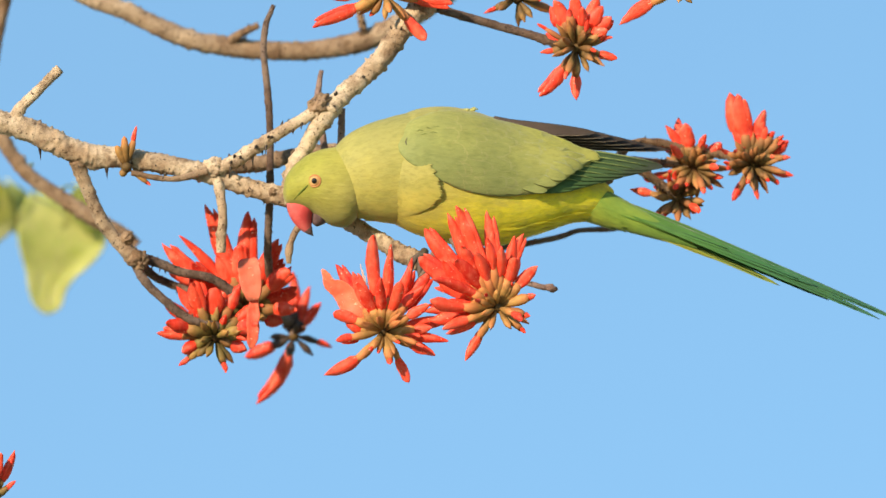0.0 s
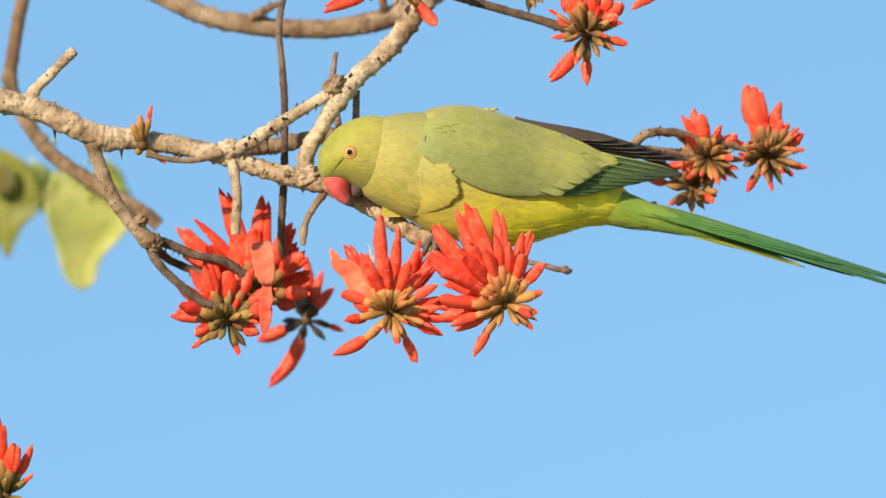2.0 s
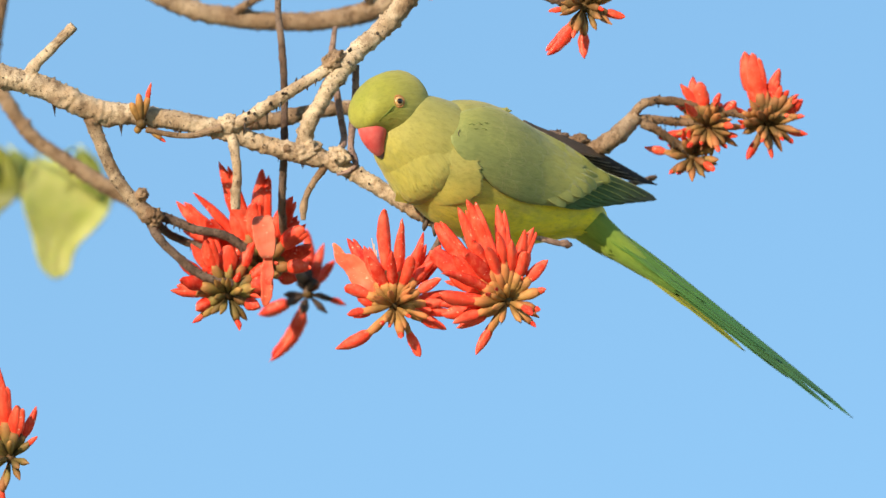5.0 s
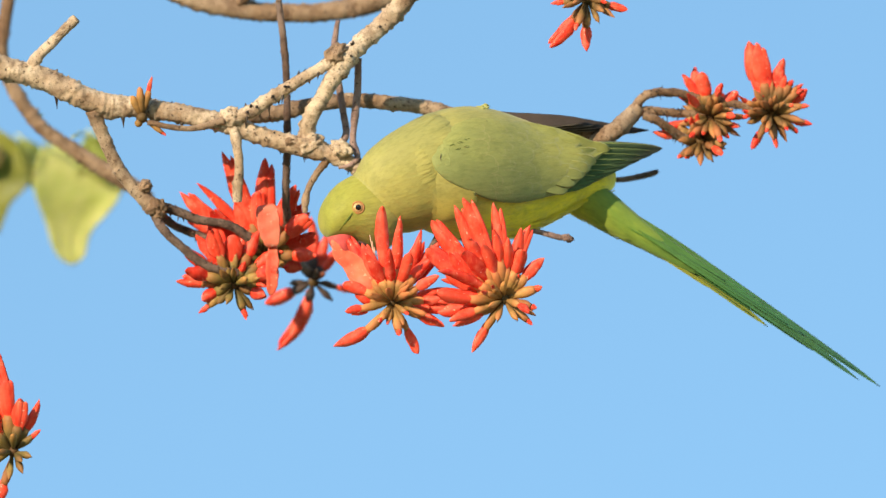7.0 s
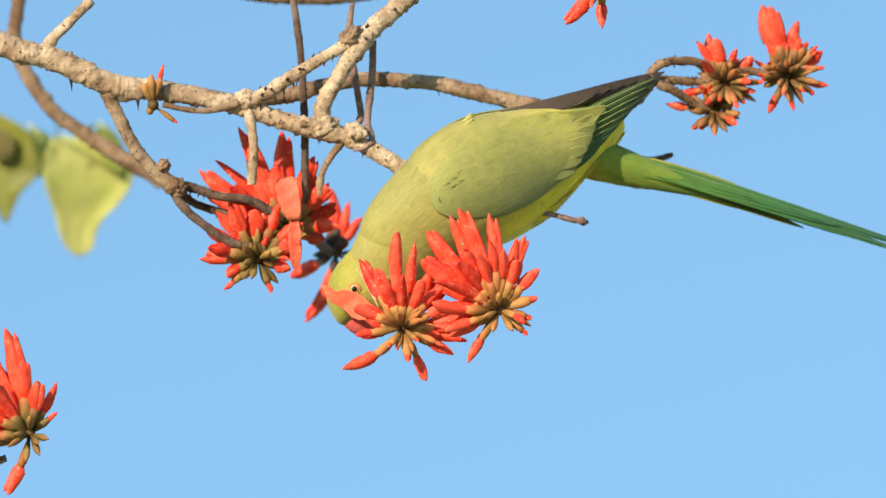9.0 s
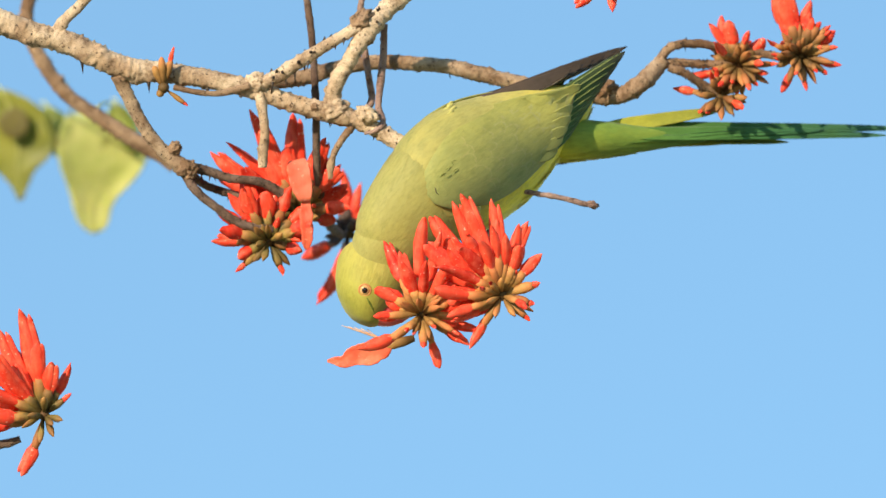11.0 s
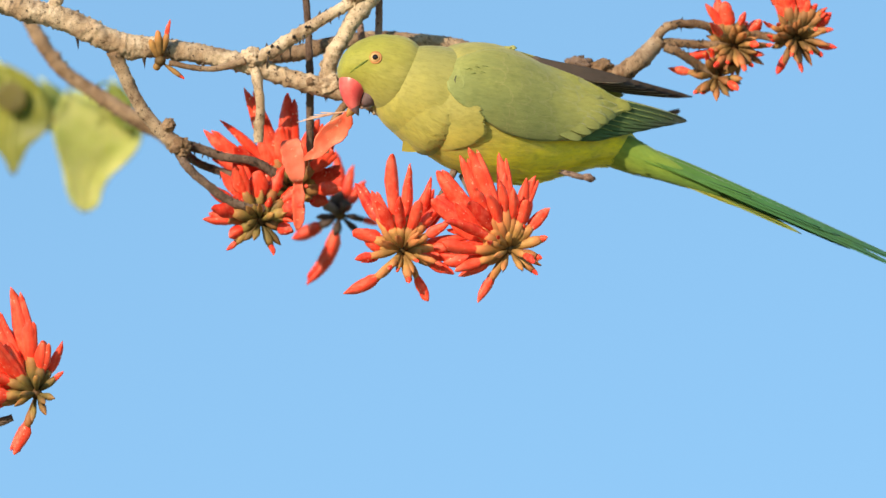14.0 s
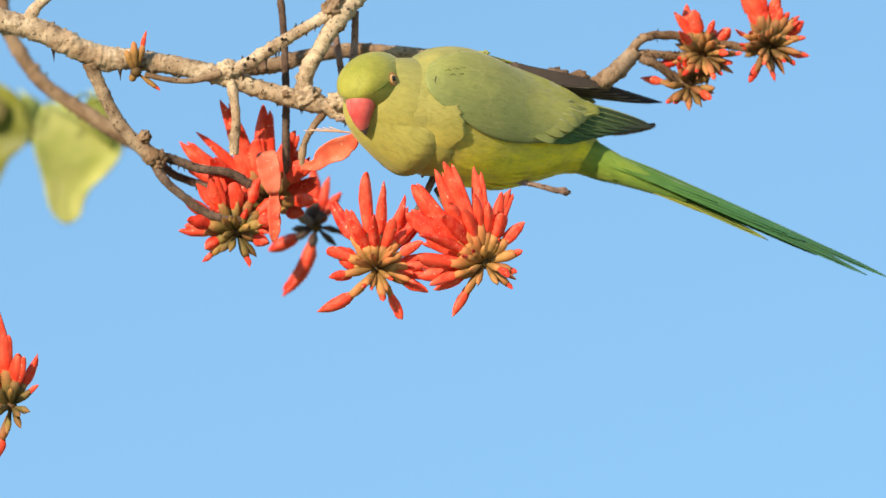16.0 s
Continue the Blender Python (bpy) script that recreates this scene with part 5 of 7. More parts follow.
def motions():
    walk(far_limb, [
        (0, at(0.0064, 0.0049, 0.00)), (0.5, at(0.0016, -0.0012, 0.00)), (1, at(-0.0020, -0.0036, 0.00)),
        (1.5, at(-0.0025, -0.0023, 0.00)), (2, at(0.0122, 0.0067, 0.00)), (2.5, at(0.0076, 0.0038, 0.00)),
        (3, at(0.0112, 0.0065, 0.00)), (3.5, at(0.0140, 0.0069, 0.00)), (4, at(0.0019, -0.0013, 0.00)),
        (4.5, at(0.0014, 0.0013, 0.00)), (5, at(0.0000, 0.0000, 0.00)), (7.5, at(0.0046, 0.0026, 0.00)),
        (8, at(0.0017, -0.0001, 0.00)), (10.5, at(0.0053, 0.0007, 0.00)), (11, at(0.0039, 0.0004, 0.00)),
        (11.5, at(0.0036, -0.0010, 0.00)), (12, at(0.0045, 0.0030, 0.00)), (12.5, at(0.0064, 0.0002, 0.00)),
        (13, at(0.0051, -0.0001, 0.00)), (13.5, at(0.0086, 0.0030, 0.00)), (14, at(0.0048, 0.0002, 0.00)),
        (14.5, at(0.0028, -0.0015, 0.00)), (15, at(0.0034, -0.0002, 0.00)), (15.5, at(0.0055, -0.0006, 0.00)),
        (16, at(0.0072, -0.0002, 0.00)),
    ])
    walk(back_limb, [
        (0, at(0.0008, 0.0013, -0.51)), (0.5, at(-0.0025, -0.0038, 1.56)), (1, at(-0.0030, -0.0046, 1.89)),
        (1.5, at(0.0029, 0.0048, -1.93)), (2, at(-0.0008, -0.0013, 0.52)), (2.5, at(0.0019, 0.0032, -1.28)),
        (3, at(0.0007, 0.0012, -0.46)), (3.5, at(0.0004, 0.0007, -0.27)), (4, at(0.0035, 0.0059, -2.36)),
        (4.5, at(0.0004, 0.0007, -0.27)), (5, at(0.0002, 0.0004, -0.14)), (7.5, at(0.0015, 0.0024, -0.96)),
        (8, at(0.0024, 0.0041, -1.63)), (10.5, at(0.0041, 0.0070, -2.77)), (11, at(0.0040, 0.0068, -2.71)),
        (11.5, at(0.0042, 0.0071, -2.83)), (12, at(0.0033, 0.0056, -2.24)), (12.5, at(0.0030, 0.0051, -2.02)),
        (13, at(0.0036, 0.0061, -2.43)), (13.5, at(0.0026, 0.0044, -1.76)), (14, at(0.0024, 0.0041, -1.62)),
        (14.5, at(0.0026, 0.0043, -1.74)), (15, at(0.0022, 0.0036, -1.45)), (15.5, at(0.0029, 0.0050, -1.97)),
        (16, at(0.0030, 0.0050, -1.98)),
    ])
    walk(droop, [
        (0, at(0.0004, 0.0012, -0.28)), (0.5, at(-0.0033, -0.0088, 2.06)), (1, at(-0.0045, -0.0117, 2.74)),
        (1.5, at(0.0051, 0.0159, -3.64)), (2, at(-0.0005, -0.0014, 0.33)), (2.5, at(0.0036, 0.0107, -2.46)),
        (3, at(0.0026, 0.0077, -1.77)), (3.5, at(0.0028, 0.0081, -1.87)), (4, at(0.0058, 0.0182, -4.17)),
        (4.5, at(-0.0002, -0.0004, 0.10)), (5, at(-0.0000, -0.0000, 0.01)), (7.5, at(0.0032, 0.0096, -2.22)),
        (8, at(0.0046, 0.0142, -3.27)), (10.5, at(0.0067, 0.0217, -4.97)), (11, at(0.0067, 0.0216, -4.94)),
        (11.5, at(0.0063, 0.0200, -4.59)), (12, at(0.0044, 0.0134, -3.09)), (12.5, at(0.0045, 0.0137, -3.15)),
        (13, at(0.0061, 0.0194, -4.46)), (13.5, at(0.0045, 0.0136, -3.14)), (14, at(0.0045, 0.0137, -3.16)),
        (14.5, at(0.0029, 0.0087, -2.01)), (15, at(0.0029, 0.0086, -1.98)), (15.5, at(0.0049, 0.0150, -3.45)),
        (16, at(0.0048, 0.0148, -3.41)),
    ])
    walk(hanging, [
        (0, at(0.0004, 0.0004, -0.22)), (0.5, at(-0.0035, -0.0032, 1.68)), (1, at(-0.0047, -0.0043, 2.25)),
        (1.5, at(0.0055, 0.0056, -2.77)), (2, at(-0.0005, -0.0005, 0.26)), (2.5, at(0.0038, 0.0038, -1.90)),
        (3, at(0.0028, 0.0027, -1.38)), (3.5, at(0.0029, 0.0029, -1.46)), (4, at(0.0063, 0.0064, -3.16)),
        (4.5, at(-0.0002, -0.0002, 0.08)), (5, at(-0.0000, -0.0000, 0.01)), (7.5, at(0.0034, 0.0034, -1.72)),
        (8, at(0.0050, 0.0050, -2.50)), (10.5, at(0.0073, 0.0076, -3.72)), (11, at(0.0073, 0.0075, -3.70)),
        (11.5, at(0.0068, 0.0070, -3.45)), (12, at(0.0047, 0.0048, -2.37)), (12.5, at(0.0048, 0.0048, -2.41)),
        (13, at(0.0066, 0.0068, -3.36)), (13.5, at(0.0048, 0.0048, -2.40)), (14, at(0.0048, 0.0049, -2.42)),
        (14.5, at(0.0031, 0.0031, -1.56)), (15, at(0.0031, 0.0031, -1.54)), (15.5, at(0.0052, 0.0053, -2.64)),
        (16, at(0.0052, 0.0052, -2.60)),
    ])
    walk(arch, [
        (0, at(0.0101, 0.0314, 0.00)), (0.5, at(0.0055, 0.0174, 0.00)), (1, at(0.0037, 0.0165, 0.00)),
        (1.5, at(0.0072, 0.0204, 0.00)), (2, at(0.0145, 0.0341, 0.00)), (2.5, at(0.0098, 0.0280, 0.00)),
        (3, at(0.0125, 0.0317, 0.00)), (3.5, at(0.0174, 0.0334, 0.00)), (4, at(0.0094, 0.0226, 0.00)),
        (4.5, at(0.0036, 0.0243, 0.00)), (5, at(0.0037, 0.0211, 0.00)), (7.5, at(0.0037, 0.0227, 0.00)),
        (8, at(0.0037, 0.0227, 0.00)), (10.5, at(0.0037, 0.0227, 0.00)), (11, at(0.0037, 0.0227, 0.00)),
        (11.5, at(0.0037, 0.0227, 0.00)), (12, at(0.0037, 0.0227, 0.00)), (12.5, at(0.0037, 0.0227, 0.00)),
        (13, at(0.0037, 0.0227, 0.00)), (13.5, at(0.0037, 0.0227, 0.00)), (14, at(0.0037, 0.0227, 0.00)),
        (14.5, at(0.0037, 0.0227, 0.00)), (15, at(0.0037, 0.0227, 0.00)), (15.5, at(0.0037, 0.0227, 0.00)),
        (16, at(0.0037, 0.0227, 0.00)),
    ])
    walk(spray, [
        (0, at(0.0099, 0.0314, 0.00)), (0.5, at(0.0096, 0.0256, 0.00)), (1, at(0.0077, 0.0215, 0.00)),
        (1.5, at(0.0102, 0.0373, 0.00)), (2, at(0.0071, 0.0288, 0.00)), (2.5, at(0.0076, 0.0311, 0.00)),
        (3, at(0.0058, 0.0295, 0.00)), (3.5, at(0.0057, 0.0300, 0.00)), (4, at(0.0087, 0.0402, 0.00)),
        (4.5, at(0.0056, 0.0305, 0.00)), (5, at(0.0055, 0.0293, 0.00)), (7.5, at(0.0055, 0.0317, 0.00)),
        (8, at(0.0067, 0.0349, 0.00)), (10.5, at(0.0047, 0.0349, 0.00)), (11, at(0.0055, 0.0349, 0.00)),
        (11.5, at(0.0055, 0.0349, 0.00)), (12, at(0.0055, 0.0349, 0.00)), (12.5, at(0.0055, 0.0349, 0.00)),
        (13, at(0.0055, 0.0349, 0.00)), (13.5, at(0.0055, 0.0349, 0.00)), (14, at(0.0055, 0.0349, 0.00)),
        (14.5, at(0.0055, 0.0349, 0.00)), (15, at(0.0055, 0.0349, 0.00)), (15.5, at(0.0055, 0.0349, 0.00)),
        (16, at(0.0055, 0.0349, 0.00)),
    ])
    walk(low_twig, [
        (0, at(-0.0284, -0.0318, 0.00)), (0.5, at(-0.0282, -0.0336, 0.00)), (1, at(-0.0263, -0.0288, 0.00)),
        (1.5, at(-0.0261, -0.0344, 0.00)), (2, at(-0.0262, -0.0401, 0.00)), (2.5, at(-0.0174, -0.0302, 0.00)),
        (3, at(-0.0205, -0.0318, 0.00)), (3.5, at(-0.0215, -0.0324, 0.00)), (4, at(-0.0224, -0.0317, 0.00)),
        (4.5, at(-0.0250, -0.0308, 0.00)), (5, at(-0.0237, -0.0306, 0.00)), (7.5, at(-0.0219, -0.0316, 0.00)),
        (8, at(-0.0213, -0.0313, 0.00)), (10.5, at(-0.0185, -0.0322, 0.00)), (11, at(-0.0177, -0.0307, 0.00)),
        (11.5, at(-0.0190, -0.0326, 0.00)), (12, at(-0.0202, -0.0335, 0.00)), (12.5, at(-0.0203, -0.0329, 0.00)),
        (13, at(-0.0199, -0.0346, 0.00)), (13.5, at(-0.0204, -0.0323, 0.00)), (14, at(-0.0214, -0.0322, 0.00)),
        (14.5, at(-0.0217, -0.0332, 0.00)), (15, at(-0.0224, -0.0340, 0.00)), (15.5, at(-0.0203, -0.0339, 0.00)),
        (16, at(-0.0211, -0.0334, 0.00)),
    ])
    for one in leaves:
        walk(one, [
            (0, at(-0.0260, -0.0493, 4.65)), (0.5, at(-0.0296, -0.0505, 3.22)), (1, at(-0.0344, -0.0535, 3.18)),
            (1.5, at(-0.0341, -0.0495, 2.73)), (2, at(-0.0093, -0.0236, 0.02)), (2.5, at(-0.0193, -0.0382, 2.13)),
            (3, at(-0.0135, -0.0319, 1.60)), (3.5, at(-0.0070, -0.0239, 0.15)), (4, at(-0.0309, -0.0548, 4.07)),
            (4.5, at(-0.0271, -0.0400, 1.79)), (5, at(-0.0291, -0.0419, 1.83)), (7.5, at(-0.0163, -0.0190, -1.95)),
            (8, at(-0.0205, -0.0234, -1.81)), (10.5, at(-0.0236, -0.0452, 2.70)), (11, at(-0.0197, -0.0296, -0.47)),
            (11.5, at(-0.0242, -0.0432, 1.81)), (12, at(-0.0220, -0.0351, 1.29)), (12.5, at(-0.0177, -0.0342, 0.37)),
            (13, at(-0.0245, -0.0481, 3.04)), (13.5, at(-0.0174, -0.0378, 1.83)), (14, at(-0.0252, -0.0484, 3.19)),
            (14.5, at(-0.0294, -0.0543, 3.91)), (15, at(-0.0269, -0.0485, 3.08)), (15.5, at(-0.0248, -0.0509, 3.46)),
            (16, at(-0.0199, -0.0437, 2.15)),
        ])
    walk(flowers["f1"], [
        (0, at(-0.0313, -0.0272, -0.16, -0.075)), (0.5, at(-0.0312, -0.0083, 0.61, -0.075)), (1, at(-0.0342, -0.0219, 1.03, -0.075)),
        (1.5, at(-0.0527, -0.0505, 0.27, -0.075)), (2, at(-0.0361, -0.0260, -0.19, -0.075)), (2.5, at(-0.0417, -0.0482, -0.86, -0.075)),
        (3, at(-0.0443, -0.0416, -0.91, -0.075)), (3.5, at(-0.0439, -0.0428, -0.79, -0.075)), (4, at(-0.0525, -0.0617, -0.37, -0.075)),
        (4.5, at(-0.0390, -0.0358, 0.17, -0.075)), (5, at(-0.0338, -0.0397, -0.00, -0.075)), (7.5, at(-0.0385, -0.0438, -0.23, -0.075)),
        (8, at(-0.0425, -0.0546, -0.09, -0.075)), (10.5, at(-0.0319, -0.0773, 7.26, -0.075)), (11, at(-0.0332, -0.0741, 7.55, -0.075)),
        (11.5, at(-0.0402, -0.0648, 1.46, -0.075)), (12, at(-0.0440, -0.0566, -0.53, -0.075)), (12.5, at(-0.0422, -0.0536, -0.52, -0.075)),
        (13, at(-0.0467, -0.0544, -0.57, -0.075)), (13.5, at(-0.0481, -0.0477, -0.36, -0.075)), (14, at(-0.0444, -0.0475, -0.11, -0.075)),
        (14.5, at(-0.0380, -0.0461, -0.09, -0.075)), (15, at(-0.0404, -0.0443, 0.01, -0.075)), (15.5, at(-0.0468, -0.0513, -0.33, -0.075)),
        (16, at(-0.0451, -0.0512, -0.34, -0.075)),
    ])
    walk(flowers["f2"], [
        (0, at(0.0483, -0.0102, -0.16, -0.08)), (0.5, at(0.0523, 0.0076, 0.61, -0.08)), (1, at(0.0464, -0.0108, 1.03, -0.08)),
        (1.5, at(0.0265, -0.0431, 0.27, -0.08)), (2, at(0.0436, -0.0205, -0.19, -0.08)), (2.5, at(0.0355, -0.0417, -0.86, -0.08)),
        (3, at(0.0342, -0.0405, -0.91, -0.08)), (3.5, at(0.0345, -0.0376, -0.79, -0.08)), (4, at(0.0255, -0.0547, -0.37, -0.08)),
        (4.5, at(0.0396, -0.0314, 0.17, -0.08)), (5, at(0.0453, -0.0368, -0.00, -0.08)), (7.5, at(0.0383, -0.0413, -0.23, -0.08)),
        (8, at(0.0337, -0.0498, -0.09, -0.08)), (10.5, at(0.0246, -0.0616, -0.74, -0.08)), (11, at(0.0228, -0.0605, -0.45, -0.08)),
        (11.5, at(0.0323, -0.0630, -0.54, -0.08)), (12, at(0.0285, -0.0531, -0.53, -0.08)), (12.5, at(0.0316, -0.0543, -0.52, -0.08)),
        (13, at(0.0276, -0.0569, -0.57, -0.08)), (13.5, at(0.0256, -0.0474, -0.36, -0.08)), (14, at(0.0305, -0.0469, -0.11, -0.08)),
        (14.5, at(0.0369, -0.0431, -0.09, -0.08)), (15, at(0.0351, -0.0415, 0.01, -0.08)), (15.5, at(0.0281, -0.0486, -0.33, -0.08)),
        (16, at(0.0304, -0.0473, -0.34, -0.08)),
    ])
    walk(flowers["ra"], [
        (0, at(0.1888, 0.0892, -0.51, 0.06)), (0.5, at(0.1888, 0.0771, 1.56, 0.06)), (1, at(0.1887, 0.0752, 1.89, 0.06)),
        (1.5, at(0.1886, 0.0974, -1.93, 0.06)), (2, at(0.1889, 0.0832, 0.52, 0.06)), (2.5, at(0.1887, 0.0936, -1.28, 0.06)),
        (3, at(0.1888, 0.0889, -0.46, 0.06)), (3.5, at(0.1909, 0.0886, -0.27, 0.06)), (4, at(0.1945, 0.1015, -2.36, 0.06)),
        (4.5, at(0.1888, 0.0878, -0.27, 0.06)), (5, at(0.1888, 0.0870, -0.14, 0.06)), (7.5, at(0.1888, 0.0934, -0.96, 0.06)),
        (8, at(0.1887, 0.0973, -1.63, 0.06)), (10.5, at(0.1904, 0.1043, -2.77, 0.06)), (11, at(0.1904, 0.1039, -2.71, 0.06)),
        (11.5, at(0.1904, 0.1046, -2.83, 0.06)), (12, at(0.1905, 0.1012, -2.24, 0.06)), (12.5, at(0.1906, 0.0999, -2.02, 0.06)),
        (13, at(0.1905, 0.1023, -2.43, 0.06)), (13.5, at(0.1906, 0.0984, -1.76, 0.06)), (14, at(0.1907, 0.0976, -1.62, 0.06)),
        (14.5, at(0.1907, 0.0983, -1.74, 0.06)), (15, at(0.1907, 0.0966, -1.45, 0.06)), (15.5, at(0.1858, 0.1017, -1.97, 0.06)),
        (16, at(0.1858, 0.1017, -1.98, 0.06)),
    ])
    walk(flowers["rb"], [
        (0, at(0.2307, 0.0920, -0.51, 0.06)), (0.5, at(0.2308, 0.0782, 1.56, 0.06)), (1, at(0.2307, 0.0760, 1.89, 0.06)),
        (1.5, at(0.2303, 0.1014, -1.93, 0.06)), (2, at(0.2308, 0.0852, 0.52, 0.06)), (2.5, at(0.2305, 0.0971, -1.28, 0.06)),
        (3, at(0.2307, 0.0917, -0.46, 0.06)), (3.5, at(0.2343, 0.0916, -0.27, 0.06)), (4, at(0.2394, 0.1067, -2.36, 0.06)),
        (4.5, at(0.2307, 0.0904, -0.27, 0.06)), (5, at(0.2307, 0.0895, -0.14, 0.06)), (7.5, at(0.2326, 0.0966, -0.96, 0.06)),
        (8, at(0.2324, 0.1010, -1.63, 0.06)), (10.5, at(0.2344, 0.1114, -2.77, 0.06)), (11, at(0.2344, 0.1110, -2.71, 0.06)),
        (11.5, at(0.2344, 0.1118, -2.83, 0.06)), (12, at(0.2346, 0.1078, -2.24, 0.06)), (12.5, at(0.2347, 0.1064, -2.02, 0.06)),
        (13, at(0.2346, 0.1091, -2.43, 0.06)), (13.5, at(0.2348, 0.1047, -1.76, 0.06)), (14, at(0.2348, 0.1038, -1.62, 0.06)),
        (14.5, at(0.2348, 0.1045, -1.74, 0.06)), (15, at(0.2349, 0.1026, -1.45, 0.06)), (15.5, at(0.2323, 0.1081, -1.97, 0.06)),
        (16, at(0.2323, 0.1081, -1.98, 0.06)),
    ])
    walk(flowers["rc"], [
        (0, at(0.1773, 0.0677, -0.51, 0.06)), (0.5, at(0.1765, 0.0561, 1.56, 0.06)), (1, at(0.1763, 0.0543, 1.89, 0.06)),
        (1.5, at(0.1777, 0.0756, -1.93, 0.06)), (2, at(0.1770, 0.0620, 0.52, 0.06)), (2.5, at(0.1824, 0.0792, -1.28, 0.06)),
        (3, at(0.1822, 0.0747, -0.46, 0.06)), (3.5, at(0.1829, 0.0728, -0.27, 0.06)), (4, at(0.1850, 0.0845, -2.36, 0.06)),
        (4.5, at(0.1773, 0.0664, -0.27, 0.06)), (5, at(0.1772, 0.0656, -0.14, 0.06)), (7.5, at(0.1823, 0.0775, -0.96, 0.06)),
        (8, at(0.1824, 0.0812, -1.63, 0.06)), (10.5, at(0.1778, 0.0823, -2.77, 0.06)), (11, at(0.1778, 0.0820, -2.71, 0.06)),
        (11.5, at(0.1778, 0.0826, -2.83, 0.06)), (12, at(0.1777, 0.0793, -2.24, 0.06)), (12.5, at(0.1777, 0.0781, -2.02, 0.06)),
        (13, at(0.1777, 0.0804, -2.43, 0.06)), (13.5, at(0.1776, 0.0767, -1.76, 0.06)), (14, at(0.1776, 0.0759, -1.62, 0.06)),
        (14.5, at(0.1776, 0.0765, -1.74, 0.06)), (15, at(0.1776, 0.0749, -1.45, 0.06)), (15.5, at(0.1753, 0.0791, -1.97, 0.06)),
        (16, at(0.1753, 0.0791, -1.98, 0.06)),
    ])
    walk(flowers["ba"], [
        (0, at(-0.1517, -0.0320, -0.28, 0.02)), (0.5, at(-0.1568, -0.0358, 2.06, 0.02)), (1, at(-0.1582, -0.0369, 2.74, 0.02)),
        (1.5, at(-0.1448, -0.0262, -3.64, 0.02)), (2, at(-0.1530, -0.0330, 0.33, 0.02)), (2.5, at(-0.1472, -0.0283, -2.46, 0.02)),
        (3, at(-0.1486, -0.0295, -1.77, 0.02)), (3.5, at(-0.1484, -0.0293, -1.87, 0.02)), (4, at(-0.1438, -0.0253, -4.17, 0.02)),
        (4.5, at(-0.1526, -0.0326, 0.10, 0.02)), (5, at(-0.1524, -0.0325, 0.01, 0.02)), (7.5, at(-0.1477, -0.0287, -2.22, 0.02)),
        (8, at(-0.1456, -0.0269, -3.27, 0.02)), (10.5, at(-0.1422, -0.0238, -4.97, 0.02)), (11, at(-0.1423, -0.0239, -4.94, 0.02)),
        (11.5, at(-0.1429, -0.0245, -4.59, 0.02)), (12, at(-0.1459, -0.0272, -3.09, 0.02)), (12.5, at(-0.1458, -0.0271, -3.15, 0.02)),
        (13, at(-0.1432, -0.0248, -4.46, 0.02)), (13.5, at(-0.1459, -0.0271, -3.14, 0.02)), (14, at(-0.1458, -0.0271, -3.16, 0.02)),
        (14.5, at(-0.1482, -0.0291, -2.01, 0.02)), (15, at(-0.1482, -0.0291, -1.98, 0.02)), (15.5, at(-0.1452, -0.0266, -3.45, 0.02)),
        (16, at(-0.1453, -0.0266, -3.41, 0.02)),
    ])
    walk(flowers["bb"], [
        (0, at(-0.1290, -0.0135, -0.28, 0.05)), (0.5, at(-0.1333, -0.0183, 2.06, 0.05)), (1, at(-0.1346, -0.0196, 2.74, 0.05)),
        (1.5, at(-0.1232, -0.0064, -3.64, 0.05)), (2, at(-0.1301, -0.0148, 0.33, 0.05)), (2.5, at(-0.1252, -0.0089, -2.46, 0.05)),
        (3, at(-0.1264, -0.0104, -1.77, 0.05)), (3.5, at(-0.1262, -0.0102, -1.87, 0.05)), (4, at(-0.1223, -0.0052, -4.17, 0.05)),
        (4.5, at(-0.1297, -0.0143, 0.10, 0.05)), (5, at(-0.1295, -0.0141, 0.01, 0.05)), (7.5, at(-0.1256, -0.0094, -2.22, 0.05)),
        (8, at(-0.1238, -0.0072, -3.27, 0.05)), (10.5, at(-0.1210, -0.0035, -4.97, 0.05)), (11, at(-0.1211, -0.0035, -4.94, 0.05)),
        (11.5, at(-0.1217, -0.0043, -4.59, 0.05)), (12, at(-0.1241, -0.0075, -3.09, 0.05)), (12.5, at(-0.1240, -0.0074, -3.15, 0.05)),
        (13, at(-0.1219, -0.0046, -4.46, 0.05)), (13.5, at(-0.1241, -0.0074, -3.14, 0.05)), (14, at(-0.1240, -0.0074, -3.16, 0.05)),
        (14.5, at(-0.1260, -0.0099, -2.01, 0.05)), (15, at(-0.1260, -0.0099, -1.98, 0.05)), (15.5, at(-0.1235, -0.0068, -3.45, 0.05)),
        (16, at(-0.1236, -0.0069, -3.41, 0.05)),
    ])
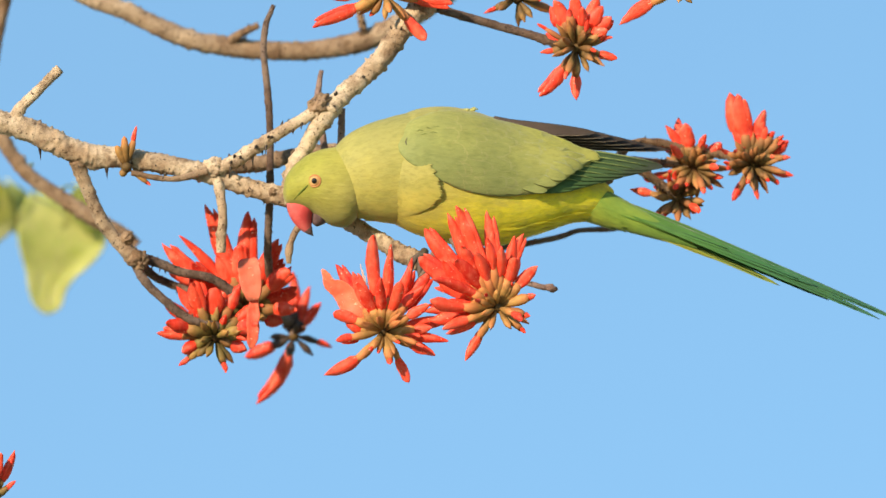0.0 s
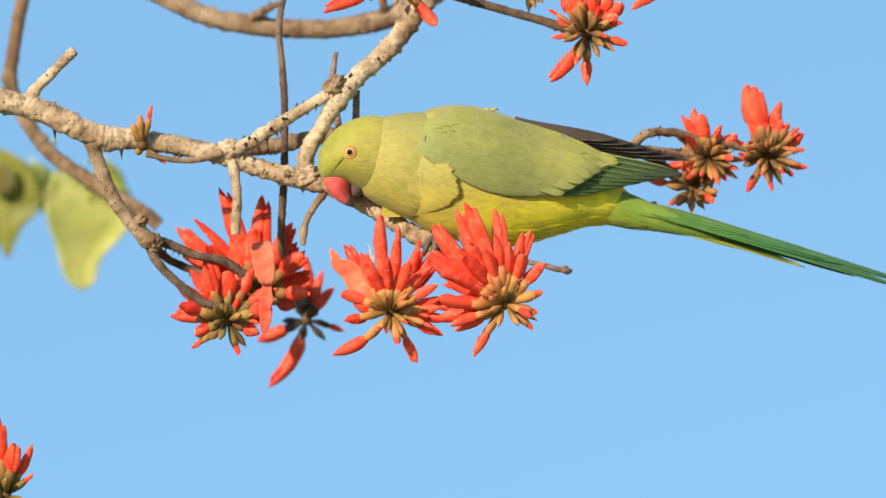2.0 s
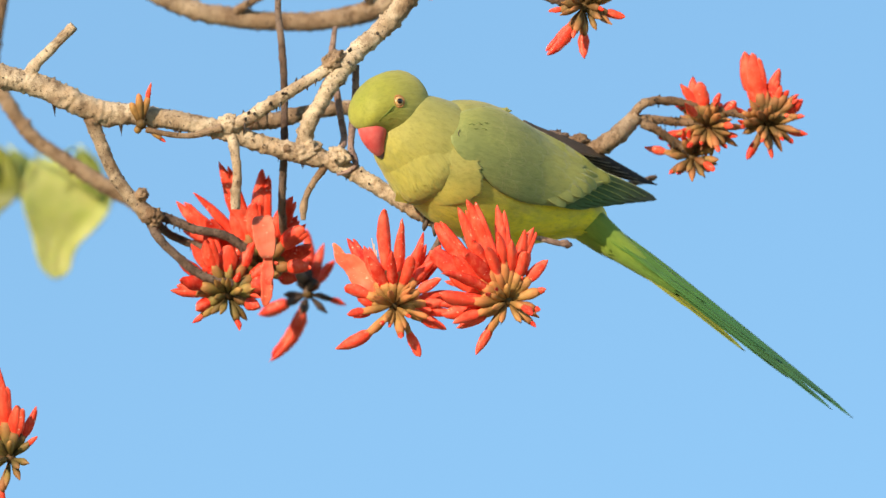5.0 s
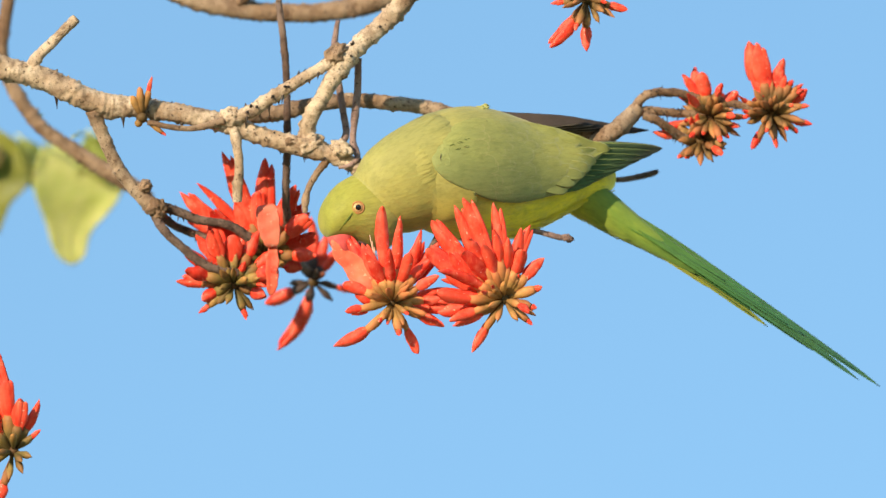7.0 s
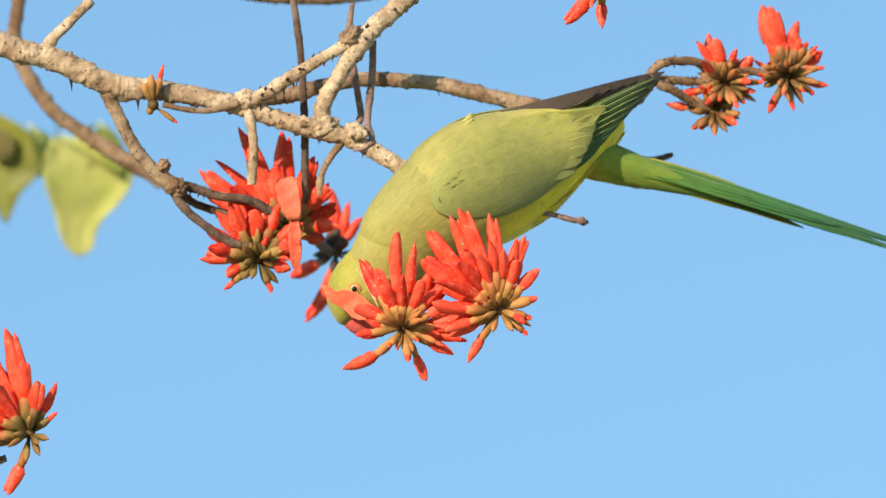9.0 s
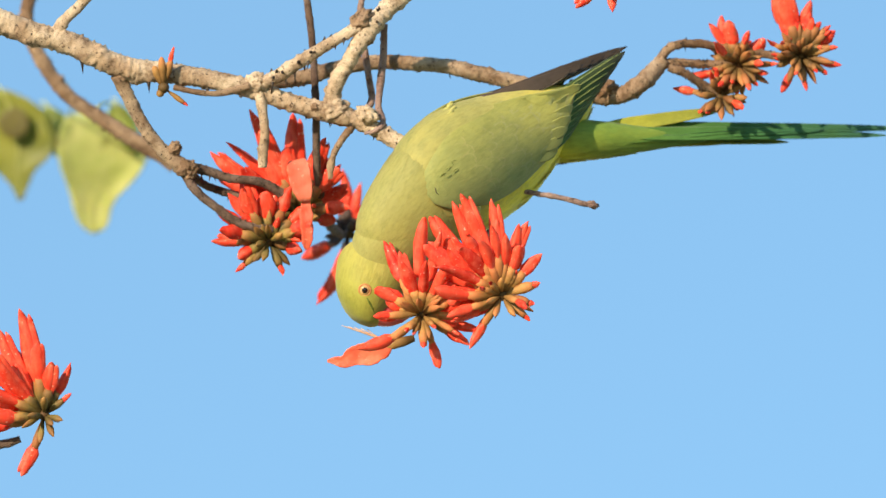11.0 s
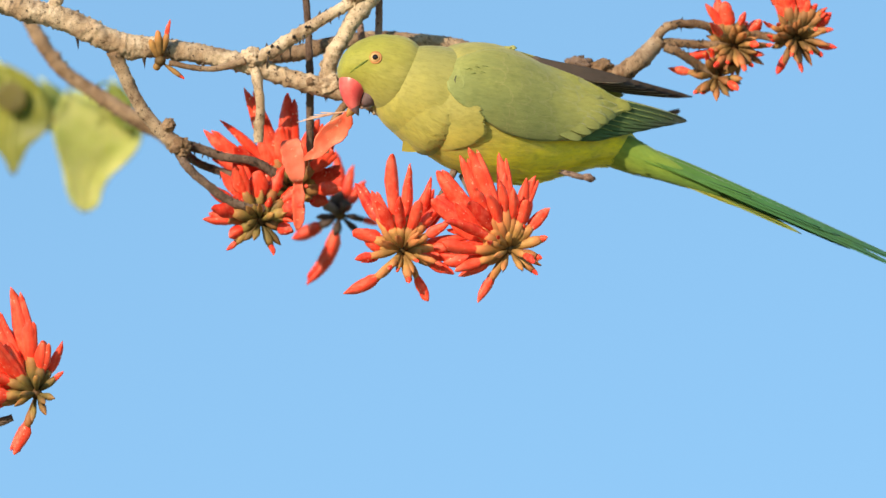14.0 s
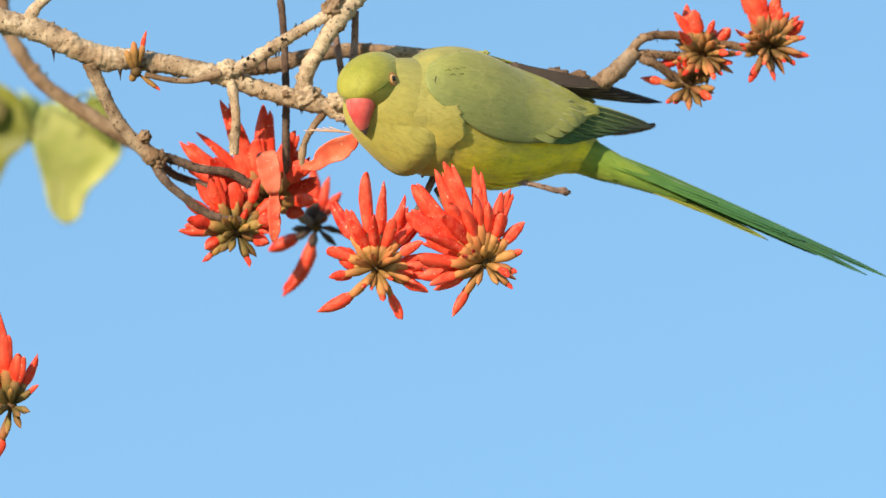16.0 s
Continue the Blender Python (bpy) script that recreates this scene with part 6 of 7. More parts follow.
    walk(flowers["bc"], [
        (0, at(-0.0968, -0.0315, -0.28, 0.17)), (0.5, at(-0.1020, -0.0377, 2.06, 0.17)), (1, at(-0.1037, -0.0393, 2.74, 0.17)),
        (1.5, at(-0.0897, -0.0223, -3.64, 0.17)), (2, at(-0.0982, -0.0331, 0.33, 0.17)), (2.5, at(-0.0922, -0.0257, -2.46, 0.17)),
        (3, at(-0.0937, -0.0275, -1.77, 0.17)), (3.5, at(-0.0935, -0.0272, -1.87, 0.17)), (4, at(-0.0887, -0.0210, -4.17, 0.17)),
        (4.5, at(-0.0976, -0.0325, 0.10, 0.17)), (5, at(-0.0974, -0.0323, 0.01, 0.17)), (7.5, at(-0.0927, -0.0263, -2.22, 0.17)),
        (8, at(-0.0905, -0.0235, -3.27, 0.17)), (10.5, at(-0.0871, -0.0187, -4.97, 0.17)), (11, at(-0.0871, -0.0188, -4.94, 0.17)),
        (11.5, at(-0.0878, -0.0197, -4.59, 0.17)), (12, at(-0.0908, -0.0240, -3.09, 0.17)), (12.5, at(-0.0907, -0.0238, -3.15, 0.17)),
        (13, at(-0.0881, -0.0201, -4.46, 0.17)), (13.5, at(-0.0907, -0.0238, -3.14, 0.17)), (14, at(-0.0907, -0.0238, -3.16, 0.17)),
        (14.5, at(-0.0931, -0.0269, -2.01, 0.17)), (15, at(-0.0931, -0.0270, -1.98, 0.17)), (15.5, at(-0.0901, -0.0229, -3.45, 0.17)),
        (16, at(-0.0902, -0.0231, -3.41, 0.17)),
    ])
    walk(flowers["ll"], [
        (0, at(-0.3106, -0.1493, 0.00, -0.005)), (0.5, at(-0.3104, -0.1511, 0.00, -0.005)), (1, at(-0.3085, -0.1462, 0.00, -0.005)),
        (1.5, at(-0.3083, -0.1519, 0.00, -0.005)), (2, at(-0.3084, -0.1575, 0.00, -0.005)), (2.5, at(-0.2996, -0.1477, 0.00, -0.005)),
        (3, at(-0.3027, -0.1492, 0.00, -0.005)), (3.5, at(-0.3037, -0.1499, 0.00, -0.005)), (4, at(-0.3046, -0.1492, 0.00, -0.005)),
        (4.5, at(-0.3072, -0.1483, 0.00, -0.005)), (5, at(-0.3059, -0.1481, 0.00, -0.005)), (7.5, at(-0.3041, -0.1490, 0.00, -0.005)),
        (8, at(-0.3035, -0.1488, 0.00, -0.005)), (10.5, at(-0.3007, -0.1497, 0.00, -0.005)), (11, at(-0.2999, -0.1482, 0.00, -0.005)),
        (11.5, at(-0.3012, -0.1501, 0.00, -0.005)), (12, at(-0.3024, -0.1510, 0.00, -0.005)), (12.5, at(-0.3025, -0.1504, 0.00, -0.005)),
        (13, at(-0.3021, -0.1521, 0.00, -0.005)), (13.5, at(-0.3026, -0.1498, 0.00, -0.005)), (14, at(-0.3036, -0.1497, 0.00, -0.005)),
        (14.5, at(-0.3039, -0.1507, 0.00, -0.005)), (15, at(-0.3046, -0.1515, 0.00, -0.005)), (15.5, at(-0.3025, -0.1514, 0.00, -0.005)),
        (16, at(-0.3033, -0.1508, 0.00, -0.005)),
    ])
    walk(flowers["ta"], [
        (0, at(0.1044, 0.1739, 0.00, 0.01)), (0.5, at(0.1041, 0.1682, 0.00, 0.01)), (1, at(0.1022, 0.1641, 0.00, 0.01)),
        (1.5, at(0.1047, 0.1798, 0.00, 0.01)), (2, at(0.1016, 0.1714, 0.00, 0.01)), (2.5, at(0.1021, 0.1736, 0.00, 0.01)),
        (3, at(0.1003, 0.1720, 0.00, 0.01)), (3.5, at(0.1002, 0.1725, 0.00, 0.01)), (4, at(0.1032, 0.1827, 0.00, 0.01)),
        (4.5, at(0.1001, 0.1730, 0.00, 0.01)), (5, at(0.1000, 0.1718, 0.00, 0.01)), (7.5, at(0.1000, 0.1742, 0.00, 0.01)),
        (8, at(0.1012, 0.1774, 0.00, 0.01)), (10.5, at(0.0992, 0.1774, 0.00, 0.01)), (11, at(0.1000, 0.1774, 0.00, 0.01)),
        (11.5, at(0.1000, 0.1774, 0.00, 0.01)), (12, at(0.1000, 0.1774, 0.00, 0.01)), (12.5, at(0.1000, 0.1774, 0.00, 0.01)),
        (13, at(0.1000, 0.1774, 0.00, 0.01)), (13.5, at(0.1000, 0.1774, 0.00, 0.01)), (14, at(0.1000, 0.1774, 0.00, 0.01)),
        (14.5, at(0.1000, 0.1774, 0.00, 0.01)), (15, at(0.1000, 0.1774, 0.00, 0.01)), (15.5, at(0.1000, 0.1774, 0.00, 0.01)),
        (16, at(0.1000, 0.1774, 0.00, 0.01)),
    ])
    walk(flowers["tb"], [
        (0, at(-0.0317, 0.2110, 0.00, 0.0)), (0.5, at(-0.0321, 0.2052, 0.00, 0.0)), (1, at(-0.0339, 0.2011, 0.00, 0.0)),
        (1.5, at(-0.0314, 0.2168, 0.00, 0.0)), (2, at(-0.0345, 0.2084, 0.00, 0.0)), (2.5, at(-0.0340, 0.2106, 0.00, 0.0)),
        (3, at(-0.0358, 0.2090, 0.00, 0.0)), (3.5, at(-0.0359, 0.2095, 0.00, 0.0)), (4, at(-0.0329, 0.2197, 0.00, 0.0)),
        (4.5, at(-0.0360, 0.2100, 0.00, 0.0)), (5, at(-0.0361, 0.2088, 0.00, 0.0)), (7.5, at(-0.0361, 0.2112, 0.00, 0.0)),
        (8, at(-0.0349, 0.2144, 0.00, 0.0)), (10.5, at(-0.0369, 0.2144, 0.00, 0.0)), (11, at(-0.0361, 0.2144, 0.00, 0.0)),
        (11.5, at(-0.0361, 0.2144, 0.00, 0.0)), (12, at(-0.0361, 0.2144, 0.00, 0.0)), (12.5, at(-0.0361, 0.2144, 0.00, 0.0)),
        (13, at(-0.0361, 0.2144, 0.00, 0.0)), (13.5, at(-0.0361, 0.2144, 0.00, 0.0)), (14, at(-0.0361, 0.2144, 0.00, 0.0)),
        (14.5, at(-0.0361, 0.2144, 0.00, 0.0)), (15, at(-0.0361, 0.2144, 0.00, 0.0)), (15.5, at(-0.0361, 0.2144, 0.00, 0.0)),
        (16, at(-0.0361, 0.2144, 0.00, 0.0)),
    ])
    walk(flowers["tc"], [
        (0, at(0.0626, 0.2095, 0.00, 0.04)), (0.5, at(0.0622, 0.2037, 0.00, 0.04)), (1, at(0.0604, 0.1996, 0.00, 0.04)),
        (1.5, at(0.0629, 0.2153, 0.00, 0.04)), (2, at(0.0597, 0.2069, 0.00, 0.04)), (2.5, at(0.0602, 0.2091, 0.00, 0.04)),
        (3, at(0.0585, 0.2076, 0.00, 0.04)), (3.5, at(0.0583, 0.2081, 0.00, 0.04)), (4, at(0.0613, 0.2182, 0.00, 0.04)),
        (4.5, at(0.0583, 0.2086, 0.00, 0.04)), (5, at(0.0582, 0.2073, 0.00, 0.04)), (7.5, at(0.0582, 0.2098, 0.00, 0.04)),
        (8, at(0.0594, 0.2130, 0.00, 0.04)), (10.5, at(0.0574, 0.2130, 0.00, 0.04)), (11, at(0.0582, 0.2130, 0.00, 0.04)),
        (11.5, at(0.0582, 0.2130, 0.00, 0.04)), (12, at(0.0582, 0.2130, 0.00, 0.04)), (12.5, at(0.0582, 0.2130, 0.00, 0.04)),
        (13, at(0.0582, 0.2130, 0.00, 0.04)), (13.5, at(0.0582, 0.2130, 0.00, 0.04)), (14, at(0.0582, 0.2130, 0.00, 0.04)),
        (14.5, at(0.0582, 0.2130, 0.00, 0.04)), (15, at(0.0582, 0.2130, 0.00, 0.04)), (15.5, at(0.0582, 0.2130, 0.00, 0.04)),
        (16, at(0.0582, 0.2130, 0.00, 0.04)),
    ])
    walk(flowers["td"], [
        (0, at(0.1787, 0.2170, 0.00, 0.02)), (0.5, at(0.1783, 0.2112, 0.00, 0.02)), (1, at(0.1765, 0.2071, 0.00, 0.02)),
        (1.5, at(0.1790, 0.2229, 0.00, 0.02)), (2, at(0.1759, 0.2144, 0.00, 0.02)), (2.5, at(0.1764, 0.2167, 0.00, 0.02)),
        (3, at(0.1746, 0.2151, 0.00, 0.02)), (3.5, at(0.1745, 0.2156, 0.00, 0.02)), (4, at(0.1775, 0.2258, 0.00, 0.02)),
        (4.5, at(0.1744, 0.2161, 0.00, 0.02)), (5, at(0.1743, 0.2149, 0.00, 0.02)), (7.5, at(0.1743, 0.2173, 0.00, 0.02)),
        (8, at(0.1755, 0.2205, 0.00, 0.02)), (10.5, at(0.1735, 0.2205, 0.00, 0.02)), (11, at(0.1743, 0.2205, 0.00, 0.02)),
        (11.5, at(0.1743, 0.2205, 0.00, 0.02)), (12, at(0.1743, 0.2205, 0.00, 0.02)), (12.5, at(0.1743, 0.2205, 0.00, 0.02)),
        (13, at(0.1743, 0.2205, 0.00, 0.02)), (13.5, at(0.1743, 0.2205, 0.00, 0.02)), (14, at(0.1743, 0.2205, 0.00, 0.02)),
        (14.5, at(0.1743, 0.2205, 0.00, 0.02)), (15, at(0.1743, 0.2205, 0.00, 0.02)), (15.5, at(0.1743, 0.2205, 0.00, 0.02)),
        (16, at(0.1743, 0.2205, 0.00, 0.02)),
    ])
    walk(flowers["bud"], [
        (0, at(-0.2136, 0.0882, 0.00, -0.012)), (0.5, at(-0.2134, 0.0919, 0.00, -0.012)), (1, at(-0.2135, 0.0930, 0.00, -0.012)),
        (1.5, at(-0.2177, 0.0837, 0.00, -0.012)), (2, at(-0.2130, 0.0905, 0.00, -0.012)), (2.5, at(-0.2142, 0.0858, 0.00, -0.012)),
        (3, at(-0.2150, 0.0868, 0.00, -0.012)), (3.5, at(-0.2156, 0.0872, 0.00, -0.012)), (4, at(-0.2171, 0.0829, 0.00, -0.012)),
        (4.5, at(-0.2139, 0.0878, 0.00, -0.012)), (5, at(-0.2134, 0.0883, 0.00, -0.012)), (7.5, at(-0.2149, 0.0871, 0.00, -0.012)),
        (8, at(-0.2156, 0.0853, 0.00, -0.012)), (10.5, at(-0.2172, 0.0835, 0.00, -0.012)), (11, at(-0.2171, 0.0840, 0.00, -0.012)),
        (11.5, at(-0.2169, 0.0841, 0.00, -0.012)), (12, at(-0.2163, 0.0850, 0.00, -0.012)), (12.5, at(-0.2163, 0.0856, 0.00, -0.012)),
        (13, at(-0.2174, 0.0846, 0.00, -0.012)), (13.5, at(-0.2170, 0.0859, 0.00, -0.012)), (14, at(-0.2164, 0.0856, 0.00, -0.012)),
        (14.5, at(-0.2153, 0.0865, 0.00, -0.012)), (15, at(-0.2157, 0.0867, 0.00, -0.012)), (15.5, at(-0.2168, 0.0855, 0.00, -0.012)),
        (16, at(-0.2164, 0.0861, 0.00, -0.012)),
    ])
    walk(bird, [
        (0, BASE @ pose(0.0428, 0.0000, 0.0852, 0.0, 0.2, 15.0)), (0.5, BASE @ pose(0.0473, 0.0000, 0.0864, 1.0, 3.6, 15.0)), (1, BASE @ pose(0.0500, 0.0000, 0.0741, 0.0, 1.0, 0.0)),
        (1.5, BASE @ pose(0.0424, 0.0000, 0.0565, 0.2, 1.9, 7.0)), (2, BASE @ pose(0.0452, 0.0000, 0.0721, 0.6, 2.3, 15.0)), (2.5, BASE @ pose(0.0460, 0.0000, 0.0480, 2.4, 6.7, 19.6)),
        (3, BASE @ pose(0.0427, 0.0000, 0.0452, 4.2, 7.1, 30.8)), (3.5, BASE @ pose(0.0362, 0.0000, 0.0519, 0.7, 1.1, 33.0)), (4, BASE @ pose(0.0327, 0.0000, 0.0474, 0.6, -7.5, 24.7)),
        (4.5, BASE @ pose(0.0392, 0.0000, 0.0581, 1.8, 2.7, 33.5)), (5, BASE @ pose(0.0454, 0.0000, 0.0527, 7.1, 9.7, 36.6)), (7.5, BASE @ pose(0.0388, 0.0000, 0.0539, 5.9, -13.6, 24.2)),
        (8, BASE @ pose(0.0366, 0.0000, 0.0521, 9.8, -20.8, 17.1)), (10.5, BASE @ pose(0.0215, 0.0000, 0.0384, 12.1, -35.9, 28.8)), (11, BASE @ pose(0.0122, 0.0000, 0.0442, 11.6, -34.6, 30.3)),
        (11.5, BASE @ pose(0.0271, 0.0000, 0.0469, 13.6, -33.7, 24.9)), (12, BASE @ pose(0.0323, 0.0000, 0.0529, 9.8, -17.8, 25.3)), (12.5, BASE @ pose(0.0422, 0.0000, 0.0558, 7.5, -13.9, 25.3)),
        (13, BASE @ pose(0.0406, 0.0000, 0.0536, 5.3, -6.7, 22.2)), (13.5, BASE @ pose(0.0414, 0.0000, 0.0549, 2.3, -4.9, 19.1)), (14, BASE @ pose(0.0394, 0.0000, 0.0502, 4.0, 4.2, 26.1)),
        (14.5, BASE @ pose(0.0419, 0.0000, 0.0493, 2.3, 4.5, 27.1)), (15, BASE @ pose(0.0417, 0.0000, 0.0489, 2.2, 4.4, 26.1)), (15.5, BASE @ pose(0.0363, 0.0000, 0.0464, 2.0, 3.9, 26.6)),
        (16, BASE @ pose(0.0367, 0.0000, 0.0561, 3.0, 4.7, 32.1)),
    ])
    neck_rows = [
        (0, pose(-0.0864, 0.0027, -0.0041, -0.0, -9.4, -10.0)), (0.5, pose(-0.0877, 0.0029, -0.0085, -0.0, -22.6, -10.0)), (1, pose(-0.0879, 0.0000, -0.0027, 0.0, -3.8, 0.0)),
        (1.5, pose(-0.0854, 0.0011, 0.0028, 0.0, 17.2, -4.5)), (2, pose(-0.0815, 0.0015, 0.0015, 0.0, 16.8, -8.5)), (2.5, pose(-0.0795, 0.0014, -0.0054, 0.0, -24.6, -9.7)),
        (3, pose(-0.0805, -0.0020, -0.0059, 0.0, -24.5, 11.9)), (3.5, pose(-0.0817, -0.0018, -0.0101, 0.0, -38.3, 10.0)), (4, pose(-0.0834, -0.0029, -0.0124, -0.0, -40.7, 13.5)),
        (4.5, pose(-0.0820, 0.0040, 0.0026, 0.0, 43.9, -15.9)), (5, pose(-0.0821, 0.0042, 0.0079, 0.0, 39.2, -21.0)), (7.5, pose(-0.0908, 0.0035, -0.0134, -0.0, -30.8, -10.1)),
        (8, pose(-0.1049, 0.0032, -0.0179, -0.0, -25.7, -5.4)), (10.5, pose(-0.0981, 0.0055, -0.0097, 0.0, -16.4, -11.6)), (11, pose(-0.0989, 0.0028, -0.0160, 0.0, -27.3, -5.9)),
        (11.5, pose(-0.1011, 0.0079, -0.0055, -0.0, -7.2, -14.8)), (12, pose(-0.0911, 0.0075, 0.0009, -0.0, 6.8, -20.7)), (12.5, pose(-0.0882, 0.0056, -0.0014, 0.0, 0.6, -18.3)),
        (13, pose(-0.0864, 0.0040, -0.0029, 0.0, -4.6, -14.7)), (13.5, pose(-0.0815, 0.0025, 0.0070, 0.0, 39.2, -13.6)), (14, pose(-0.0827, 0.0034, 0.0048, 0.0, 28.2, -16.6)),
        (14.5, pose(-0.0839, 0.0039, 0.0048, 0.0, 25.7, -16.9)), (15, pose(-0.0832, 0.0034, 0.0061, -0.0, 31.8, -15.7)), (15.5, pose(-0.0839, 0.0039, 0.0024, 0.0, 33.3, -15.1)),
        (16, pose(-0.0819, 0.0042, -0.0074, 0.0, 27.0, -14.4)),
    ]
    head_rows = [
        (0, pose(-0.1156, 0.0078, -0.0090, 0.1, 1.7, -10.0)), (0.5, pose(-0.1160, 0.0079, -0.0205, -0.3, -3.1, -10.0)), (1, pose(-0.1191, 0.0000, -0.0048, -0.0, -0.0, 5.0)),
        (1.5, pose(-0.1133, 0.0033, 0.0115, -0.2, -1.6, 1.0)), (2, pose(-0.1054, 0.0051, 0.0088, -1.1, -7.5, -6.9)), (2.5, pose(-0.1006, 0.0050, -0.0153, -11.2, -28.0, 3.3)),
        (3, pose(-0.1027, -0.0066, -0.0162, -32.6, -19.0, 21.3)), (3.5, pose(-0.1034, -0.0057, -0.0275, -29.6, -14.2, 22.5)), (4, pose(-0.1062, -0.0084, -0.0326, -26.4, -7.9, 29.2)),
        (4.5, pose(-0.0979, 0.0076, 0.0271, -9.2, -2.2, 11.5)), (5, pose(-0.1034, 0.0123, 0.0285, -15.5, -8.4, 9.6)), (7.5, pose(-0.1172, 0.0082, -0.0294, -11.2, 0.8, -8.8)),
        (8, pose(-0.1329, 0.0059, -0.0315, -15.0, 4.0, -9.4)), (10.5, pose(-0.1274, 0.0115, -0.0185, -40.1, -30.3, 5.8)), (11, pose(-0.1264, 0.0057, -0.0303, -42.9, -34.4, 8.1)),
        (11.5, pose(-0.1310, 0.0158, -0.0094, -25.7, 14.1, -24.2)), (12, pose(-0.1200, 0.0184, 0.0046, -16.3, 11.6, -26.4)), (12.5, pose(-0.1178, 0.0154, -0.0010, -18.5, 4.7, -22.1)),
        (13, pose(-0.1154, 0.0116, -0.0053, -15.0, 4.4, -16.7)), (13.5, pose(-0.1026, 0.0076, 0.0277, -11.8, 17.9, -9.7)), (14, pose(-0.1063, 0.0105, 0.0210, -13.0, 10.5, -16.2)),
        (14.5, pose(-0.1090, 0.0115, 0.0205, -10.3, 12.6, -14.7)), (15, pose(-0.1070, 0.0101, 0.0245, -10.2, 12.8, -13.7)), (15.5, pose(-0.1044, 0.0090, 0.0240, -10.2, 10.9, -12.2)),
        (16, pose(-0.0970, 0.0066, 0.0119, -9.9, 9.0, 27.0)),
    ]
    chest = pose(-0.0600, 0.0, 0.0020)
    walk(bird_neck, neck_rows)
    walk(bird_head, head_rows)
    walk(bird_shoulder, [(t, between(chest, m, 0.5)) for t, m in neck_rows])
    walk(bird_nape, [(t, between(m, q, 0.5)) for (t, m), (_, q) in zip(neck_rows, head_rows)])
    walk(bird_tail, [
        (0, pose(0.0660, 0.0000, -0.0152, 0.6, 20.7, -13.4)), (0.5, pose(0.0746, -0.0023, -0.0249, 0.6, 20.4, -13.4)), (1, pose(0.0660, 0.0000, -0.0152, 0.0, 13.7, 0.0)),
        (1.5, pose(0.0660, 0.0000, -0.0152, 0.2, 15.9, -6.3)), (2, pose(0.0660, 0.0000, -0.0152, 0.3, 12.4, -13.5)), (2.5, pose(0.0660, 0.0000, -0.0152, 0.6, 18.3, -17.4)),
        (3, pose(0.0660, 0.0000, -0.0152, 1.1, 20.0, -27.3)), (3.5, pose(0.0660, 0.0000, -0.0152, 1.8, 28.9, -29.2)), (4, pose(0.0757, -0.0055, -0.0304, -0.3, 36.4, -12.0)),
        (4.5, pose(0.0660, 0.0000, -0.0152, 1.8, 28.5, -29.7)), (5, pose(0.0660, 0.0000, -0.0152, 1.6, 24.3, -32.1)), (7.5, pose(0.0692, -0.0051, -0.0326, -5.5, 41.9, -30.8)),
        (8, pose(0.0628, -0.0045, -0.0341, -11.1, 46.2, -30.8)), (10.5, pose(0.0671, -0.0099, -0.0315, -3.0, 29.0, -17.3)), (11, pose(0.0673, -0.0126, -0.0358, -3.2, 28.3, -19.7)),
        (11.5, pose(0.0644, -0.0082, -0.0318, -8.6, 28.8, -28.3)), (12, pose(0.0737, -0.0083, -0.0296, -5.7, 19.4, -28.4)), (12.5, pose(0.0721, -0.0072, -0.0324, -4.3, 20.9, -27.4)),
        (13, pose(0.0776, -0.0070, -0.0314, -2.3, 19.8, -22.5)), (13.5, pose(0.0759, -0.0040, -0.0237, -0.9, 20.4, -18.4)), (14, pose(0.0660, 0.0000, -0.0152, 0.1, 16.4, -23.8)),
        (14.5, pose(0.0660, 0.0000, -0.0152, 0.8, 17.4, -24.2)), (15, pose(0.0660, 0.0000, -0.0152, 0.8, 18.1, -23.3)), (15.5, pose(0.0660, 0.0000, -0.0152, 1.0, 19.8, -23.7)),
        (16, pose(0.0660, -0.0000, -0.0152, 0.9, 16.1, -28.7)),
    ])
    walk(bird_outer_feather, [
        (0, pose(0, 0, 0, 0, 1.0, 0)), (8, pose(0, 0, 0, 0, 1.0, 0)), (10, pose(0, 0, 0, 0, -8.5, 0)), (10.5, pose(0, 0, 0, 0, -9.0, 0)), (11, pose(0, 0, 0, 0, -8.5, 0)),
        (11.5, pose(0, 0, 0, 0, -7.5, 0)), (12, pose(0, 0, 0, 0, 1.0, 0)), (16, pose(0, 0, 0, 0, 1.0, 0)),
    ])
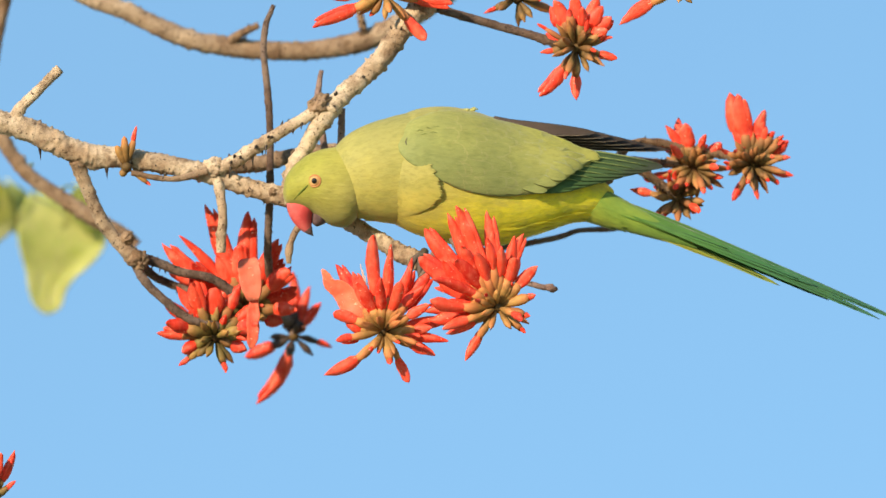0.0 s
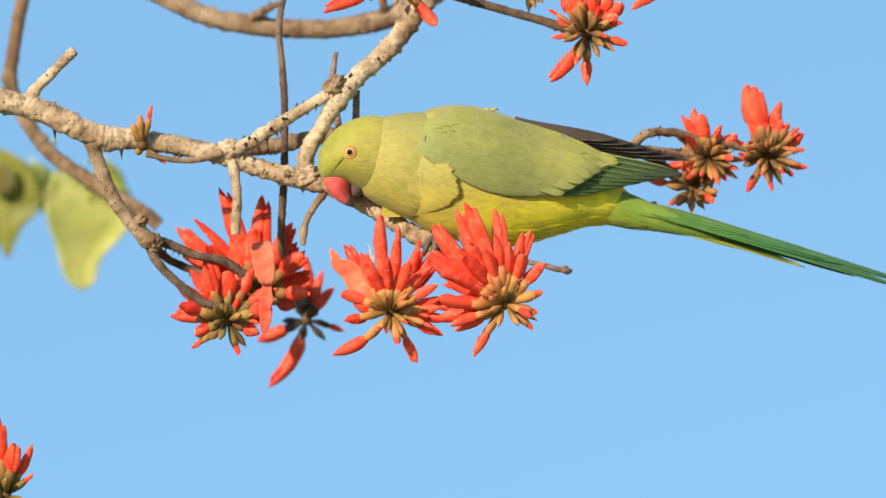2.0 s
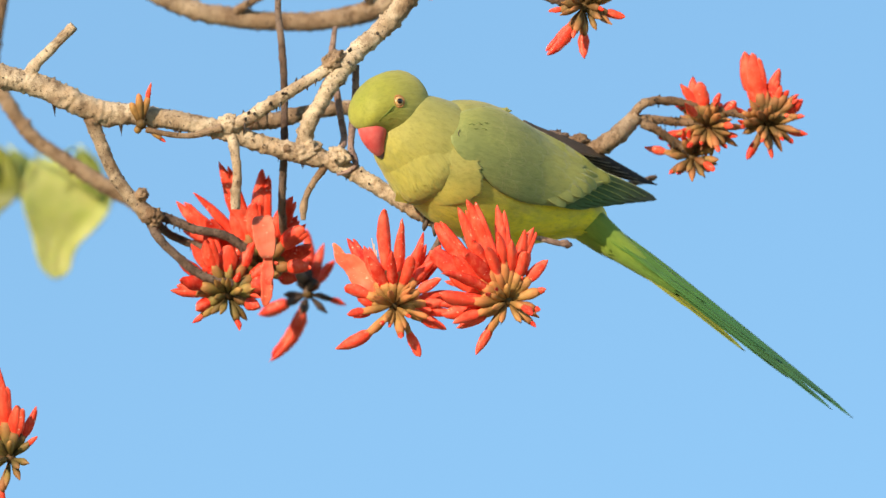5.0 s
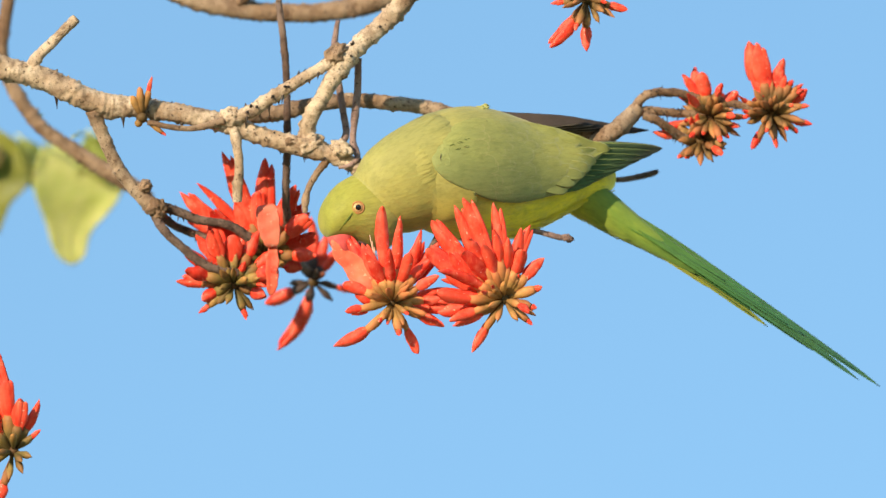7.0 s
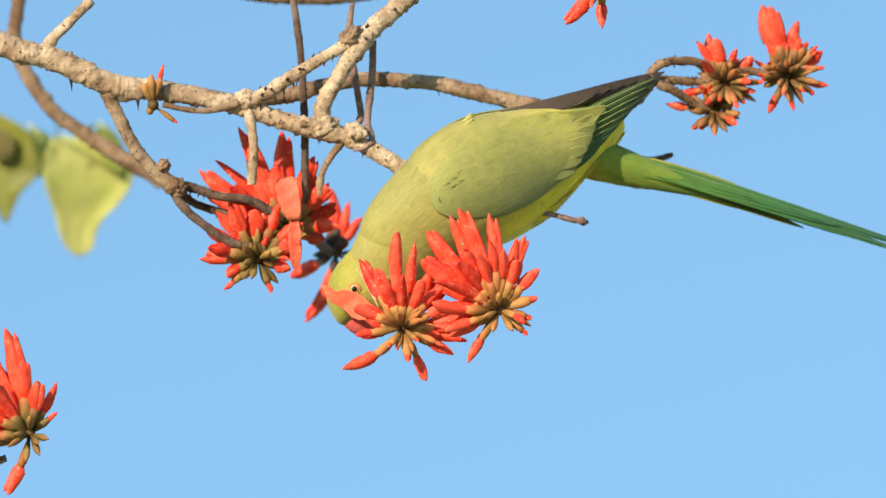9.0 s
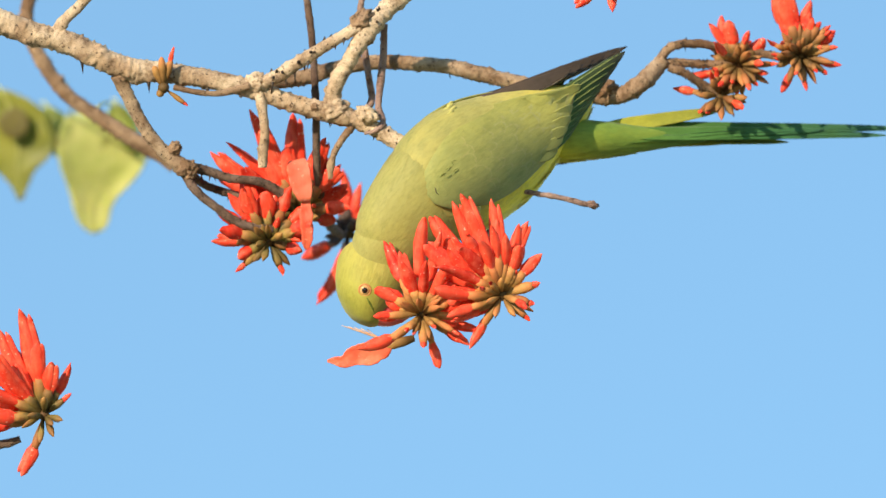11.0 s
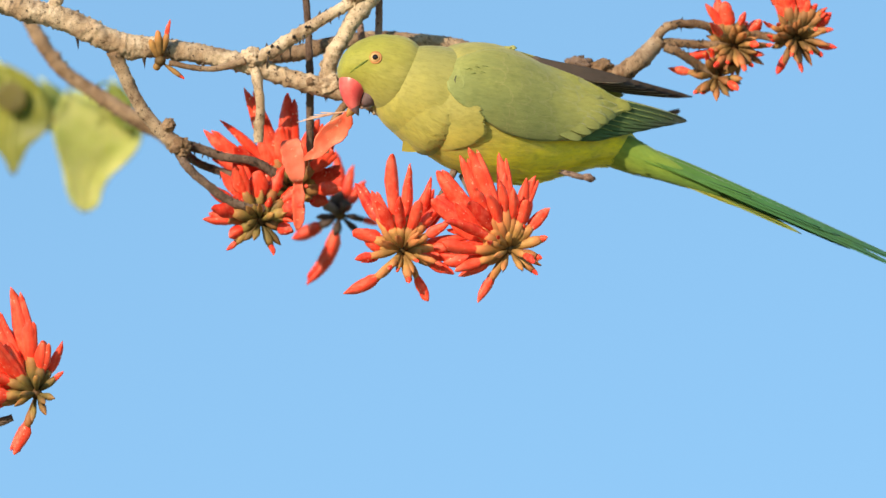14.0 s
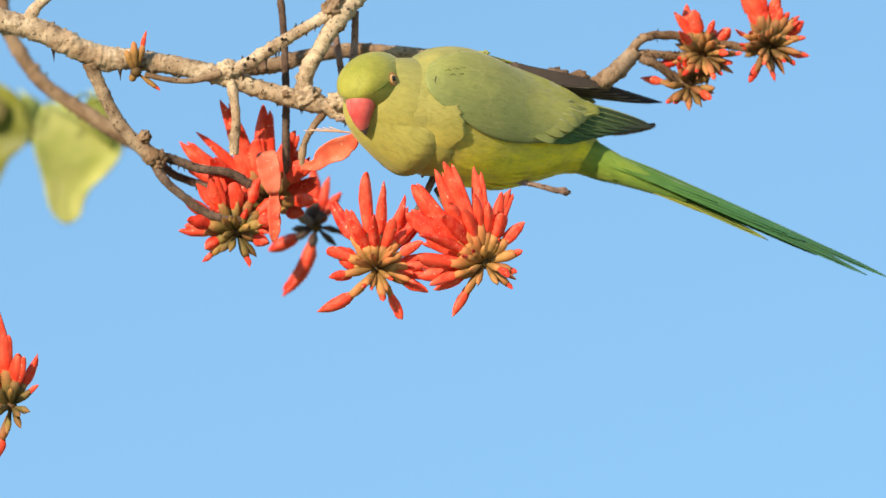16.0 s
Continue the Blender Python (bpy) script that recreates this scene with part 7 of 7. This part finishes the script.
    walk(bird_foot, [
        (0, pose(-0.0499, -0.0032, -0.0642, -0.0, -0.2, -15.0)), (0.5, pose(-0.0503, -0.0031, -0.0684, -0.0, -3.7, -15.0)), (1, pose(-0.0539, -0.0160, -0.0539, 0.0, -1.0, 0.0)),
        (1.5, pose(-0.0476, -0.0103, -0.0368, 0.0, -1.9, -7.0)), (2, pose(-0.0503, -0.0031, -0.0529, 0.0, -2.4, -15.0)), (2.5, pose(-0.0497, 0.0006, -0.0329, 0.0, -7.1, -19.5)),
        (3, pose(-0.0456, 0.0083, -0.0307, 0.0, -8.3, -30.5)), (3.5, pose(-0.0425, 0.0085, -0.0317, -0.0, -1.3, -33.0)), (4, pose(-0.0438, 0.0009, -0.0207, -3.7, 6.5, -25.0)),
        (4.5, pose(-0.0437, 0.0098, -0.0394, 0.0, -3.3, -33.5)), (5, pose(-0.0438, 0.0121, -0.0413, -0.0, -12.0, -36.0)), (7.5, pose(-0.0527, 0.0011, -0.0211, -11.2, 9.9, -25.9)),
        (8, pose(-0.0524, -0.0053, -0.0125, -16.0, 16.5, -21.3)), (10.5, pose(-0.0351, -0.0004, 0.0042, -30.2, 23.6, -39.2)), (11, pose(-0.0318, -0.0064, -0.0049, -29.5, 22.3, -39.8)),
        (11.5, pose(-0.0439, -0.0015, -0.0013, -28.5, 23.0, -34.9)), (12, pose(-0.0482, -0.0017, -0.0178, -16.7, 11.5, -28.5)), (12.5, pose(-0.0562, 0.0027, -0.0223, -12.9, 9.2, -27.2)),
        (13, pose(-0.0515, -0.0002, -0.0267, -7.4, 4.2, -22.7)), (13.5, pose(-0.0516, -0.0012, -0.0294, -3.8, 3.9, -19.3)), (14, pose(-0.0445, 0.0027, -0.0327, -1.8, -5.5, -25.8)),
        (14.5, pose(-0.0465, 0.0057, -0.0321, 0.0, -5.0, -27.0)), (15, pose(-0.0465, 0.0049, -0.0316, 0.0, -4.9, -26.0)), (15.5, pose(-0.0421, 0.0031, -0.0283, 0.0, -4.4, -26.5)),
        (16, pose(-0.0406, 0.0065, -0.0388, 0.0, -5.6, -32.0)),
    ])
    walk(bird_wing, [
        (0, pose(0.0000, -0.0000, -0.0000, 0.0, -0.0, 0.0)), (0.5, pose(0.0000, -0.0000, -0.0000, 0.0, -0.0, 0.0)), (1, pose(0.0000, -0.0000, -0.0000, 0.0, -0.0, 0.0)),
        (1.5, pose(0.0000, -0.0000, -0.0000, 0.0, -0.0, 0.0)), (2, pose(0.0000, -0.0000, -0.0000, 0.0, -0.0, 0.0)), (2.5, pose(0.0000, -0.0000, -0.0000, 0.0, -0.0, 0.0)),
        (3, pose(0.0000, -0.0000, -0.0000, 0.0, -0.0, 0.0)), (3.5, pose(0.0000, -0.0000, -0.0000, 0.0, -0.0, 0.0)), (4, pose(0.0000, -0.0010, -0.0026, 4.3, -0.0, 0.0)),
        (4.5, pose(0.0000, -0.0000, -0.0000, 0.0, -0.0, 0.0)), (5, pose(0.0000, -0.0000, -0.0000, 0.0, -0.0, 0.0)), (7.5, pose(0.0000, -0.0011, -0.0031, 5.0, -0.0, 0.0)),
        (8, pose(0.0000, -0.0011, -0.0031, 5.0, -0.0, 0.0)), (10.5, pose(0.0000, -0.0014, -0.0040, 6.5, -0.0, 0.0)), (11, pose(0.0000, -0.0014, -0.0040, 6.5, -0.0, 0.0)),
        (11.5, pose(0.0000, -0.0014, -0.0040, 6.5, -0.0, 0.0)), (12, pose(0.0000, -0.0019, -0.0053, 8.6, -0.0, 0.0)), (12.5, pose(0.0000, -0.0021, -0.0057, 9.4, -0.0, 0.0)),
        (13, pose(0.0000, -0.0018, -0.0048, 7.9, -0.0, 0.0)), (13.5, pose(0.0000, -0.0010, -0.0026, 4.3, -0.0, 0.0)), (14, pose(0.0000, -0.0003, -0.0009, 1.4, -0.0, 0.0)),
        (14.5, pose(0.0000, -0.0000, -0.0000, 0.0, -0.0, 0.0)), (15, pose(0.0000, -0.0000, -0.0000, 0.0, -0.0, 0.0)), (15.5, pose(0.0000, -0.0000, -0.0000, 0.0, -0.0, 0.0)),
        (16, pose(0.0000, -0.0000, -0.0000, 0.0, -0.0, 0.0)),
    ])
    walk(bird_far_wing, [
        (0, pose(0.0104, 0.0000, 0.0000, 0.0, -1.0, 0.0)), (0.5, pose(0.0104, 0.0000, 0.0000, 0.0, -1.0, 0.0)), (1, pose(0.0104, 0.0000, 0.0000, 0.0, -0.0, 0.0)),
        (1.5, pose(0.0104, 0.0000, 0.0000, 0.0, -0.0, 0.0)), (2, pose(0.0104, 0.0000, 0.0000, 0.0, -0.0, 0.0)), (2.5, pose(0.0104, 0.0000, 0.0000, 6.0, -0.0, 0.0)),
        (3, pose(0.0104, 0.0000, 0.0000, 8.0, -0.0, 0.0)), (3.5, pose(0.0104, 0.0000, 0.0000, 8.0, -0.0, 0.0)), (4, pose(0.0060, 0.0000, 0.0000, 0.0, -0.0, 0.0)),
        (4.5, pose(0.0104, 0.0000, 0.0000, 7.0, -1.5, 0.0)), (5, pose(0.0104, 0.0000, 0.0000, 4.0, -0.0, 0.0)), (7.5, pose(0.0000, 0.0000, 0.0000, 0.0, 2.0, 0.0)),
        (8, pose(0.0040, 0.0000, -0.0020, 2.0, 5.0, 0.0)), (10.5, pose(0.0120, 0.0000, -0.0056, 6.0, 9.0, 0.0)), (11, pose(0.0120, 0.0000, -0.0056, 6.0, 9.0, 0.0)),
        (11.5, pose(0.0104, 0.0000, -0.0048, 8.0, 8.0, 0.0)), (12, pose(0.0080, 0.0000, 0.0000, 14.0, 2.0, 0.0)), (12.5, pose(0.0120, 0.0000, 0.0000, 12.0, 4.0, 0.0)),
        (13, pose(0.0120, 0.0000, 0.0000, 12.0, 4.0, 0.0)), (13.5, pose(0.0104, 0.0000, 0.0000, 12.0, -0.0, 0.0)), (14, pose(0.0104, 0.0000, 0.0000, 12.0, -2.0, 0.0)),
        (14.5, pose(0.0104, 0.0000, 0.0000, 12.0, -2.0, 0.0)), (15, pose(0.0104, 0.0000, 0.0000, 12.0, -2.0, 0.0)), (15.5, pose(0.0104, 0.0000, 0.0000, 11.0, -2.0, 0.0)),
        (16, pose(0.0180, 0.0000, 0.0000, 10.0, -3.0, 0.0)),
    ])
    walk(plucked, [
        (0, at(-0.0326, -0.0257, 132.0, -0.07)), (0.5, at(-0.0325, -0.0067, 132.0, -0.07)), (1, at(-0.0354, -0.0203, 132.0, -0.07)),
        (1.5, at(-0.0539, -0.0489, 132.0, -0.07)), (2, at(-0.0373, -0.0244, 132.0, -0.07)), (2.5, at(-0.0429, -0.0466, 132.0, -0.07)),
        (3, at(-0.0456, -0.0400, 132.0, -0.07)), (3.5, at(-0.0452, -0.0412, 132.0, -0.07)), (4, at(-0.0537, -0.0602, 132.0, -0.07)),
        (4.5, at(-0.0402, -0.0343, 132.0, -0.07)), (5, at(-0.0350, -0.0381, 132.0, -0.07)), (7.5, at(-0.0397, -0.0423, 132.0, -0.07)),
        (8, at(-0.0437, -0.0531, 132.0, -0.07)), (10.5, at(-0.0414, -0.0870, 75.0, -0.03)), (11, at(-0.0421, -0.0927, 72.0, -0.03)),
        (11.5, at(-0.0854, -0.0630, 10.0, -0.03)), (12, at(-0.0948, -0.0070, 3.0, -0.03)), (12.5, at(-0.0719, 0.0001, -20.0, -0.03)),
        (13, at(-0.0698, 0.0060, -20.0, -0.03)), (13.5, at(-0.0760, 0.0578, 33.0, -0.03)), (14, at(-0.0738, 0.0591, 40.0, -0.03)),
        (14.5, at(-0.0714, 0.0573, 41.0, -0.03)), (15, at(-0.0703, 0.0605, 40.0, -0.03)), (15.5, at(-0.0777, 0.0604, 22.0, -0.03)),
        (16, at(-0.0490, 0.0500, 55.0, -0.03)),
    ])


motions()
